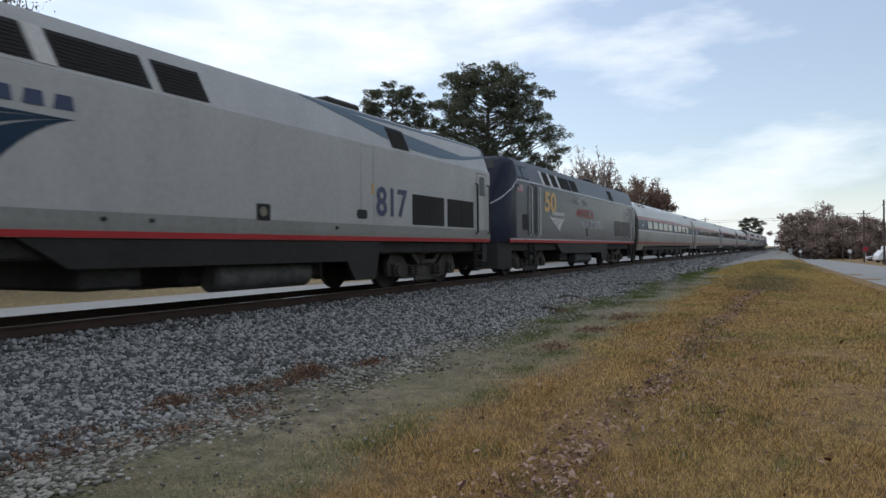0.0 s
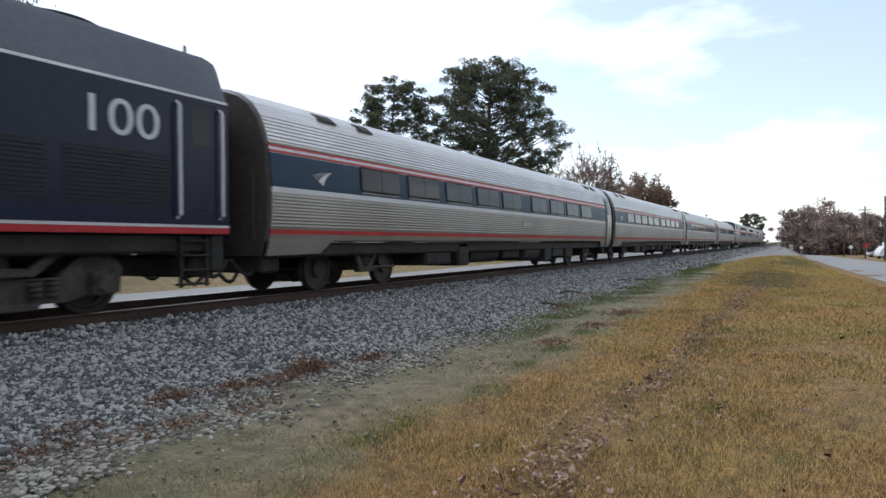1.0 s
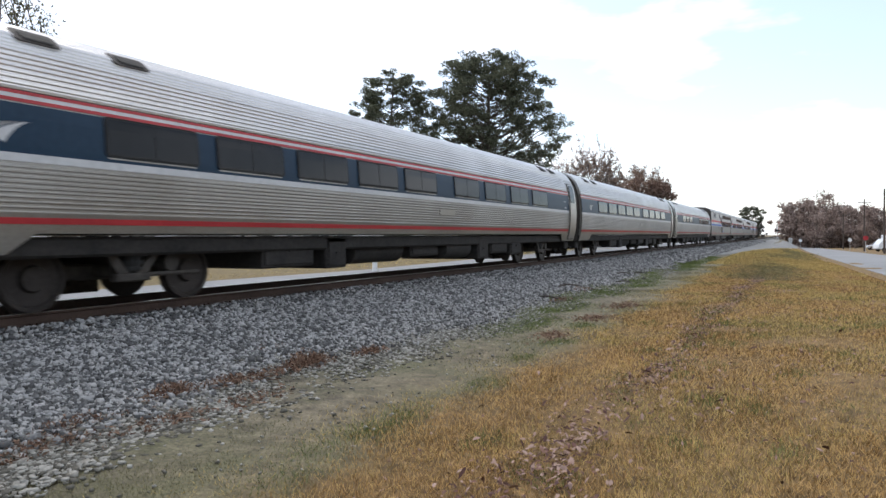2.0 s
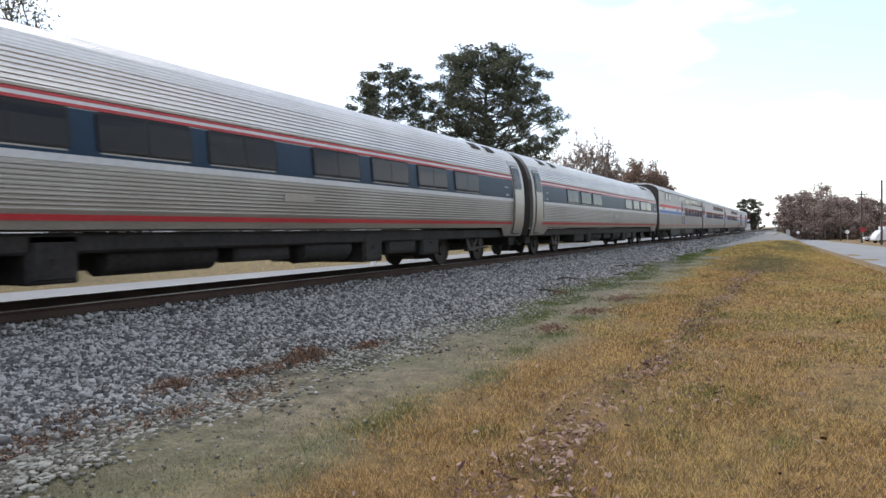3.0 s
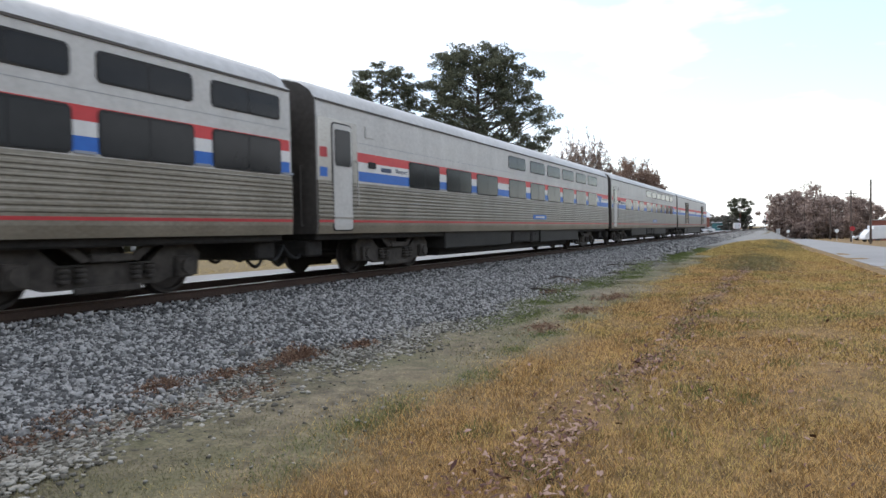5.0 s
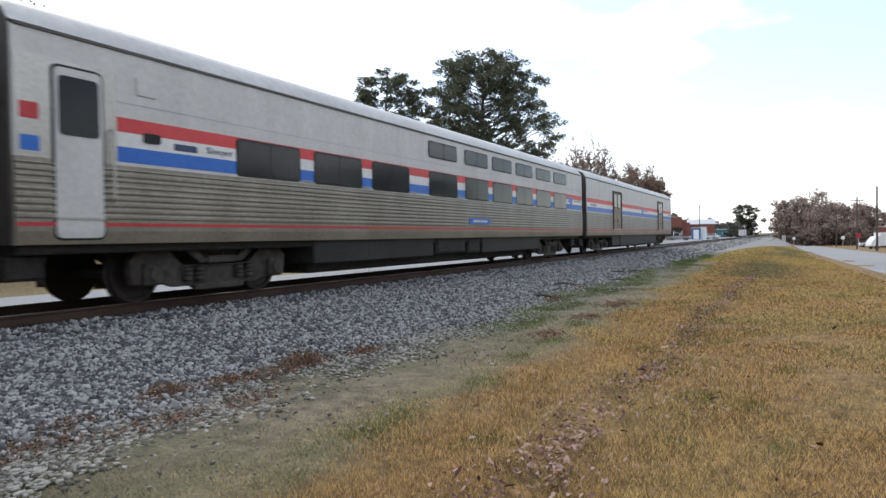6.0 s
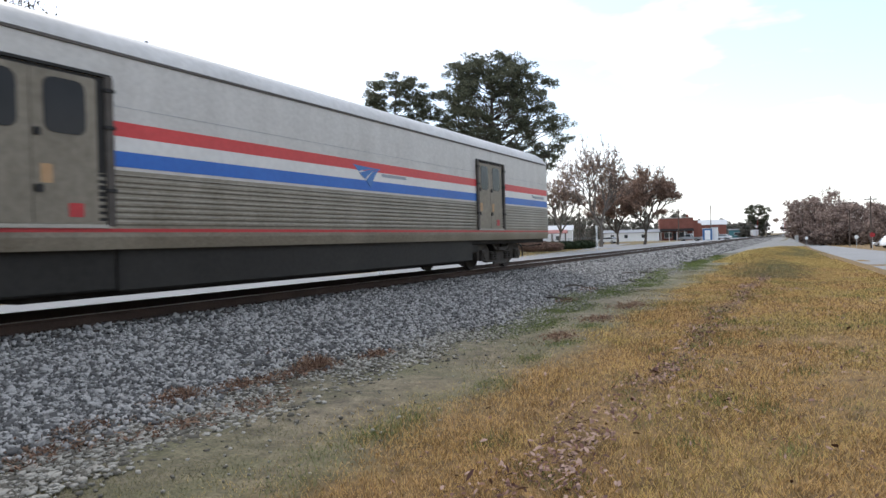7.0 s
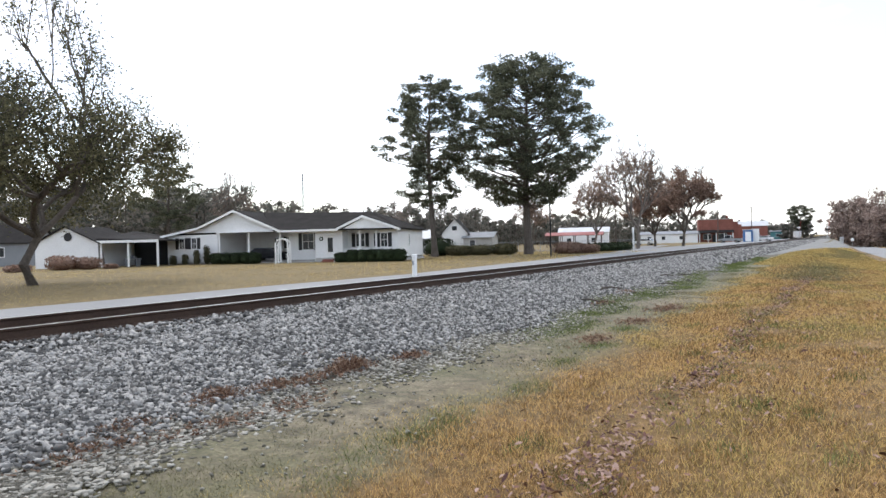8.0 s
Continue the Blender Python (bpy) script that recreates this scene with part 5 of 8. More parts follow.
def locomotive(yc, livery, label):
    """A sloped-nose passenger engine: cab to -y, machinery behind it, two trucks and a fuel tank."""
    car = thing("locomotive", label, "locomotive", (TRACK_X, yc, 0), group="locomotives of the train")
    S, rear, cab = LOCO_SIDE, 10.15, -8.75
    navy = livery == "navy"
    paint, upper = (NAVY, ROOF_DARK) if navy else (ENGINE_GREY, BLUE_ROOF)
    low = [p for p in S if p[1] <= 3.30] + [(1.515, 3.30)]
    part("body", Shape().extrude(whole(low[:-1] + [(1.515, 3.30), (0, 3.31)]), cab, rear - 0.02), paint, car, "smooth painted body side")
    top = [(1.515, 3.305)] + [p for p in S if p[1] >= 3.34]
    rings = [[(x * k, y, 3.305 + (z - 3.305) * h) for x, z in whole(top)] for y, k, h in ((cab, 1.0, 1.0), (rear - 0.25, 1.0, 1.0), (rear - 0.02, 0.985, 0.93))]
    part("upper_body", Shape().loft(rings), upper if navy else ENGINE_GREY, car, "inward-sloping upper side and roof", smooth=True)
    # the nose: rings that shrink and fall away forwards
    nose = []
    for y, wide, h, cut in ((cab, 1.515, 4.18, 0.30), (-9.0, 1.50, 4.08, 0.5), (-9.35, 1.44, 3.70, 0.62), (-9.75, 1.30, 3.10, 0.66), (-10.05, 1.12, 2.66, 0.62), (-10.25, 0.90, 2.38, 0.5), (-10.36, 0.66, 2.12, 0.4)):
        nose.append([(wide, y, 1.16), (wide, y, max(1.5, h - cut * 1.9)), (wide * 0.93, y, h - cut * 0.75), (wide * 0.72, y, h - 0.05), (0, y, h), (-wide * 0.72, y, h - 0.05), (-wide * 0.93, y, h - cut * 0.75), (-wide, y, max(1.5, h - cut * 1.9)), (-wide, y, 1.16)])
    part("nose", Shape().loft(nose), paint, car, "sloping painted nose", smooth=True)
    for g in (1, -1):
        pane = [(g * x, -9.0 - 0.35 * u + d, 4.08 - 0.38 * u - 0.047 * x + d) for d in (-0.03, 0.012) for x, u in ((0.07, 0.06), (0.86, 0.10), (0.93, 0.98), (0.07, 0.98))]
        shift = Shape().add([(x, y - (0.018 if k > 3 else 0), z) for k, (x, y, z) in enumerate(pane)], [(0, 1, 2, 3), (7, 6, 5, 4), (0, 4, 5, 1), (1, 5, 6, 2), (2, 6, 7, 3), (3, 7, 4, 0)])
        part("windscreen", shift, GLASS, car, "dark windscreen pane")
        part("headlight", Shape().tube([(g * 0.62, -10.12, 2.05), (g * 0.62, -10.34, 2.05)], 0.11, 14), WHITE, car)
    pilot = Shape().loft([[(1.38, cab - 0.1, 1.16), (-1.38, cab - 0.1, 1.16), (-1.38, cab - 0.1, 0.28), (1.38, cab - 0.1, 0.28)], [(1.3, -9.9, 1.16), (-1.3, -9.9, 1.16), (-1.3, -9.9, 0.30), (1.3, -9.9, 0.30)], [(0.9, -10.4, 1.1), (-0.9, -10.4, 1.1), (-0.9, -10.4, 0.36), (0.9, -10.4, 0.36)]])
    part("pilot", pilot, SKIRT, car, "dark grey pilot plough")
    stripe("red_stripe", car, S, 1.162, 1.255, -9.3, rear - 0.01, RED, 0.008)
    if navy:
        stripe("white_stripe", car, S, 1.258, 1.30, -9.3, rear - 0.01, WHITE, 0.008)
        stripe("white_line", car, S, 3.30, 3.345, cab + 0.1, rear - 0.02, WHITE, 0.010)
        for g in (1, -1):
            part("nose_line", Shape().tube([(g * 1.53, cab + 0.15, 3.32), (g * 1.525, cab, 3.23), (g * 1.497, -9.05, 3.0), (g * 1.33, -9.55, 2.66), (g * 1.06, -9.98, 2.42), (g * 0.62, -10.3, 2.17)], 0.02, 6), WHITE, car)
    else:
        stripe("lower_panel", car, S, 1.262, 1.52, -9.0, rear - 0.01, GREY_BAND, 0.005, "dusty darker grey panel")
        for g in (1, -1):
            n = 22
            ys = [1.4 + (rear - 1.46) * k / n for k in range(n + 1)]
            low_edge = [(y, float(np.interp(y, [1.4, 3.0, 4.2, 5.5, 7.0, 8.5, 10.1], [4.03, 3.80, 3.58, 3.43, 3.40, 3.52, 3.76]))) for y in ys]
            poly = low_edge + [(rear - 0.06, 4.05), (1.4, 4.05)]
            part("roof_wave", fitted(Shape(), poly, S, 0.008, g, 0.01, False), BLUE_ROOF, car, "slate blue wave along the roof edge")
    for g in (1, -1):
        # cab window, door, grilles, engine-room openings
        for y0, y1 in ((-8.58, -8.10), (-7.98, -7.40)):
            w = part("cab_window", fitted(Shape(), rounded(y0, y1, 3.40, 3.86, 0.04), S, 0.012, g), RUBBER, car)
            part("pane", fitted(Shape(), rounded(y0 + 0.03, y1 - 0.03, 3.43, 3.83, 0.03), S, 0.016, g), GLASS, w)
        for y0, y1, z0, z1, pane in ((-7.30, -6.62, 1.50, 3.26, None), (9.16, 9.84, 1.50, 3.22, (2.55, 3.12))):
            d = part("door", fitted(Shape(), rounded(y0, y1, z0, z1, 0.05), S, 0.004, g), RUBBER, car, "side door")
            # navy cab door is flush; a black leaf stands for its shaded recess
            leaf = part("door_leaf", fitted(Shape(), rounded(y0 + 0.02, y1 - 0.02, z0 + 0.02, z1 - 0.02, 0.04), S, 0.010, g), paint if pane or not navy else BLACK_METAL, d)
            if pane:
                part("pane", fitted(Shape(), rounded(y0 + 0.18, y1 - 0.14, pane[0], pane[1], 0.05), S, 0.016, g), GLASS, d)
            for y in (y0 - 0.09, y1 + 0.09):
                part("handrail", Shape().tube([(g * 1.53, y, 1.40), (g * 1.60, y, 1.45), (g * 1.60, y, 3.12 if navy else 2.85), (g * 1.53, y, 3.18 if navy else 2.9)], 0.026, 8), WHITE if navy else RUBBER, car, "vertical grab rail", smooth=True)
            for y in (y0 + 0.06, y1 - 0.10):
                part("ladder_rail", Shape().box(min(g * 1.38, g * 1.44), max(g * 1.38, g * 1.44), y - 0.02, y + 0.02, 0.32, 1.16), GRIME, car)
            for z in (0.35, 0.58, 0.81, 1.04):
                part("ladder_step", Shape().box(min(g * 1.30, g * 1.46), max(g * 1.30, g * 1.46), y0 + 0.04, y1 - 0.08, z, z + 0.03), GRIME, car)
        for y0, y1 in ((5.34, 7.05), (7.24, 8.92)):
            f = part("grille", fitted(Shape(), rounded(y0, y1, 1.57, 2.33, 0.02, 1), S, 0.006, g), RUBBER, car, "dark louvred grille")
            v = Shape()
            for k in range(12):
                z = 1.60 + k * 0.06
                for a, b in ((y0 + 0.04, (y0 + y1) / 2 - 0.02), ((y0 + y1) / 2 + 0.02, y1 - 0.04)):
                    v.box(min(g * 1.52, g * 1.535), max(g * 1.52, g * 1.535), a, b, z, z + 0.028)
            part("louvre", v, GRIME if not navy else NAVY, f)
        for y0, y1, ribs in ((-5.75, -5.12, 1), (-4.80, -4.12, 1), (-3.80, -2.37, 0), (-2.18, -1.26, 0), (4.36, 5.16, 0)):
            w = part("air_intake", fitted(Shape(), [(y0 + 0.12, 3.37), (y1 + 0.12, 3.37), (y1, 3.86), (y0, 3.86)], S, 0.010, g), RUBBER, car, "black screened opening")
            v = Shape()
            for k in range(8):
                z = 3.40 + k * 0.055
                q = side_x(S, z) + 0.012
                sl = 0.12 * (3.86 - z) / 0.49
                v.box(min(g * (q - 0.02), g * (q + 0.008)), max(g * (q - 0.02), g * (q + 0.008)), y0 + 0.05 + sl, y1 - 0.05 + sl, z, z + 0.02)
            part("louvre", v, GRIME, w)
        for y0, y1 in ((-6.08, -5.78), (-5.10, -4.83), (-4.09, -3.83)):
            part("bright_post", fitted(Shape(), [(y0 + 0.12, 3.36), (y1 + 0.12, 3.36), (y1, 3.87), (y0, 3.87)], S, 0.014, g), WHITE if navy else SILVER, car)
        part("service_hatch", fitted(Shape(), rounded(-0.12, 0.22, 1.50, 1.80, 0.03), S, 0.012, g), RUBBER, car, "open filler recess")
        part("filler_cap", Shape().tube([(g * 1.53, 0.03, 1.66), (g * 1.545, 0.03, 1.66)], 0.09, 12), DOOR_DULL, car)
        part("vent_cap", fitted(Shape(), rounded(2.95, 3.34, 1.64, 1.84, 0.07), S, 0.012, g), RUBBER if not navy else NAVY, car)
        for y in (-3.1, -2.32, 2.2):
            part("marker", Shape().tube([(g * 1.52, y, 1.42), (g * 1.56, y, 1.42)], 0.035, 8), RUBBER, car)
        if not navy:
            seam = Shape()
            for y0, y1, z0, z1 in ((3.10, 3.62, 1.53, 3.26),):
                for a, b, c, d in ((y0, y0 + 0.012, z0, z1), (y1 - 0.012, y1, z0, z1), (y0, y1, z1 - 0.012, z1)):
                    fitted(seam, [(a, c), (b, c), (b, d), (a, d)], S, 0.004, g)
            part("panel_seam", seam, LETTER_GREY, car)
            part("latch_strip", fitted(Shape(), rounded(3.54, 3.60, 2.2, 2.45, 0.01, 1), S, 0.012, g), GOLD, car, "yellow latch strip")
        # skirt over the fuel tank
        part("side_skirt", Shape().plate([(-4.25, 1.16), (-3.55, 0.74), (2.65, 0.72), (2.95, 0.30), (3.75, 0.30), (3.95, 1.16)], min(g * 1.40, g * 1.47), max(g * 1.40, g * 1.47)), SKIRT, car, "dark grey underframe skirt")
    x = 1.523
    if navy:
        lettering("50", GOLD, car, x + 0.006, -5.82, -4.44, 2.33, 3.12, label="large gold numerals", bold=0.03)
        for k in range(6):
            part("name_block", fitted(Shape(), rounded(-4.88 + 0.265 * k, -4.68 + 0.265 * k, 2.25, 2.38, 0.01, 1), S, 0.012, 1), WHITE, car, "plain white name block")
        swoosh(car, S, -5.28, -3.28, 1.63, 2.16, WHITE, 1, False)
        lettering("CONNECTING", WHITE, car, x + 0.006, -2.62, 0.32, 2.83, 3.17, label="white capital lettering")
        lettering("AMERICA", RED, car, x + 0.006, -1.65, 1.17, 2.30, 2.67, label="red capital lettering")
        lettering("FOR 50 YEARS", WHITE, car, x + 0.006, -0.66, 2.42, 1.85, 2.19, label="white capital lettering")
        lettering("100", WHITE, car, x + 0.006, 7.62, 8.75, 2.53, 3.04, label="white road number")
        flag = part("flag_decal", fitted(Shape(), rounded(-8.65, -8.15, 2.92, 3.16, 0.005, 1), S, 0.010, 1), WHITE, car, "small flag decal")
        for k in range(4):
            part("flag_stripe", fitted(Shape(), rounded(-8.65, -8.15, 2.925 + 0.06 * k, 2.955 + 0.06 * k, 0.004, 1), S, 0.013, 1), RED, flag)
        part("flag_canton", fitted(Shape(), rounded(-8.65, -8.45, 3.04, 3.16, 0.004, 1), S, 0.016, 1), BLUE_BAND, flag)
        part("access_door", fitted(Shape(), rounded(-8.2, -7.6, 1.6, 2.15, 0.03), S, 0.005, 1), RUBBER, car)
    else:
        lettering("817", INK, car, x + 0.006, 3.72, 5.08, 1.72, 2.40, label="dark blue road number", bold=0.018)
        for k in range(6):
            a = -3.78 - 0.40 * k
            part("name_block", fitted(Shape(), [(a, 2.81), (a + 0.28, 2.81), (a + 0.25, 3.0), (a + 0.03, 3.0)], S, 0.010, 1), INK, car, "plain dark blue name block")
        swoosh(car, S, -7.4, -3.5, 1.35, 2.80, BLUE_BAND, 1, False, 0.010)
    # roof gear
    part("exhaust_hood", Shape().box(-0.75, 0.75, 2.95, 4.25, 4.12, 4.40, cut=0.06), GRIME, car, "sooty exhaust hood")
    part("radiator_fan", Shape().tube([(0, 6.0, 4.12), (0, 6.0, 4.26)], 0.85, 24).tube([(0, 7.9, 4.12), (0, 7.9, 4.26)], 0.85, 24), GRIME, car, "low round roof fans")
    hn = Shape()
    for k in range(3):
        hn.tube([(0.2 - 0.2 * k, cab + 0.25, 4.25), (0.2 - 0.2 * k, cab - 0.05, 4.27)], [0.03, 0.07], 8)
    part("horn", hn.box(-0.3, 0.3, cab + 0.2, cab + 0.3, 4.14, 4.24), BLACK_METAL, car)
    part("antenna", Shape().tube([(0.9, rear - 0.35, 4.1), (0.9, rear - 0.35, 4.3)], 0.03, 6), BLACK_METAL, car)
    part("roof_hatch", Shape().box(0.5, 1.1, cab + 0.7, cab + 1.1, 4.12, 4.19, cut=0.02), BLACK_METAL, car)
    part("underframe", Shape().box(-1.36, 1.36, -9.0, rear - 0.15, 0.86, 1.17, cut=0.04), GRIME, car)
    part("tank_cradle", Shape().box(-0.85, 0.85, -1.2, 2.6, 0.36, 0.9, cut=0.08), GRIME, car)
    for g in (1, -1):
        part("air_tank", Shape().tube([(g * 1.0, -0.78, 0.52), (g * 1.0, -0.72, 0.52), (g * 1.0, 1.72, 0.52), (g * 1.0, 1.78, 0.52)], [0.2, 0.27, 0.27, 0.2], 16), TANK_GREY, car, "dusty grey cylindrical tank", smooth=True)
    part("battery_box", Shape().box(-1.3, 1.3, -3.3, -2.3, 0.42, 0.9, cut=0.05), GRIME, car)
    truck_outside(car, -6.6, 2.9, 1.05, 0.51)
    truck_outside(car, 6.6, 2.9, 1.05, 0.51)
    for g in (1, -1):
        for y in (-8.3, 8.3):
            part("sand_pipe", Shape().tube([(g * 0.95, y, 1.1), (g * 0.95, y + 0.1, 0.6), (g * 0.8, y - 0.15 if y > 0 else y + 0.3, 0.15)], 0.03, 6), GRIME, car)
        part("end_sill", Shape().box(min(g * 0.9, g * 1.4), max(g * 0.9, g * 1.4), rear - 0.3, rear - 0.02, 0.55, 1.16, cut=0.02), SKIRT, car)
    part("end_wall", Shape().extrude(whole([(p[0] * 0.9, 1.2 + (p[1] - 1.2) * 0.95) for p in S]), rear - 0.03, rear + 0.03), BELLOWS, car)
    coupling(car, rear, 1)
    return car


COACH = [-9.75, -7.75, -5.75, -3.75, -1.80, 0.86, 2.94, 5.02, 7.10]
CAFE = [-8.36, -6.30, -4.32, 2.62, 4.76, 6.84, 8.60]
TRAIN = [
    (locomotive(9.16, "grey", "light grey passenger locomotive with slate blue wave and red sill stripe"), 9.16),
    (locomotive(30.30, "navy", "dark navy passenger locomotive with gold numerals and grey roof"), 30.30),
    (amfleet(53.94, COACH, False, True, -11.6, "fluted stainless coach with blue window band, soiled"), 53.94),
    (amfleet(79.94, COACH, False, True, -11.6, "fluted stainless coach with blue window band and rear door"), 79.94),
    (amfleet(105.94, COACH, False, True, -11.6, "fluted stainless coach with blue window band, coupled mid-train"), 105.94),
    (amfleet(131.94, CAFE, True, False, 11.2, "fluted stainless cafe car with blank blue band between windows"), 131.94),
    (viewliner("diner", 157.94, "silver dining car with small high kitchen windows and tricolour stripe"), 157.94),
    (viewliner("sleeper", 183.94, "silver sleeping car with two rows of windows and tricolour stripe"), 183.94),
    (viewliner("sleeper", 209.94, "silver two-row sleeping car coupled before the baggage car"), 209.94),
    (viewliner("baggage", 235.94, "silver baggage car with loading doors ending the train"), 235.94)]

# ---- trees and shrubs ----
def leaf_cloud(name, centers, radii, per, size, mat, parent, seed, flat=0.6, long=1.0):
    """Small leaf faces scattered round the given centres."""
    r = np.random.default_rng(seed)
    c = np.repeat(np.asarray(centers, float), per, 0)
    rad = np.repeat(np.asarray(radii, float), per)[:, None]
    n = len(c)
    d = r.normal(size=(n, 3))
    d /= np.linalg.norm(d, axis=1)[:, None]
    p = c + d * rad * (r.random((n, 1)) ** 0.5) * np.array([1, 1, flat])
    a = r.normal(size=(n, 3))
    a /= np.linalg.norm(a, axis=1)[:, None]
    b = np.cross(a, r.normal(size=(n, 3)))
    b /= np.linalg.norm(b, axis=1)[:, None]
    s = size * r.uniform(0.5, 1.4, (n, 1))
    v = np.stack([p - a * s * long, p + b * s * 0.5, p + a * s * long, p - b * s * 0.5], 1)
    return mass(name, v.reshape(-1, 3), np.arange(4 * n).reshape(-1, 4), mat, parent)


def bend(p, q, rng, sag, n=5):
    """A gently crooked line from p to q."""
    p, q = Vector(p), Vector(q)
    out = []
    for k in range(n + 1):
        u = k / n
        w = Vector((rng.uniform(-1, 1), rng.uniform(-1, 1), rng.uniform(-1, 1))) * sag * 0.35 * (0 < k < n)
        out.append(p.lerp(q, u) + Vector((0, 0, sag * math.sin(math.pi * u))) + w)
    return out


def pine(place, height, label, reach, first, seed, limbs=46, clump=0.75, per=34, lean=0.0, spray=1.5, needle=0.045):
    """A tall pine: bare trunk, crooked limbs, tufted needle masses with gaps. reach(h) is the crown's half width."""
    rng = random.Random(seed)
    z0 = float(ground_z(*place[:2]))
    t = thing("pine_tree", label, "tree", (place[0], place[1], z0), group="tall pines")
    H = height
    trunk_at = lambda h: Vector((lean * h * H + 0.25 * math.sin(h * 5 + seed), 0.2 * math.sin(h * 4 + seed * 2), h * H))
    hs = [k / 14 for k in range(15)]
    part("trunk", Shape().tube([trunk_at(h) - Vector((0, 0, 0.15 if h == 0 else 0)) for h in hs], [(0.020 if H > 22 else 0.016) * H * (1 - h) ** 0.8 + 0.03 + (0.006 * H if h == 0 else 0) for h in hs], 10), BARK, t, "dark furrowed trunk", smooth=True)
    wood, tufts, sizes = Shape(), [], []
    for k in range(limbs):
        h = first + (0.985 - first) * ((k + rng.random()) / limbs) ** 0.9
        a = k * 2.399 + rng.uniform(-0.5, 0.5)
        L = reach(h) * (0.30 + 0.72 * rng.random() ** 0.55)
        tip = Vector((math.cos(a) * L, math.sin(a) * L, 0)) + trunk_at(h)
        root = trunk_at(max(first * 0.9, h - (0.10 + 0.55 * h) * L / H * rng.uniform(0.7, 1.1)))
        line = [p + Vector((rng.gauss(0, 1), rng.gauss(0, 1), rng.gauss(0, 0.8))) * (0.05 * L * (0 < i < 4)) for i, p in enumerate(bend(root, tip, rng, rng.uniform(-0.14, 0.06) * L, 4))]
        wood.tube(line, [0.016 * (L + 1.0) * (1 - 0.2 * i) for i in range(5)], 5)
        # a plume of tufts round the end of the limb, and one or two on side shoots
        shoots = [(line[4], 1.0), (line[3].lerp(line[4], rng.random()), 0.8)] + [(line[2].lerp(line[3], rng.random()), 0.7)] * (L > 2.5)
        for base, big in shoots:
            b = a + rng.uniform(-1.3, 1.3)
            l2 = rng.uniform(0.2, 0.9) * spray * big
            end = base + Vector((math.cos(b) * l2, math.sin(b) * l2, l2 * rng.uniform(0.0, 0.5)))
            wood.tube([base, end], [0.03, 0.015], 3, caps=False)
            for _ in range(max(3, int(7 * big))):
                u, w = rng.uniform(0, 6.283), math.sqrt(rng.random()) * spray * 0.62 * big
                tufts.append(end + Vector((math.cos(u) * w, math.sin(u) * w, rng.uniform(-0.1, 0.42) * spray * big * (1.1 - w / spray))))
                sizes.append(clump * rng.uniform(0.65, 1.2))
    for k in range(16):
        tufts.append(trunk_at(0.985) + Vector((rng.gauss(0, 0.8), rng.gauss(0, 0.8), rng.uniform(-1.3, 0.2))))
        sizes.append(clump)
    part("branchwork", wood, BARK, t)
    # needles stand out from the heart of each tuft
    r = np.random.default_rng(seed)
    c, rad = np.repeat(np.array([tuple(p) for p in tufts]), per, 0), np.repeat(np.array(sizes), per)[:, None]
    d = r.normal(size=(len(c), 3)) + np.array([0, 0, 0.35])
    d /= np.linalg.norm(d, axis=1)[:, None]
    side = np.cross(d, r.normal(size=d.shape))
    side *= needle / np.linalg.norm(side, axis=1)[:, None]
    flat = np.array([1, 1, 0.72])
    p0, p1 = c + d * flat * rad * r.uniform(0.1, 0.5, rad.shape), c + d * flat * rad * r.uniform(0.75, 1.15, rad.shape)
    mass("crown", np.stack([p0, (p0 + p1) / 2 + side, p1, (p0 + p1) / 2 - side], 1).reshape(-1, 3), np.arange(4 * len(c)).reshape(-1, 4), NEEDLES, t)
    return t


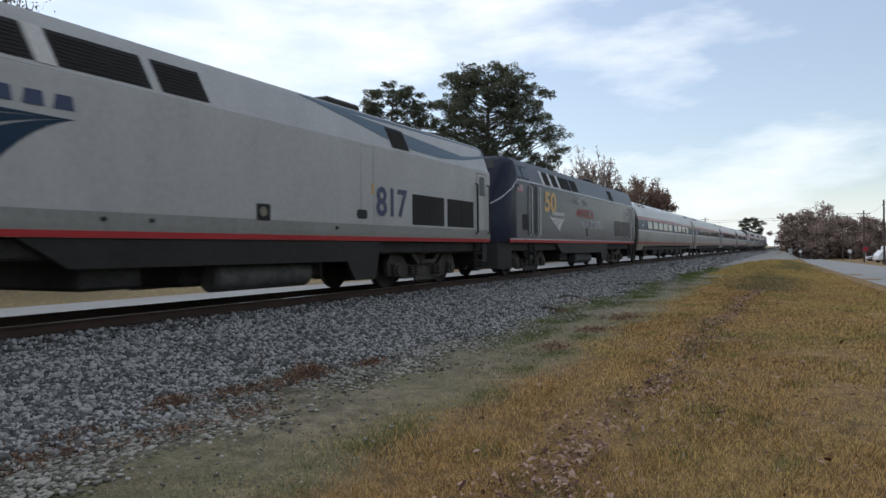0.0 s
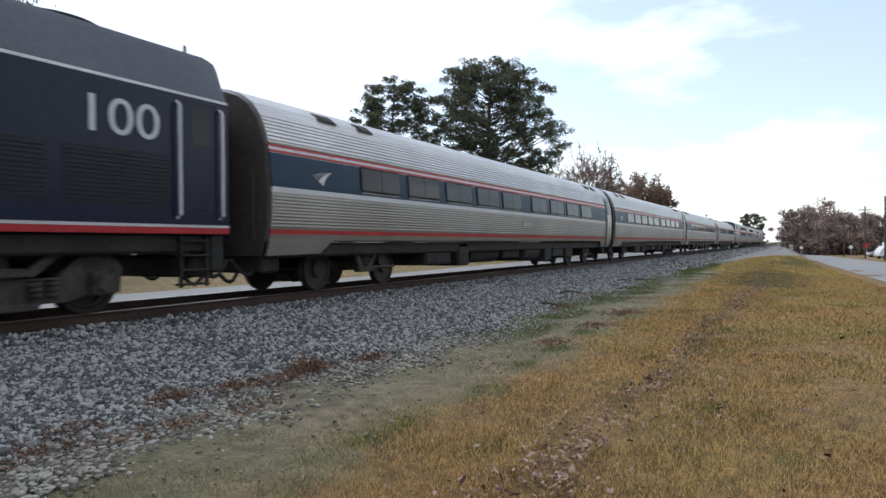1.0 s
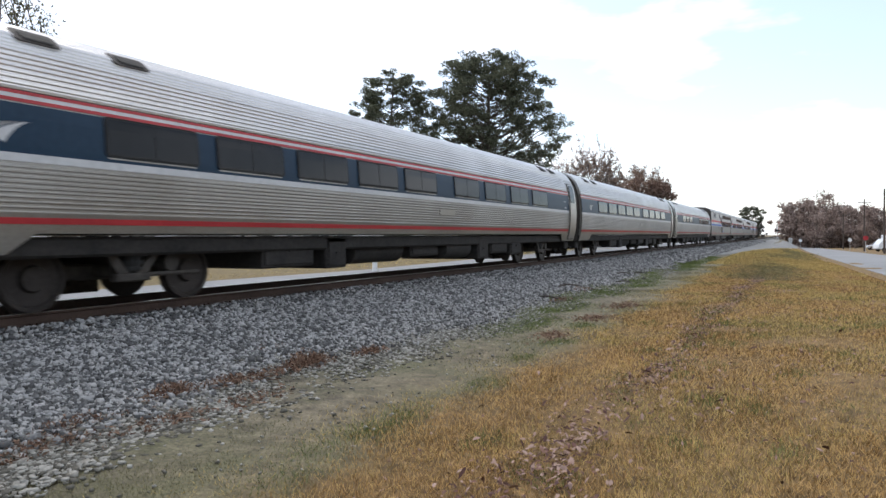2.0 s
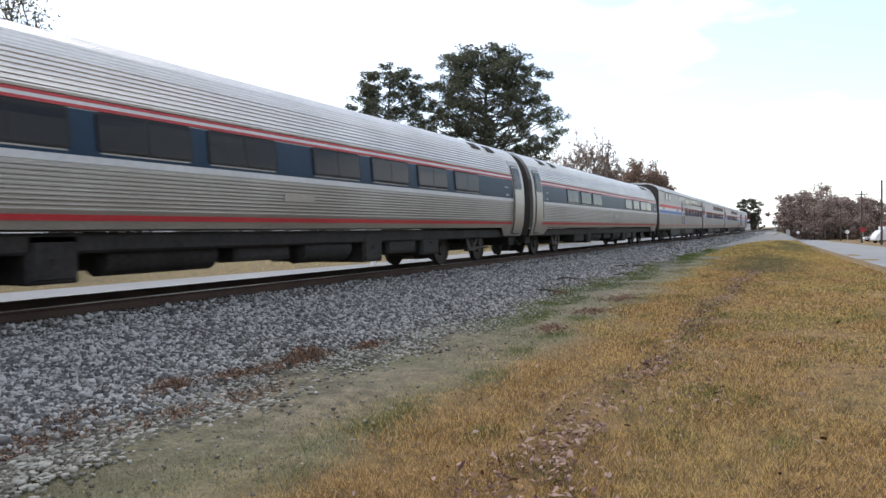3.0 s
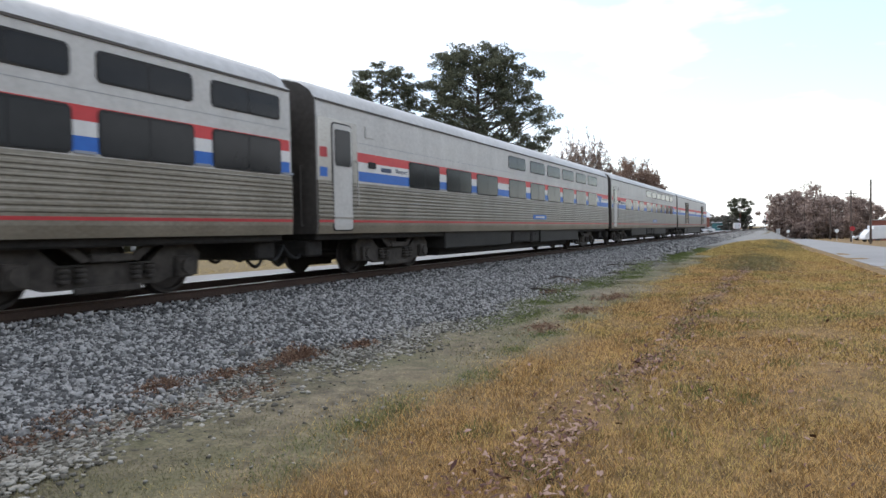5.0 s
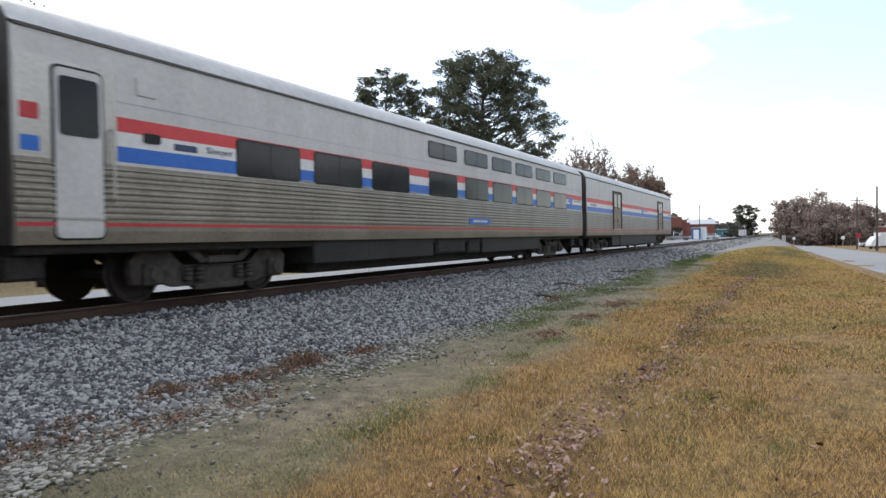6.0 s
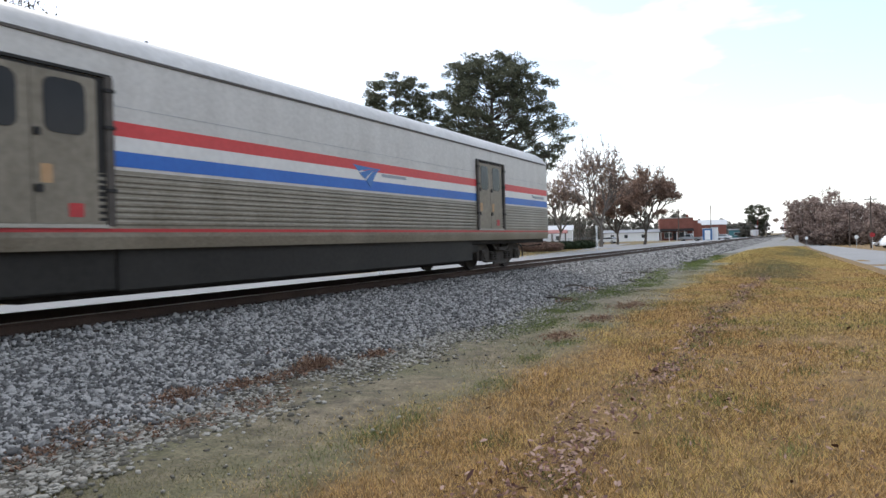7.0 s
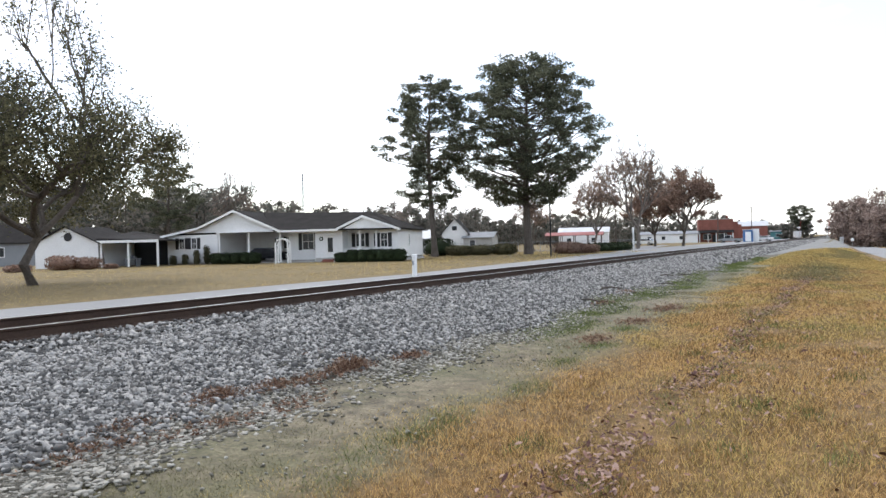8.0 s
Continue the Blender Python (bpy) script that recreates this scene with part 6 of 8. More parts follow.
def broadleaf(place, height, label, seed, wide, leaf=LEAF_BROWN, bark=BARK_PALE, leaves=26, size=0.10, trunk=0.2, levels=6, bare_top=0.0, radius=0.3, blob=0.55, low=0.0, keep=1.0, power=1.1, droop=0.0, taper=0.0):
    """A spreading tree grown by forking to a crown of the given half width; leaves sit round the twigs."""
    rng = random.Random(seed)
    z0 = float(ground_z(*place[:2]))
    t = thing("tree", label, "tree", (place[0], place[1], z0))
    lines, tips = [], []

    def fork(p, way, L, r, level):
        q = p + way * L
        mid = p.lerp(q, 0.5) + Vector((rng.gauss(0, 1), rng.gauss(0, 1), rng.gauss(0, 1))) * L * 0.07
        lines.append(([p, mid, q], r, level))
        if level >= levels - 2:
            tips.extend([mid, q])
        if level >= levels:
            return
        n = 4 if level == 0 else 3 if level < 3 else 2 + (rng.random() < 0.45)
        for k in range(n):
            turn = k * 6.283 / n + rng.uniform(-0.6, 0.6) + level
            side = Vector((math.cos(turn), math.sin(turn), rng.uniform(-0.35, 0.3)))
            lead = 1.0 if k else 1.35
            w = (way * lead + side * rng.uniform(0.55, 1.15) + Vector((0, 0, 0.10))).normalized()
            fork(p.lerp(q, rng.uniform(0.72, 1.0)) if level else q, w, L * rng.uniform(0.62, 0.88), r * (0.66 if k else 0.76), level + 1)

    fork(Vector((0, 0, -0.1)), Vector((rng.uniform(-0.08, 0.08), rng.uniform(-0.08, 0.08), 1)).normalized(), 1.0, 1.0, 0)
    top = max(p.z for p in tips)
    reach = sorted(math.hypot(p.x, p.y) for p in tips)[int(len(tips) * 0.97)]
    rise = lambda z: height * (trunk * z if z < 1 else trunk + (1 - trunk) * ((z - 1) / (top - 1)) ** power)
    slim = lambda p: wide / reach * (1 - taper * float(smoothstep(0.45, 0.9, rise(p.z) / height)))
    sq = lambda p: Vector((p.x * slim(p), p.y * slim(p), rise(p.z)))
    wood = Shape()
    for pts, r, level in lines:
        rr = max(0.012, radius * r)
        wood.tube([sq(p) for p in pts], [rr * (1.25 if level == 0 else 1.0), rr * 0.9, rr * 0.78], 8 if level < 2 else 5 if level < 4 else 3, caps=level < 2)
    part("trunk", wood, bark, t, "forking trunk and limbs", smooth=True)
    pts = [sq(p) for p in tips]
    pts = [p for p in pts if p.z > low and rng.random() < keep * (1 - bare_top * float(smoothstep(0.5, 0.8, p.z / height)))]
    if droop:
        pts += [p - Vector((0, 0, droop * rng.random())) for p in pts if p.z < 0.55 * height and math.hypot(p.x, p.y) > 0.35 * wide and p.z > low + droop]
    leaf_cloud("crown", pts, [blob * rng.uniform(0.5, 1.4) for _ in pts], leaves, size, leaf, t, seed, 0.8)
    return t


def crown_big(h):
    return float(np.interp(h, [0.22, 0.30, 0.38, 0.46, 0.58, 0.73, 0.84, 0.93, 1.0], [1.6, 4.6, 7.2, 8.6, 9.0, 8.0, 6.5, 4.5, 1.8]))


def crown_slim(h):
    return float(np.interp(h, [0.22, 0.28, 0.36, 0.44, 0.50, 0.57, 0.66, 0.72, 0.82, 0.93, 1.0], [0.5, 1.8, 3.8, 1.0, 2.2, 6.4, 5.2, 4.8, 3.8, 2.8, 1.2]))


pine((-34.1, 78.0), 23.9, "tall spreading dark green pine on a straight trunk", crown_big, 0.25, 3, 205, 0.64, 34, 0.0, 1.75, 0.05)
pine((-42.5, 69.0), 21.1, "slim dark green pine with gaps between limbs", crown_slim, 0.27, 8, 100, 0.55, 32, 0.0, 1.15, 0.05)
broadleaf((-35.3, 18.8), 16.0, "broad yard tree with dull green leaves and thin top", 5, 8.4, LEAF_GREEN, BARK, 24, 0.085, 0.17, 6, 0.42, 0.25, 0.95, 1.6, 1.0, 1.3, 2.6, 0.55)
broadleaf((-28.2, 107.0), 18.6, "half-bare autumn tree with rusty leaves", 17, 6.5, LEAF_RUST, BARK_PALE, 6, 0.13, 0.2, 6, 0.3, 0.26, 0.5)
broadleaf((-38.5, 118.0), 14.5, "half-bare autumn tree behind the hedge", 19, 5.5, LEAF_RUST, BARK_PALE, 6, 0.13, 0.2, 6, 0.3, 0.22, 0.5)
broadleaf((-25.6, 128.0), 14.8, "brown-leaved oak still holding its leaves", 23, 6.0, LEAF_BROWN, BARK, 15, 0.15, 0.18, 6, 0.0, 0.26, 0.6)
broadleaf((-31.5, 132.0), 13.0, "brown-leaved oak beside the drive", 29, 5.6, LEAF_BROWN, BARK, 11, 0.15, 0.18, 6, 0.1, 0.24, 0.6)
broadleaf((-62.0, 90.0), 8.0, "young bare tree behind the fence", 31, 2.5, LEAF_RUST, BARK_PALE, 1, 0.10, 0.25, 5, 0.5, 0.12, 0.4)
broadleaf((-41.0, 96.0), 8.5, "small yellowing tree beside the pines", 37, 3.0, LEAF_RUST, BARK_PALE, 5, 0.12, 0.25, 5, 0.0, 0.14, 0.5)


def polar(azimuth, distance):
    """A place by degrees to the left of the track's direction and metres from the origin."""
    return -math.sin(radians(azimuth)) * distance, math.cos(radians(azimuth)) * distance


def woods(name, rows, mat, seed, label, per=420, size=0.5):
    """A distant belt of trees: one mass of leaf clumps on trunks; rows of (azimuth0, azimuth1, distance, height0, height1, count)."""
    rng = random.Random(seed)
    cs, rs, sticks_ = [], [], Shape()
    for a0, a1, dist, h0, h1, n in rows:
        for k in range(n):
            u = (k + rng.random()) / n
            h = (h0 + (h1 - h0) * u) * rng.uniform(0.72, 1.06)
            x, y = polar(a0 + (a1 - a0) * u, dist * rng.uniform(0.95, 1.12))
            z = float(ground_z(x, y))
            wide = h * rng.uniform(0.16, 0.26)
            sticks_.tube([(x, y, z - 0.2), (x, y, z + h * 0.8)], [h * 0.015 + 0.06, 0.05], 5)
            for _ in range(16):
                v = rng.random()
                s = wide * (0.35 + 0.9 * math.sin(math.pi * min(1, 0.16 + v * 0.8)))
                cs.append((x + rng.gauss(0, s * 0.6), y + rng.gauss(0, s * 0.6), z + h * (0.06 + 0.90 * v)))
                rs.append(h * rng.uniform(0.07, 0.15))
    ob = leaf_cloud(name, cs, rs, per // 16, size, mat, None, seed, 0.8)
    tagged(ob, label, "woods", kind="stuff")
    tr = part("woods_trunks", sticks_, BARK, None)
    tagged(tr, "grey-brown trunks within the distant woods", "woods", kind="stuff")


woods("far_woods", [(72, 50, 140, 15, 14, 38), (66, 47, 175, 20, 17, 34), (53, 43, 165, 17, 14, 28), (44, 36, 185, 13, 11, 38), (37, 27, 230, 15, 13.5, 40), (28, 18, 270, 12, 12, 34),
                    (19, 8, 330, 14, 12, 34), (9, 2.6, 430, 12, 10, 24), (46, 27, 215, 6, 6, 80), (27, 2.2, 300, 8, 6, 110), (38, 14, 250, 11, 11, 46)], HAZY_LEAF, 51, "mixed dark pines and bare grey woods in the distance", 720, 0.42)
woods("far_woods", [(0.6, -1.2, 262, 13, 20.5, 12), (-1.2, -3, 265, 21, 15, 11), (0.2, -5.5, 285, 15, 15, 24), (-4, -16, 250, 13, 13, 22), (0.8, -12, 256, 6, 6, 44)], HAZY_RUST, 53, "brown autumn trees beyond the end of the road", 1500, 0.36)
woods("far_woods", [(110, 72, 130, 14, 16, 30), (-16, -60, 95, 14, 15, 30), (-60, -140, 70, 14, 15, 40), (-140, -230, 110, 15, 15, 36)], HAZY_LEAF, 57, "dark woods across the road behind the grass", 400, 0.7)
pine(polar(52.8, 118), 15.5, "dark pine standing above the woods behind the house", crown_slim, 0.30, 61, 40, 0.7, 26, needle=0.07)
pine(polar(3.0, 300), 12.5, "round-topped dark pine beside the distant lane", crown_slim, 0.25, 62, 40, 0.8, 26, needle=0.09)
broadleaf(polar(48.0, 125), 16.0, "bare pale tree above the woods behind the house", 63, 4.0, LEAF_RUST, BARK_PALE, 1, 0.12, 0.3, 6, 0.6, 0.2, 0.4)


def shrub(name, place, sx, sy, sz, mat, label, category, seed, group="", turn=0.0, n=900, size=0.06):
    """A clipped or rounded bush: a dark core and leaves on its skin."""
    z0 = float(ground_z(place[0], place[1]))
    t = thing(name, label, category, (place[0], place[1], z0), turn, group)
    r = np.random.default_rng(seed)
    d = r.normal(size=(n, 3))
    d /= np.linalg.norm(d, axis=1)[:, None]
    d = np.sign(d) * np.abs(d) ** 0.75
    p = d * np.array([sx, sy, sz * 0.5]) * r.uniform(0.82, 1.05, (n, 1)) + np.array([0, 0, sz * 0.5])
    leaf_cloud("foliage", p[p[:, 2] > 0.02], np.full((p[:, 2] > 0.02).sum(), size * 1.5), 3, size, mat, t, seed)
    core = []
    for k in range(7):
        u = k / 6
        w = math.sqrt(max(0.05, 1 - (2 * u - 0.9) ** 2)) * 0.88
        core.append([(sx * w * math.cos(a * math.pi / 5), sy * w * math.sin(a * math.pi / 5), sz * (0.02 + 0.9 * u)) for a in range(10)])
    part("core", Shape().loft(core), mat, t, smooth=True)
    return t

# ---- the white house across the track ----
HOUSE_AT, HOUSE_TURN = (-37.6, 54.4, -0.70), 16.86


def house_point(u, back, z=0.0):
    """A place by metres leftwards along the front, metres behind it, and height."""
    c, s = math.cos(radians(HOUSE_TURN)), math.sin(radians(HOUSE_TURN))
    return HOUSE_AT[0] - u * c - back * s, HOUSE_AT[1] - u * s + back * c, HOUSE_AT[2] + z


def lap_wall(h, u0, u1, back, z0, z1, thick=0.18, holes=()):
    """A wall of overlapping boards facing the front, with openings (u0, u1, z0, z1) left clear."""
    n = max(1, round((z1 - z0) / 0.16))
    for k in range(n):
        a, b = z0 + (z1 - z0) * k / n, z0 + (z1 - z0) * (k + 1) / n
        spans = [(u0, u1)]
        for h0, h1, g0, g1 in holes:
            if b > g0 + 0.01 and a < g1 - 0.01:
                spans = [q for p0, p1 in spans for q in ((p0, min(p1, h0)), (max(p0, h1), p1)) if q[1] - q[0] > 0.02]
        for p0, p1 in spans:
            part("siding_board", Shape().loft([[(-p, back - 0.03, a), (-p, back - 0.008, b), (-p, back + thick, b), (-p, back + thick, a)] for p in (p0, p1)]), SIDING, h)


def house_window(h, u0, u1, z0, z1, back, shutters=True, bars=2):
    w = part("window", Shape().box(-u1 - 0.07, -u0 + 0.07, back - 0.05, back + 0.05, z0 - 0.07, z0).box(-u1 - 0.07, -u0 + 0.07, back - 0.05, back + 0.05, z1, z1 + 0.07).box(-u1 - 0.07, -u1, back - 0.05, back + 0.05, z0, z1).box(-u0, -u0 + 0.07, back - 0.05, back + 0.05, z0, z1), TRIM, h, "white-framed sash window")
    part("pane", Shape().box(-u1, -u0, back + 0.0, back + 0.02, z0, z1), PANE, w)
    m = Shape().box(-u1, -u0, back - 0.02, back + 0.0, (z0 + z1) / 2 - 0.02, (z0 + z1) / 2 + 0.02)
    for k in range(1, bars):
        u = u0 + (u1 - u0) * k / bars
        m.box(-u - 0.015, -u + 0.015, back - 0.02, back + 0.0, z0, z1)
    part("muntin", m, TRIM, w)
    if shutters:
        for a, b in ((u0 - 0.48, u0 - 0.09), (u1 + 0.09, u1 + 0.48)):
            s = Shape().box(-b, -a, back - 0.06, back - 0.03, z0 - 0.05, z1 + 0.05)
            for k in range(9):
                z = z0 + (z1 - z0) * (k + 0.3) / 9
                s.box(-b + 0.05, -a - 0.05, back - 0.075, back - 0.055, z, z + (z1 - z0) / 22)
            part("shutter", s, SHUTTER, w, "black louvred shutter")


def build_house():
    h = thing("house", "white single-storey house with carport and dark shingle roof", "house", HOUSE_AT, HOUSE_TURN)
    part("foundation", Shape().box(-25.5, 0, 1.9, 9.6, -0.3, 0.25).box(-25.5, -19.65, 0.02, 2, -0.3, 0.25).box(-8.73, 0, 0.2, 2, -0.3, 0.42), CONCRETE, h)
    part("floor_slab", Shape().box(-19.6, -8.8, -0.1, 9, -0.2, 0.06), CONCRETE, h, "carport slab")
    # left room, carport, centre, right wing
    lap_wall(h, 19.65, 25.5, 0.0, 0.2, 3.1, holes=[(22.2, 22.75, 1.65, 2.75), (23.65, 24.2, 1.65, 2.75)])
    house_window(h, 22.2, 22.75, 1.65, 2.75, 0.0)
    house_window(h, 23.65, 24.2, 1.65, 2.75, 0.0)
    lap_wall(h, 12.4, 19.65, 5.6, 0.1, 3.3, holes=[(13.6, 14.5, 1.5, 2.7), (15.6, 16.1, 1.5, 2.6)])
    house_window(h, 13.6, 14.5, 1.5, 2.7, 5.6, True)
    house_window(h, 15.6, 16.1, 1.5, 2.6, 5.6, False)
    part("side_wall", Shape().box(-19.83, -19.65, 0, 9, 0, 3.3).box(-25.68, -25.5, 0, 9, 0, 3.0), SIDING, h)
    lap_wall(h, 8.73, 12.5, 2.0, 0.1, 3.2, holes=[(9.75, 10.95, 1.3, 2.95)])
    house_window(h, 9.75, 10.95, 1.3, 2.95, 2.0)
    part("side_wall", Shape().box(-8.91, -8.73, 0.5, 2.2, 0.1, 3.2).box(-12.6, -12.45, 2.0, 8.8, 0.1, 3.2), SIDING, h)
    lap_wall(h, 5.9, 8.73, 0.5, 0.4, 3.15, holes=[(6.85, 7.65, 0.45, 2.6)])
    d = part("door", Shape().box(-7.65, -6.85, 0.5, 0.56, 0.45, 2.6), TRIM, h, "white storm door")
    part("pane", Shape().box(-7.52, -6.98, 0.48, 0.5, 1.0, 2.45), PANE, d)
    wr = Shape()
    for k in range(14):
        a = 2 * math.pi * k / 14
        wr.box(-8.2 + 0.16 * math.cos(a) - 0.05, -8.2 + 0.16 * math.cos(a) + 0.05, 0.43, 0.48, 2.35 + 0.16 * math.sin(a) - 0.05, 2.35 + 0.16 * math.sin(a) + 0.05)
    part("wreath", wr, HEDGE, h, "small door wreath")
    lap_wall(h, 2.2, 5.9, 1.9, 0.4, 3.15, holes=[(4.1, 5.0, 1.5, 2.8), (2.45, 3.1, 1.5, 2.8)])
    house_window(h, 4.1, 5.0, 1.5, 2.8, 1.9)
    house_window(h, 2.45, 3.1, 1.5, 2.8, 1.9, False)
    lap_wall(h, 0.0, 2.2, 0.2, 0.4, 3.1, holes=[(1.1, 1.75, 1.45, 2.75)])
    house_window(h, 1.1, 1.75, 1.45, 2.75, 0.2)
    part("side_wall", Shape().box(-0.18, 0.0, 0.2, 9, 0.4, 3.1).box(-2.2, -2.05, 0.2, 2.0, 0.4, 3.1).box(-6.05, -5.9, 0.5, 2.0, 0.4, 3.1), SIDING, h)
    part("back_wall", Shape().box(-25.6, 0, 8.9, 9.1, 0, 3.2), SIDING, h)
    house_window(h, -0.35, -0.3, 1.5, 2.6, 3.0, False, 1)
    for u, z in ((5.81, 0.4), (3.9, 0.4), (2.2, 0.4), (12.55, 0.05), (16.1, 0.05), (19.5, 0.05)):
        p = Shape().box(-u - 0.08, -u + 0.08, 0.0, 0.16, z, 3.2).box(-u - 0.11, -u + 0.11, -0.03, 0.19, z, z + 0.12).box(-u - 0.11, -u + 0.11, -0.03, 0.19, 3.08, 3.2)
        part("porch_post", p, TRIM, h, "square white post")
    r = Shape()
    for u0, u1 in ((2.3, 3.82), (3.98, 5.73)):
        r.box(-u1, -u0, 0.05, 0.1, 1.25, 1.31).box(-u1, -u0, 0.05, 0.1, 0.55, 0.6)
        n = int((u1 - u0) / 0.13)
        for k in range(1, n):
            u = u0 + (u1 - u0) * k / n
            r.box(-u - 0.015, -u + 0.015, 0.06, 0.09, 0.6, 1.25)
    part("porch_rail", r, TRIM, h, "white baluster rail")
    st = Shape()
    for k in range(3):
        st.box(-7.9, -6.5, 0.25 - 0.3 * k, 0.5 - 0.3 * k, -0.1, 0.42 - 0.14 * k)
    part("steps", st, BRICK, h, "brick steps")
    part("hand_rail", Shape().tube([(-6.45, -0.5, 0.9), (-6.45, 0.2, 1.35)], 0.035, 6).tube([(-6.45, -0.5, 0.0), (-6.45, -0.5, 0.9)], 0.035, 6), TRIM, h)
    part("porch_floor", Shape().box(-6.0, -2.0, 0.0, 2.0, -0.1, 0.4), BRICK, h)
    # gables and roofs
    g = Shape()
    for k in range(11):
        z = 3.28 + 0.185 * k
        a, b = z, z + 0.185
        lo = 12.9 + (a - 3.28) * 2.22
        hi = min(25.3, 21.6 - (a - 3.75) * 2.45 if a > 3.7 else 25.3 - (a - 3.05) * 4.9)
        lo2 = 12.9 + (b - 3.28) * 2.22
        hi2 = min(25.3, 21.6 - (b - 3.75) * 2.45 if b > 3.7 else 25.3 - (b - 3.05) * 4.9)
        if hi2 - lo2 > 0.1:
            g.add([(-lo, -0.03, a), (-hi, -0.03, a), (-hi2, -0.008, b), (-lo2, -0.008, b), (-lo, 0.15, a), (-hi, 0.15, a), (-hi2, 0.15, b), (-lo2, 0.15, b)], [(0, 1, 2, 3), (7, 6, 5, 4), (0, 4, 5, 1), (1, 5, 6, 2), (2, 6, 7, 3), (3, 7, 4, 0)])
    part("gable_wall", g, SIDING, h, "white gable siding")
    part("small_gable_wall", Shape().loft([[(-0.1, y, 3.12), (-5.8, y, 3.12), (-3.35, y, 4.32)] for y in (-0.42, -0.3)]), SIDING, h)

    def roof_slab(name, pts, t=0.14, mat=SHINGLE):
        top = [Vector(p) for p in pts]
        s = Shape().loft([top, [p - Vector((0, 0, t)) for p in top]])
        return part(name, s, mat, h)

    rw = roof_slab("roof", [(-12.3, -0.45, 3.34), (-17.5, -0.45, 5.52), (-17.5, 9.4, 5.52), (-12.3, 9.4, 3.34)])
    roof_slab("roof", [(-17.5, -0.45, 5.52), (-21.6, -0.45, 3.86), (-21.6, 9.4, 3.86), (-17.5, 9.4, 5.52)])
    roof_slab("roof", [(-21.6, -0.45, 3.86), (-26.1, -0.45, 3.04), (-26.1, 9.4, 3.04), (-21.6, 9.4, 3.86)])
    roof_slab("roof", [(0.5, -0.5, 3.22), (-13.0, -0.5, 3.30), (-16.8, 4.6, 5.42), (-4.0, 4.6, 5.10)])
    roof_slab("roof", [(-4.0, 4.6, 5.10), (-16.8, 4.6, 5.42), (-13.0, 9.6, 3.2), (0.5, 9.6, 3.2)])
    roof_slab("roof", [(0.5, -0.5, 3.22), (-4.0, 4.6, 5.10), (0.5, 9.6, 3.2)])
    roof_slab("roof", [(0.45, -0.55, 3.16), (-3.4, -0.55, 4.52), (-3.4, 3.4, 4.62), (0.45, 1.5, 3.3)])
    roof_slab("roof", [(-3.4, -0.55, 4.52), (-6.1, -0.55, 3.36), (-6.1, 1.0, 3.5), (-3.4, 3.4, 4.62)])
    for a, b in (((-12.25, 3.24), (-17.5, 5.46)), ((-17.5, 5.46), (-21.6, 3.8)), ((-21.6, 3.8), (-26.15, 2.98)), ((0.5, 3.10), (-3.4, 4.46)), ((-3.4, 4.46), (-6.1, 3.30))):
        f = Shape().loft([[(p[0], y, p[1] - 0.16), (p[0], y, p[1] + 0.08), (p[0], y + 0.06, p[1] + 0.08), (p[0], y + 0.06, p[1] - 0.16)] for p, y in ((a, -0.60), (b, -0.60))])
        part("fascia", f, TRIM, h, "white fascia board")
    part("fascia", Shape().box(-12.5, -6.0, -0.62, -0.5, 3.10, 3.30), TRIM, h, "white eave board")
    part("ceiling_soffit", Shape().box(-19.6, -12.4, -0.3, 5.6, 3.22, 3.28).box(-12.4, -0.2, -0.4, 2.1, 3.14, 3.2), TRIM, h)
    part("flower_bed", Shape().box(-25.4, -20.2, -0.9, -0.05, -0.1, 0.05), BARK, h)
    return h


build_house()
for k, u in enumerate((14.2, 15.2, 16.2, 17.3, 18.4)):
    x, y, z = house_point(u + 0.4, -1.6)
    shrub("hedge_bush", (x, y), 0.72, 0.6, 1.15, HEDGE, "dark rounded evergreen bush before the carport", "bush", 70 + k, "clipped bushes before the house")
for k, u in enumerate((0.2, 1.1, 2.0, 2.9, 3.9, 4.9, 6.0)):
    x, y, z = house_point(u - 0.9, -1.8)
    shrub("hedge_bush", (x, y), 0.7, 0.65, 1.2 if u < 5.5 else 0.95, HEDGE, "dark rounded evergreen bush before the porch", "bush", 80 + k, "clipped bushes before the house")
for k, (u, hgt) in enumerate(((20.6, 2.0), (21.8, 1.5), (23.2, 1.1), (24.6, 1.0))):
    x, y, z = house_point(u, -0.6)
    shrub("shrub", (x, y), 0.32, 0.3, hgt, LEAF_GREEN, "thin dark shrub in the flower bed", "shrub", 90 + k, "shrubs in the flower bed", n=300)


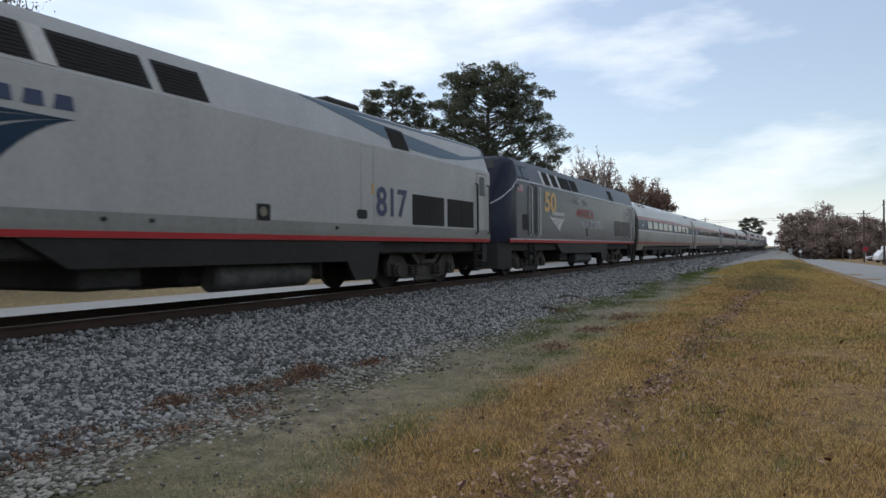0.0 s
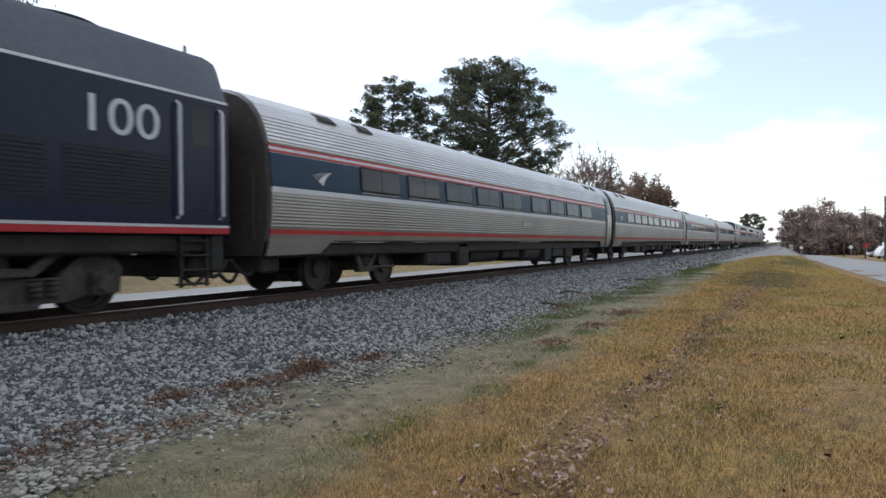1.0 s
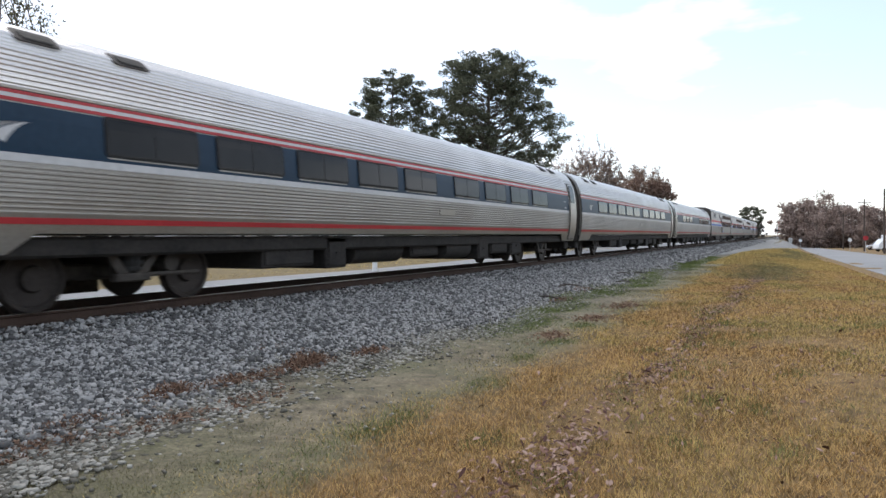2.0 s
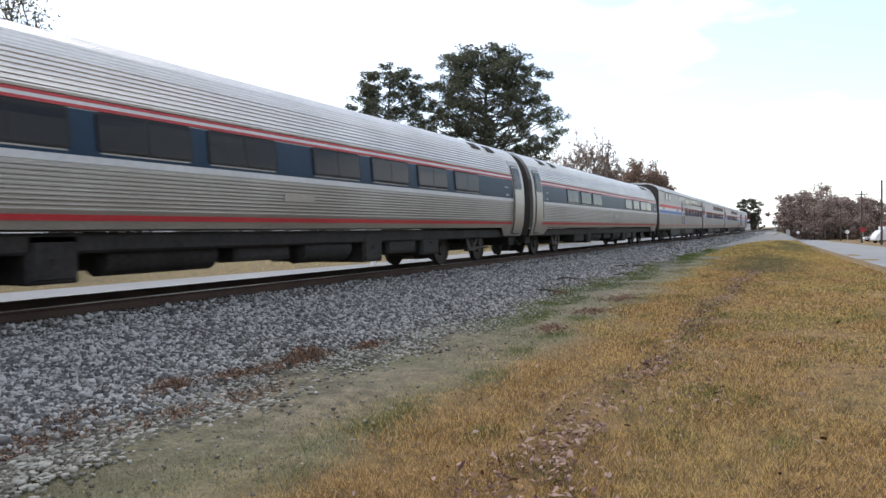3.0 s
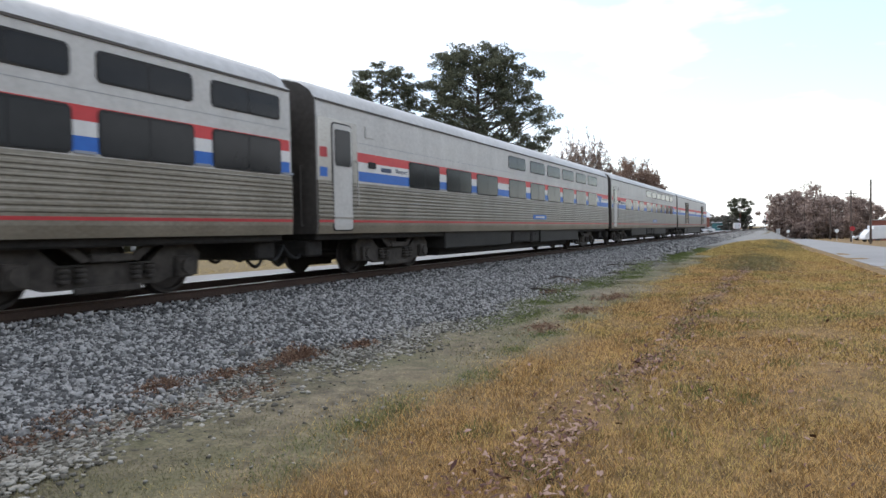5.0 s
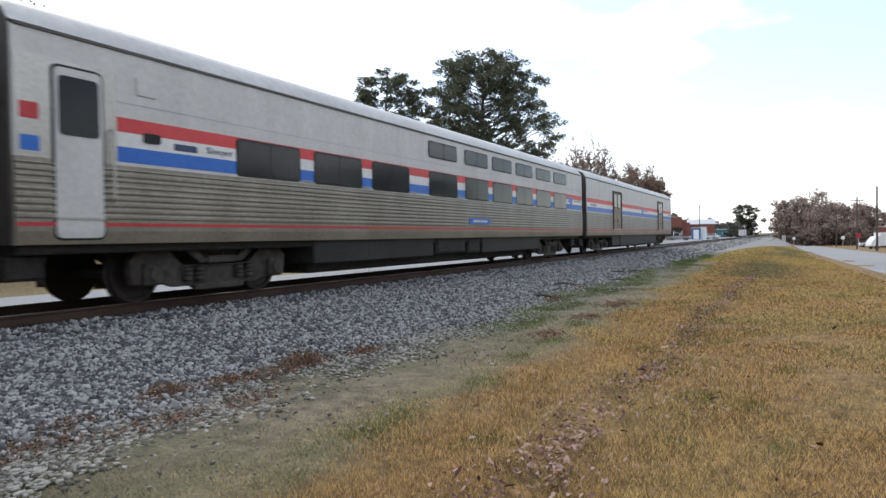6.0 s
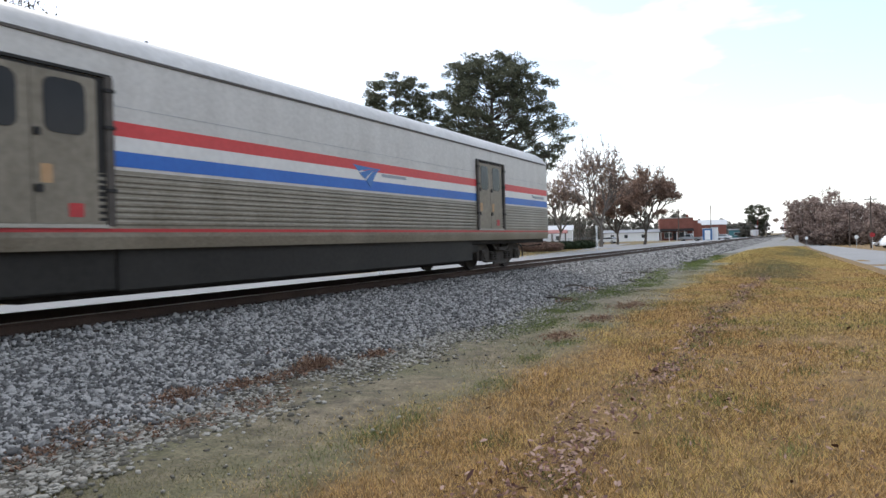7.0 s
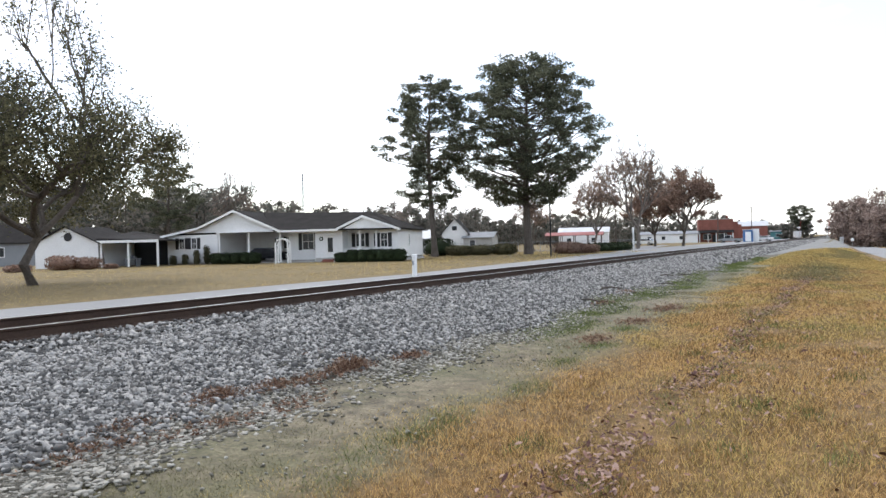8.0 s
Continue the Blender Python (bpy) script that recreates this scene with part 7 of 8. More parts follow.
def arbor():
    x, y, z = house_point(10.9, -2.6)
    t = thing("garden_arbor", "white lattice garden arbor with arched top", "arbor", (x, y, z), HOUSE_TURN)
    for sx in (-0.65, 0.65):
        p = Shape()
        for sy in (-0.3, 0.3):
            p.box(sx - 0.05, sx + 0.05, sy - 0.05, sy + 0.05, -0.1, 1.9)
        part("post", p, TRIM, t)
        lat = Shape()
        for k in range(8):
            lat.box(sx - 0.012, sx + 0.012, -0.3, 0.3, 0.2 + 0.22 * k, 0.24 + 0.22 * k)
        for k in range(1, 4):
            lat.box(sx - 0.012, sx + 0.012, -0.3 + 0.15 * k - 0.012, -0.3 + 0.15 * k + 0.012, 0.1, 1.9)
        part("lattice", lat, TRIM, t)
    for sy in (-0.3, 0.3):
        pts = [(0.65 * math.cos(math.pi * k / 10), sy, 1.9 + 0.5 * math.sin(math.pi * k / 10)) for k in range(11)]
        part("arch", Shape().tube(pts, 0.055, 6), TRIM, t)
    for k in range(1, 10):
        a = math.pi * k / 10
        part("slat", Shape().box(0.65 * math.cos(a) - 0.03, 0.65 * math.cos(a) + 0.03, -0.34, 0.34, 1.93 + 0.5 * math.sin(a), 1.97 + 0.5 * math.sin(a)), TRIM, t)


arbor()


# ---- vehicles ----
def vehicle(name, label, category, place, turn, paint, kind, z=None):
    """A parked car or pickup, nose to +x."""
    z0 = float(ground_z(place[0], place[1])) + 0.02 if z is None else z
    t = thing(name, label, category, (place[0], place[1], z0), turn)
    L, W = (5.6, 1.95) if kind == "pickup" else (4.7, 1.85) if kind == "car" else (6.5, 2.3)
    hl, hw = L / 2, W / 2
    if kind == "van":
        part("body", Shape().box(-hl, hl * 0.55, -hw, hw, 0.55, 2.9, cut=0.08), paint, t, "tall white box body")
        part("cab", Shape().loft([[(x, s * hw * 0.95, z) for s in (-1, 1) for x, z in ((0, 0),)] or [] for _ in ()] or [[(hl * 0.55, -hw * 0.95, 0.5), (hl * 0.55, hw * 0.95, 0.5), (hl * 0.55, hw * 0.9, 2.3), (hl * 0.55, -hw * 0.9, 2.3)], [(hl * 0.75, -hw * 0.95, 0.5), (hl * 0.75, hw * 0.95, 0.5), (hl * 0.72, hw * 0.88, 2.2), (hl * 0.72, -hw * 0.88, 2.2)], [(hl, -hw * 0.92, 0.5), (hl, hw * 0.92, 0.5), (hl * 0.95, hw * 0.9, 1.25), (hl * 0.95, -hw * 0.9, 1.25)]]), paint, t)
    else:
        body = [(-hl, 0.45), (-hl, 0.95), (-hl + 0.1, 1.02), (hl - 1.1, 1.05), (hl - 0.25, 0.95), (hl, 0.75), (hl, 0.42)]
        rings = [[(x, s * hw * k, z) for x, z in body] for s, k in ((-1, 0.9), (-1, 1.0), (1, 1.0), (1, 0.9))]
        part("body", Shape().loft(rings), paint, t, "painted lower body", smooth=True)
        c0, c1, r0, r1 = (-0.5, 1.55, -0.3, 0.85) if kind == "pickup" else (-1.9, 1.35, -1.35, 0.55)
        top = 1.85 if kind == "pickup" else 1.5
        cab = Shape().loft([[(c0, -hw * 0.92, 1.0), (c1, -hw * 0.92, 1.0), (c1, hw * 0.92, 1.0), (c0, hw * 0.92, 1.0)], [(r0, -hw * 0.74, top), (r1, -hw * 0.74, top), (r1, hw * 0.74, top), (r0, hw * 0.74, top)]])
        part("cab", cab, paint, t, smooth=False)
        for s in (-1, 1):
            gl = []
            for x, zz, q in ((c0 + 0.22, 1.1, 0.91), (c1 - 0.32, 1.1, 0.91), (r1 - 0.08, top - 0.1, 0.765), (r0 + 0.08, top - 0.1, 0.765)):
                gl.append((x, q))
            zs = [1.1, 1.1, top - 0.1, top - 0.1]
            part("side_window", Shape().loft([[(x, s * (hw * q + d), zz) for (x, q), zz in zip(gl, zs)] for d in (-0.02, 0.02)]), GLASS, t)
        for (xa, xb, e) in ((c1, r1, 1), (c0, r0, -1)):
            part("windscreen", Shape().loft([[(xa + (xb - xa) * 0.12 + e * d, -hw * 0.8, 1.08), (xa + (xb - xa) * 0.12 + e * d, hw * 0.8, 1.08), (xa + (xb - xa) * 0.88 + e * d, hw * 0.68, top - 0.08), (xa + (xb - xa) * 0.88 + e * d, -hw * 0.68, top - 0.08)] for d in (-0.02, 0.025)]), GLASS, t)
        if kind == "pickup":
            part("bed_well", Shape().box(-hl + 0.12, -0.6, -hw * 0.8, hw * 0.8, 1.0, 1.05), RUBBER, t)
    part("bumper", Shape().box(hl - 0.08, hl + 0.06, -hw * 0.9, hw * 0.9, 0.42, 0.62, cut=0.03), STEEL, t)
    part("bumper", Shape().box(-hl - 0.06, -hl + 0.08, -hw * 0.9, hw * 0.9, 0.45, 0.62, cut=0.03), STEEL, t)
    for s in (-1, 1):
        part("headlight", Shape().box(hl - 0.06, hl + 0.02, s * hw * 0.72 - 0.14, s * hw * 0.72 + 0.14, 0.68, 0.82, cut=0.02), WHITE, t)
        part("tail_light", Shape().box(-hl - 0.02, -hl + 0.05, s * hw * 0.85 - 0.08, s * hw * 0.85 + 0.08, 0.65, 0.92, cut=0.02), RED, t)
        for x in (hl - 0.95, -hl + 1.1):
            w = part("wheel", Shape().tube([(x, s * (hw - 0.24), 0.36), (x, s * (hw - 0.22), 0.36), (x, s * (hw + 0.0), 0.36), (x, s * (hw + 0.02), 0.36)], [0.31, 0.36, 0.36, 0.30], 18), RUBBER, t, "black tyre", smooth=True)
            part("rim", Shape().tube([(x, s * (hw - 0.05), 0.36), (x, s * (hw + 0.03), 0.36)], 0.2, 14), STEEL, w)
    return t


hx_, hy_, hz_ = house_point(15.0, 2.2)
vehicle("car", "black car parked under the carport", "car", (hx_, hy_), HOUSE_TURN, CAR_DARK, "car", HOUSE_AT[2] + 0.07)
vehicle("pickup_truck", "silver grey pickup parked before the brick store", "pickup truck", (-24.8, 181.0), 170, CAR_SILVER, "pickup")
vehicle("car", "white car parked beside the distant lane", "car", (-19.5, 205.0), 160, CAR_WHITE, "car")
vehicle("pickup_truck", "white pickup parked beyond the road", "pickup truck", (16.8, 178.0), 190, CAR_WHITE, "pickup")
vehicle("car", "white car parked near the brick building", "car", (20.5, 182.0), 185, CAR_WHITE, "car")
vehicle("box_van", "white box van parked by the utility pole", "van", (15.6, 142.0), 200, CAR_WHITE, "van")
vehicle("box_van", "white box truck on the distant lane", "truck", (-16.2, 290.0), 100, CAR_WHITE, "van")
vehicle("car", "white car parked by the fence", "car", (-38.0, 150.0), 175, CAR_WHITE, "car")


# ---- outbuildings and the distant town ----
def gabled(name, label, category, place, turn, wide, deep, eave, ridge, wall, roof_mat, windows=(), over=0.35, along_x=True, door=None):
    """A small building with a gable roof; its ridge runs along local x or y. windows: (x0, x1, z0, z1) on the front."""
    z0 = float(ground_z(place[0], place[1]))
    t = thing(name, label, category, (place[0], place[1], z0), turn)
    hw, hd = wide / 2, deep / 2
    w = Shape().box(-hw, hw, -hd, -hd + 0.2, -0.2, eave).box(-hw, hw, hd - 0.2, hd, -0.2, eave).box(-hw, -hw + 0.2, -hd + 0.2, hd - 0.2, -0.2, eave).box(hw - 0.2, hw, -hd + 0.2, hd - 0.2, -0.2, eave)
    part("wall", w, wall, t)
    if along_x:
        for s in (-1, 1):
            part("gable", Shape().loft([[(s * hw - s * d, -hd, eave), (s * hw - s * d, hd, eave), (s * hw - s * d, 0, ridge)] for d in (0, 0.2)]), wall, t)
            part("roof", Shape().loft([[(-hw - over, s * (hd + over), eave - over * (ridge - eave) / hd + d), (hw + over, s * (hd + over), eave - over * (ridge - eave) / hd + d), (hw + over, 0, ridge + d), (-hw - over, 0, ridge + d)] for d in (0.0, 0.12)]), roof_mat, t)
    else:
        for s in (-1, 1):
            part("gable", Shape().loft([[(-hw, s * hd - s * d, eave), (hw, s * hd - s * d, eave), (0, s * hd - s * d, ridge)] for d in (0, 0.2)]), wall, t)
            part("roof", Shape().loft([[(s * (hw + over), -hd - over, eave - over * (ridge - eave) / hw + d), (s * (hw + over), hd + over, eave - over * (ridge - eave) / hw + d), (0, hd + over, ridge + d), (0, -hd - over, ridge + d)] for d in (0.0, 0.12)]), roof_mat, t)
    for x0, x1, a, b in windows:
        f = part("window", Shape().box(x0 - 0.08, x1 + 0.08, -hd - 0.04, -hd, a - 0.08, b + 0.08), TRIM, t)
        part("pane", Shape().box(x0, x1, -hd - 0.06, -hd - 0.035, a, b), PANE, f)
    if door:
        part("door", Shape().box(door[0], door[1], -hd - 0.05, -hd, 0, 2.05), SHUTTER, t)
    return t


TEAL = material("teal paint", (0.05, 0.16, 0.17), (0.08, 0.22, 0.23), 0.6)
RED_ROOF = material("faded red metal roof", (0.20, 0.055, 0.045), (0.30, 0.09, 0.075), 0.6)
GREY_SIDING = material("grey siding", (0.18, 0.19, 0.205), (0.26, 0.27, 0.285), 0.7)
METAL_ROOF = material("pale metal roof", (0.45, 0.46, 0.47), (0.58, 0.59, 0.6), 0.5, 0.3)
PORTA = material("blue plastic", (0.03, 0.10, 0.25), (0.05, 0.15, 0.33), 0.5)


def garage():
    """The white gabled shed beside the house, with an open lean-to."""
    x, y = polar(58.5, 80)
    g = gabled("garage", "white gabled garage with open lean-to shelter", "garage", (x, y), 26, 6.6, 7.0, 2.5, 4.1, SIDING, SHINGLE, (), 0.3, False)
    part("wall_clock", Shape().tube([(0.2, -3.52, 3.1), (0.2, -3.58, 3.1)], 0.42, 16), SHUTTER, g, "round dark wall ornament")
    part("lean_to_roof", Shape().loft([[(3.2, -3.6, 2.75 + d), (9.6, -3.6, 2.5 + d), (9.6, 3.6, 2.5 + d), (3.2, 3.6, 3.6 + d)] for d in (0, 0.14)]), SHINGLE, g)
    part("fascia", Shape().box(3.2, 9.6, -3.68, -3.6, 2.4, 2.66), TRIM, g)
    for px in (3.6, 6.4, 9.4):
        part("post", Shape().box(px - 0.08, px + 0.08, -3.5, -3.34, -0.2, 2.6), TRIM, g)
    part("back_wall", Shape().box(3.3, 9.5, 3.2, 3.35, -0.2, 3.0), SHUTTER, g, "dark inner wall")
    part("leaning_boards", Shape().loft([[(3.75, -3.45, 0), (4.0, -3.45, 0), (4.0, -3.35, 0), (3.75, -3.35, 0)], [(3.35, -3.45, 2.2), (3.6, -3.45, 2.2), (3.6, -3.35, 2.2), (3.35, -3.35, 2.2)]]), WOOD_POLE, g)
    part("workbench", Shape().box(4.8, 6.2, -1.5, -0.6, 0.7, 0.8).box(4.9, 5.0, -1.4, -0.7, 0, 0.7).box(6.0, 6.1, -1.4, -0.7, 0, 0.7).box(5.0, 5.5, -1.3, -0.9, 0.8, 1.15, cut=0.05).box(5.6, 5.9, -1.3, -1.0, 0.8, 1.0, cut=0.03), GREY_SIDING, g, "cluttered bench")
    return g


garage()
for k, (az, d, s, hgt) in enumerate(((60.2, 70, 1.5, 1.3), (58.6, 70, 1.4, 1.1), (63, 68, 1.1, 0.6), (57.0, 69, 0.6, 0.4))):
    x, y = polar(az, d)
    shrub("shrub", (x, y), s, s * 0.8, hgt, LEAF_BROWN, "rusty brown rounded shrub before the garage", "shrub", 100 + k, "brown shrubs on the lawn", n=500, size=0.09)
gabled("house", "grey house with a dark roof behind the yard tree", "house", polar(64.5, 105), 40, 12, 8, 3.0, 5.4, GREY_SIDING, SHINGLE, ((2.2, 3.2, 1.2, 2.3), (-1, 0, 1.2, 2.3)))
gabled("house", "small white cottage with a steep dark roof", "house", polar(29.6, 128), 22, 4.8, 6.0, 3.4, 6.0, SIDING, SHINGLE, ((-0.5, 0.4, 3.9, 4.7), (-1.6, -0.8, 1.2, 2.4)), 0.3, False)
gabled("shed", "long pale grey shed beside the cottage", "shed", polar(27.6, 126), 15, 5.4, 5, 2.5, 3.4, CONCRETE, GREY_SIDING, ((-1.5, -0.5, 1, 2),))
gabled("house", "pale grey bungalow behind the lot", "house", polar(33.6, 118), 28, 7, 6, 2.5, 3.9, GREY_SIDING, METAL_ROOF, ((-2, -1, 1, 2), (1, 2, 1, 2)))
gabled("shed", "small blue-grey garden shed on the lot", "shed", polar(34.6, 90), 24, 2.4, 2.4, 2.0, 2.8, GREY_SIDING, METAL_ROOF, (), 0.15, False, (-0.4, 0.4))
gabled("building", "long white building behind the autumn trees", "building", polar(12.3, 215), 10, 16, 8, 2.6, 3.4, SIDING, GREY_SIDING, ((-6, -5, 1, 2), (-2, -1, 1, 2), (3, 4, 1, 2)))
gabled("building", "brick building with a pale metal roof", "building", polar(6.2, 258), 8, 9, 8, 5.0, 6.6, BRICK, METAL_ROOF, ((-3, -2, 1, 2.4), (1, 2, 1, 2.4)))
gabled("building", "low teal shop beside the lane", "building", polar(4.4, 300), 5, 6, 6, 3.0, 3.4, TEAL, GREY_SIDING, ((-1, 1, 1, 2),))
gabled("building", "low white building behind the hedge", "building", polar(19.0, 175), 15, 12, 7, 3.4, 4.6, SIDING, METAL_ROOF, ((-4, -3, 1, 2), (2, 3, 1, 2)))


def shelter():
    x, y = polar(19.8, 158)
    z = float(ground_z(x, y))
    t = thing("open_shelter", "long open shelter with a faded red metal roof", "shelter", (x, y, z), 16)
    part("roof", Shape().loft([[(-6.5, -3, 2.6 + d), (6.5, -3, 2.6 + d), (6.5, 0, 3.3 + d), (-6.5, 0, 3.3 + d)] for d in (0, 0.1)]).loft([[(-6.5, 3, 2.6 + d), (6.5, 3, 2.6 + d), (6.5, 0, 3.3 + d), (-6.5, 0, 3.3 + d)] for d in (0, 0.1)]), RED_ROOF, t)
    for px in (-6, -3, 0, 3, 6):
        for py in (-2.7, 2.7):
            part("post", Shape().box(px - 0.08, px + 0.08, py - 0.08, py + 0.08, -0.1, 2.65), WOOD_POLE, t)


shelter()


def store():
    """The red brick corner store with a stepped parapet and a porch on posts."""
    x, y = polar(8.9, 218)
    t = thing("brick_store", "old red brick store with stepped parapet and porch", "store", (x, y, float(ground_z(x, y))), 12)
    part("wall", Shape().box(-4.8, 4.8, -3.8, 6, -0.2, 6.6).box(4.8, 6.2, -2.5, 6, -0.2, 5.8).box(6.2, 7.2, -1.5, 6, -0.2, 5.0), BRICK, t)
    part("coping", Shape().box(-4.95, 4.95, -3.95, -3.6, 6.6, 6.78).box(4.8, 6.3, -2.6, -2.3, 5.8, 5.95), CONCRETE, t)
    part("porch_roof", Shape().loft([[(-4.8, -6.4, 2.7 + d), (4.8, -6.4, 2.7 + d), (4.8, -3.8, 3.4 + d), (-4.8, -3.8, 3.4 + d)] for d in (0, 0.15)]), SHINGLE, t)
    for px in (-4.5, -2.2, 0, 2.2, 4.5):
        part("porch_post", Shape().box(px - 0.09, px + 0.09, -6.3, -6.12, -0.1, 2.8), TRIM, t)
    for px in (-3.4, 0.8):
        w = part("shop_window", Shape().box(px - 0.1, px + 2.2, -3.86, -3.8, 0.7, 2.5), TRIM, t)
        part("pane", Shape().box(px, px + 2.1, -3.9, -3.85, 0.8, 2.4), PANE, w)
    part("door", Shape().box(-0.9, 0.2, -3.88, -3.8, 0, 2.2), SHUTTER, t)
    part("chimney", Shape().box(3.2, 3.8, 2, 2.6, 6.6, 7.8), BRICK, t)


store()


def kiosk(az, d, w, h, mat, name, label):
    x, y = polar(az, d)
    t = thing(name, label, "kiosk", (x, y, float(ground_z(x, y))), 10)
    part("body", Shape().box(-w / 2, w / 2, -w / 2, w / 2, -0.1, h, cut=0.06), mat, t)
    part("door", Shape().box(-w * 0.3, w * 0.3, -w / 2 - 0.04, -w / 2, 0.1, h * 0.85), TRIM, t)
    part("roof", Shape().box(-w / 2 - 0.1, w / 2 + 0.1, -w / 2 - 0.1, w / 2 + 0.1, h, h + 0.15, cut=0.04), METAL_ROOF, t)


kiosk(6.55, 205, 2.4, 3.2, PORTA, "kiosk", "blue kiosk with a white door")
kiosk(6.0, 206, 1.6, 3.4, TRIM, "kiosk", "narrow white kiosk beside the lane")


def brick_right():
    t = thing("brick_building", "low dark red brick building beyond the road", "building", (24.5, 176.0, float(ground_z(24, 176))), -4)
    part("wall", Shape().box(-7, 12, -5, 8, -0.3, 4.4), BRICK, t)
    part("coping", Shape().box(-7.15, 12.15, -5.15, 8.15, 4.4, 4.6), CONCRETE, t)
    for px in (-4.5, -0.5, 3.5):
        w = part("window", Shape().box(px, px + 1.6, -5.06, -5, 1.0, 2.5), TRIM, t)
        part("pane", Shape().box(px + 0.08, px + 1.52, -5.1, -5.05, 1.08, 2.42), PANE, w)
    part("door", Shape().box(-6.4, -5.4, -5.06, -5, 0, 2.1), SHUTTER, t)


brick_right()


# ---- poles, wires, posts, fences ----
def utility_pole(x, y, h, label, arm=True):
    z = float(ground_z(x, y))
    t = thing("utility_pole", label, "pole", (x, y, z), 20, "utility poles")
    part("pole", Shape().tube([(0, 0, -0.3), (0, 0, h)], [0.16, 0.11], 10), WOOD_POLE, t, smooth=True)
    if arm:
        part("crossarm", Shape().box(-1.1, 1.1, -0.06, 0.06, h - 0.75, h - 0.62), WOOD_POLE, t)
        for px in (-1.0, 0.0, 1.0):
            part("insulator", Shape().tube([(px, 0, h - 0.62), (px, 0, h - 0.48)], [0.05, 0.03], 8), CONCRETE, t)
    return (x, y, z + h - 0.5)


P1 = utility_pole(11.25, 114.0, 9.2, "weathered wooden utility pole near the road", False)
P2 = utility_pole(11.3, 146.0, 9.6, "weathered wooden utility pole with crossarm")
P3 = utility_pole(-52.0, 176.0, 9.5, "distant wooden utility pole behind the trees")
P4 = utility_pole(13.0, 62.0, 9.5, "wooden utility pole beside the road")
P5 = utility_pole(-25.5, 232.0, 11.0, "distant wooden utility pole beside the store")
P6 = utility_pole(-30.5, 200.0, 9.0, "wooden utility pole before the store")
P7 = utility_pole(10.9, 200.0, 9.2, "far wooden utility pole along the road")
P8 = utility_pole(-78.0, 112.0, 10.5, "wooden utility pole behind the white house")


def wire(a, b, sag, off=0.0):
    a, b = Vector(a), Vector(b)
    pts = [a.lerp(b, k / 12) + Vector((0, 0, off - 4 * sag * (k / 12) * (1 - k / 12))) for k in range(13)]
    tagged(part("power_line", Shape().tube(pts, 0.022, 4), BLACK_METAL), "thin black overhead power line", "cable", "overhead lines")


wire(P2, P3, 0.9)
wire(P2, P3, 0.8, -0.5)
wire(P1, P2, 0.5)
wire(P4, P1, 0.6)
wire(P2, P7, 0.6)
wire(P6, P5, 0.3)


def yard_lamp():
    x, y = -27.15, 68.0
    z = float(ground_z(x, y))
    t = thing("yard_lamp", "slim dark lamp post on the lawn", "lamp post", (x, y, z))
    part("pole", Shape().tube([(0, 0, -0.2), (0, 0, 5.8)], [0.085, 0.06], 8), BLACK_METAL, t, smooth=True)
    part("arm", Shape().tube([(0, 0, 5.7), (-0.5, 0, 5.95), (-1.2, 0, 5.95)], 0.035, 6), BLACK_METAL, t)
    part("lamp_head", Shape().box(-1.6, -1.1, -0.12, 0.12, 5.86, 6.0, cut=0.03), CONCRETE, t)


yard_lamp()


def marker_post(x, y, h, r, label):
    z = float(ground_z(x, y))
    t = thing("marker_post", label, "post", (x, y, z))
    part("post", Shape().tube([(0, 0, -0.2), (0, 0, h * 0.86), (0, 0, h * 0.86)], [r * 0.92, r * 0.92, r], 14), TRIM, t, smooth=True)
    part("cap", Shape().tube([(0, 0, h * 0.86), (0, 0, h * 0.97), (0, 0, h)], [r * 1.12, r * 1.12, r * 0.7], 14), TRIM, t, "white cap")
    part("label_plate", Shape().box(-0.05, 0.05, -r - 0.012, -r, h * 0.5, h * 0.7), LETTER_GREY, t)


marker_post(-18.85, 28.75, 1.12, 0.135, "short white round marker post beside the lane")
marker_post(-25.7, 95.3, 3.2, 0.13, "tall white post beside the hedge")


def lattice_mast():
    x, y = polar(42.4, 330)
    t = thing("radio_mast", "thin lattice radio mast above the far woods", "mast", (x, y, -0.8))
    s = Shape()
    pts = [(0.6 * math.cos(a), 0.6 * math.sin(a)) for a in (0.3, 2.4, 4.5)]
    for px, py in pts:
        s.tube([(px, py, 0), (px * 0.5, py * 0.5, 37)], 0.12, 5)
    for k in range(18):
        z = 2 * k
        for (ax, ay), (bx, by) in zip(pts, pts[1:] + pts[:1]):
            s.tube([(ax, ay, z), (bx, by, z + 2)], 0.06, 4)
    part("lattice", s, LETTER_GREY, t)


lattice_mast()


def fence(x0, y0, x1, y1, h, label, mat=LETTER_GREY):
    L = math.hypot(x1 - x0, y1 - y0)
    n = max(2, int(L / 3))
    t = thing("fence", label, "fence", (x0, y0, float(ground_z(x0, y0))), math.degrees(math.atan2(y1 - y0, x1 - x0)))
    for k in range(n + 1):
        part("post", Shape().tube([(L * k / n, 0, -0.2), (L * k / n, 0, h)], 0.035, 6), mat, t)
    for z in (h - 0.03, 0.08):
        part("rail", Shape().tube([(0, 0, z), (L, 0, z)], 0.022, 5), mat, t)
    w = Shape()
    m = int(L / 0.5)
    for k in range(m):
        for e in (0, 1):
            w.tube([(L * k / m, 0, 0.08 if e else h), (L * (k + 1) / m, 0, h if e else 0.08)], 0.006, 3, caps=False)
    part("mesh", w, mat, t, "sagging chain-link mesh")


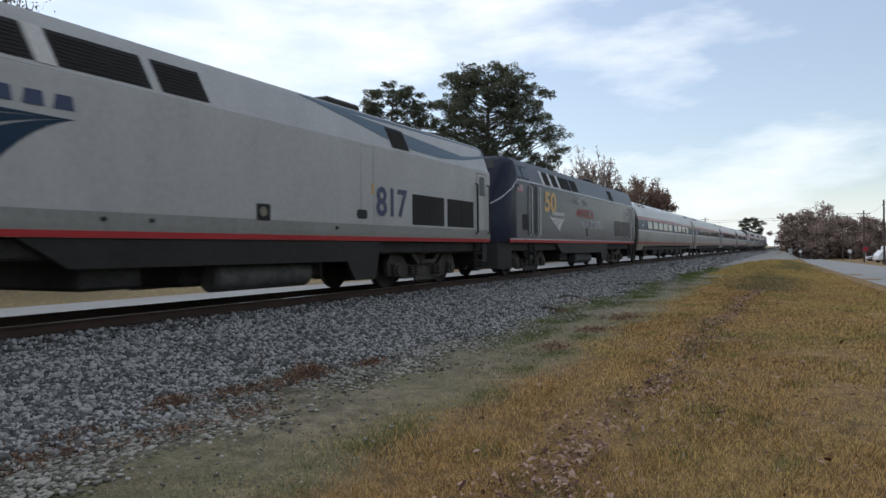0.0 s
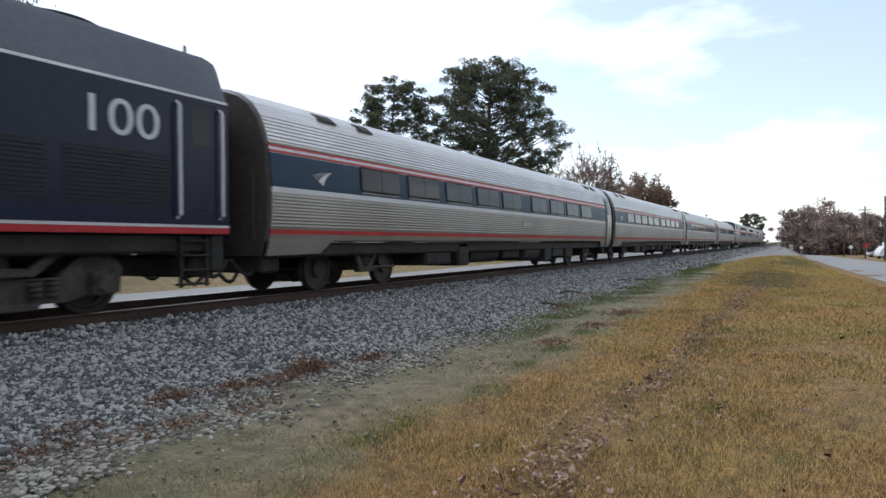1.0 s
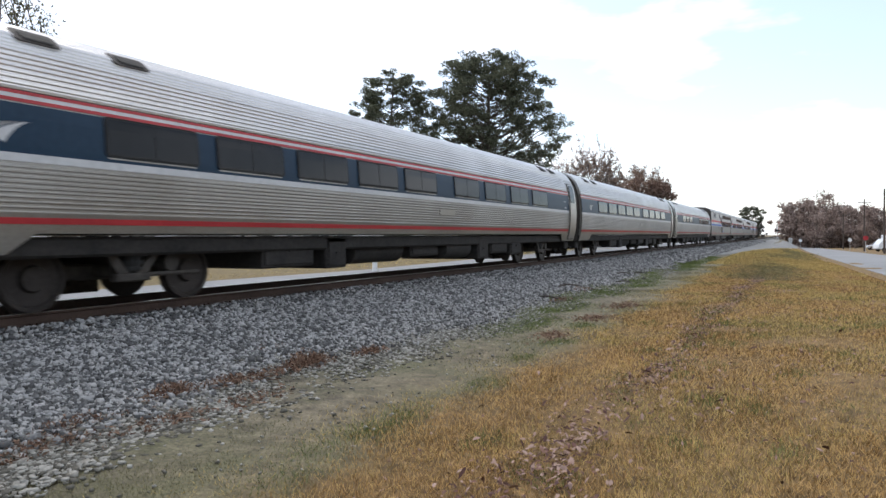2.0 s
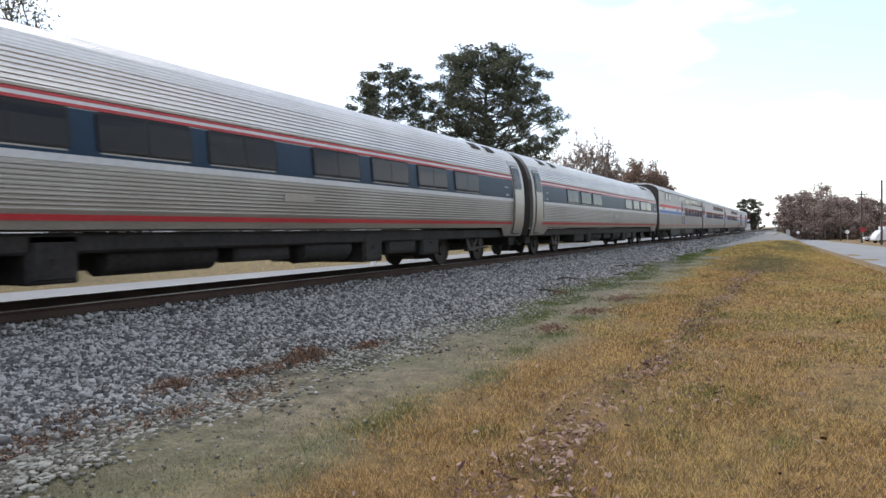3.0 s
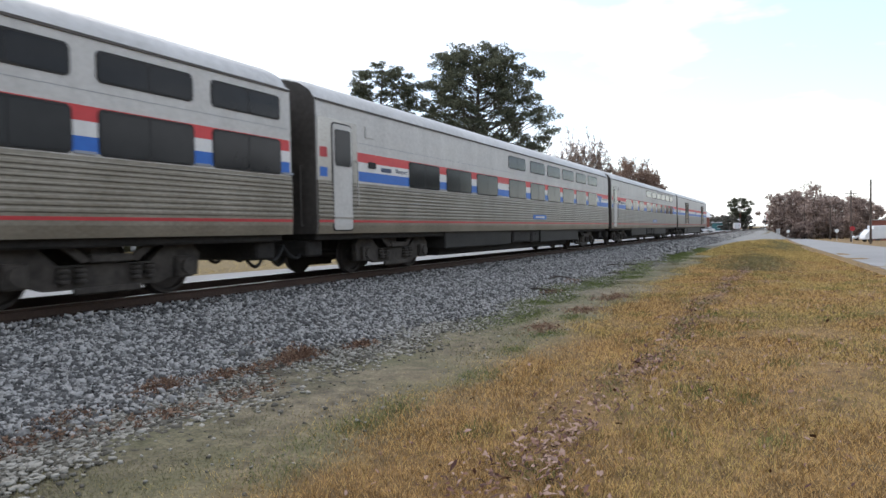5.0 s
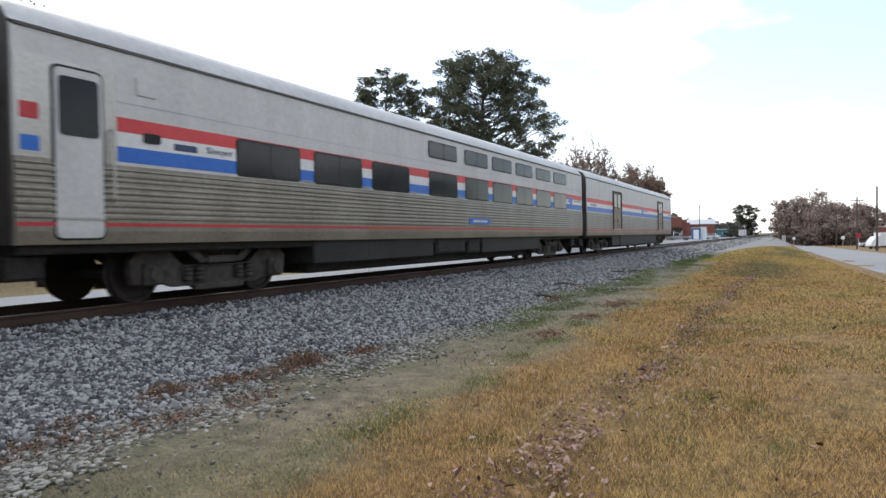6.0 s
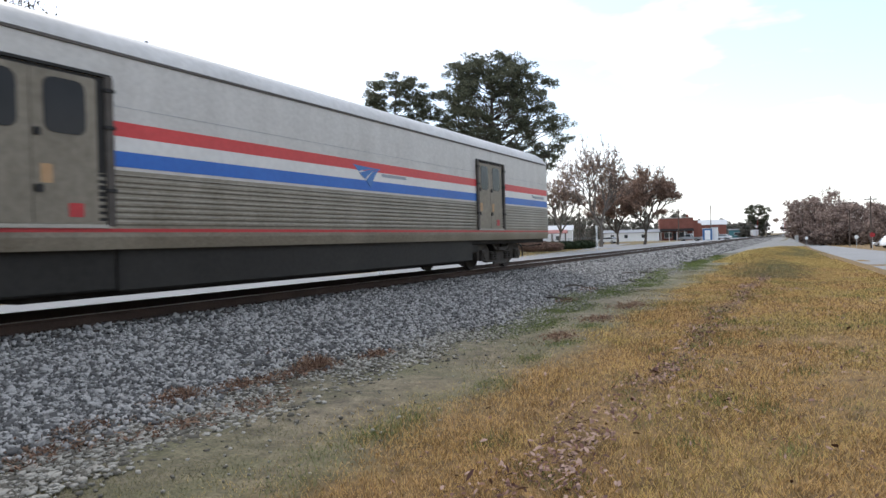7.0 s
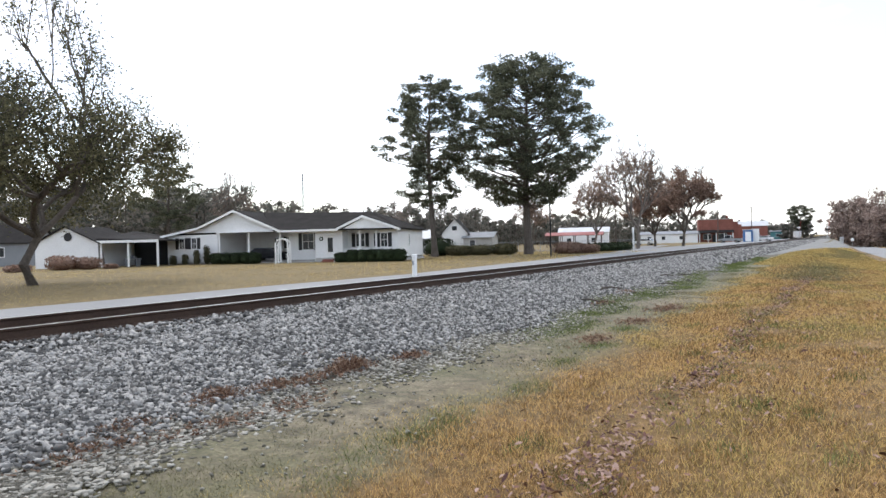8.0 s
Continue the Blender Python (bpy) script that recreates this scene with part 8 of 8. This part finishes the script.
fence(-62, 88, -40, 96, 1.5, "grey chain-link fence behind the pines")
fence(-40, 96, -30, 112, 1.5, "grey chain-link fence along the lot")
fence(-58, 78, -46, 84, 1.2, "low chain-link fence beside the house", TRIM)


def crossing_gate(x, y, label):
    z = float(ground_z(x, y))
    t = thing("crossing_signal", label, "crossing signal", (x, y, z), 0)
    part("mast", Shape().tube([(0, 0, -0.2), (0, 0, 4.2)], 0.09, 8), METAL_ROOF, t)
    part("crossbuck", Shape().box(-0.6, 0.6, -0.12, -0.08, 3.75, 3.95, pose(0, 0, 0)).box(-0.1, 0.1, -0.16, -0.12, 3.3, 4.4), TRIM, t)
    part("signal_head", Shape().box(-0.75, 0.75, -0.2, -0.1, 2.85, 3.2, cut=0.04), BLACK_METAL, t)
    part("gate_arm", Shape().tube([(0.2, -0.1, 1.1), (0.5, -0.1, 6.0)], 0.05, 6), RED, t)
    part("base", Shape().box(-0.35, 0.35, -0.35, 0.35, -0.1, 0.7, cut=0.03), CONCRETE, t)


crossing_gate(-13.9, 262.0, "railway crossing signal with raised gate arm")
crossing_gate(-5.2, 252.0, "railway crossing signal with raised gate arm beside the road")


def sign_post(x, y, h, w, mat, label):
    z = float(ground_z(x, y))
    t = thing("road_sign", label, "sign", (x, y, z), 0)
    part("post", Shape().tube([(0, 0, -0.2), (0, 0, h)], 0.035, 6), METAL_ROOF, t)
    part("plate", Shape().loft([[(w * math.cos(radians(22.5 + 45 * k)), y2, h - w * 0.6 + w * math.sin(radians(22.5 + 45 * k))) for k in range(8)] for y2 in (-0.05, -0.03)]), mat, t)


sign_post(10.4, 132.0, 2.6, 0.42, RED, "small red octagonal road sign on a thin post")
sign_post(9.9, 160.0, 2.4, 0.4, TRIM, "small white road sign on a thin post")
sign_post(1.2, 190.0, 2.2, 0.4, TRIM, "distant white road sign back on the verge")


def signal_box(x, y, label):
    t = thing("equipment_cabinet", label, "cabinet", (x, y, float(ground_z(x, y))), 0)
    part("body", Shape().box(-0.5, 0.5, -0.4, 0.4, -0.1, 1.7, cut=0.04), METAL_ROOF, t)
    part("door", Shape().box(-0.42, 0.42, -0.43, -0.4, 0.15, 1.55, cut=0.01), CONCRETE, t)


signal_box(-1.2, 225.0, "pale metal trackside equipment cabinet")

# low hedges and evergreens between the pines and the drive
for k, (x, y, sx, sz, mat) in enumerate(((-44.5, 73.5, 2.1, 2.3, HEDGE), (-41.2, 73.0, 1.7, 1.3, LEAF_GREEN), (-38.9, 74.5, 1.6, 1.3, LEAF_GREEN), (-36.6, 76.2, 1.6, 1.35, LEAF_GREEN), (-29.0, 78.0, 1.9, 1.4, LEAF_BROWN), (-27.4, 80.5, 1.5, 1.1, LEAF_BROWN))):
    shrub("shrub", (x, y), sx, sx * 0.8, sz, mat, ("dark evergreen shrub beside the slim pine", "dull green shrub under the pines", "reddish-brown shrub beside the lamp post")[0 if mat == HEDGE else 1 if mat == LEAF_GREEN else 2], "shrub", 120 + k, "shrubs under the pines", n=900, size=0.09)
for k in range(7):
    shrub("hedge_bush", (-30.2 + 0.55 * k, 84.5 + 1.75 * k), 1.25, 1.2, 1.15, HEDGE, "low clipped evergreen hedge bush along the drive", "bush", 140 + k, "hedge along the drive", n=500, size=0.08)


def motions():
    """The train runs towards -y at a steady speed, a little faster at the last."""
    for car, y in TRAIN:
        rows = [(0.5 * k, pose(TRACK_X, y - SPEED * 0.5 * k - 0.5 * float(smoothstep(6.9, 7.5, 0.5 * k)), 0)) for k in range(17)]
        walk(car, rows)


motions()
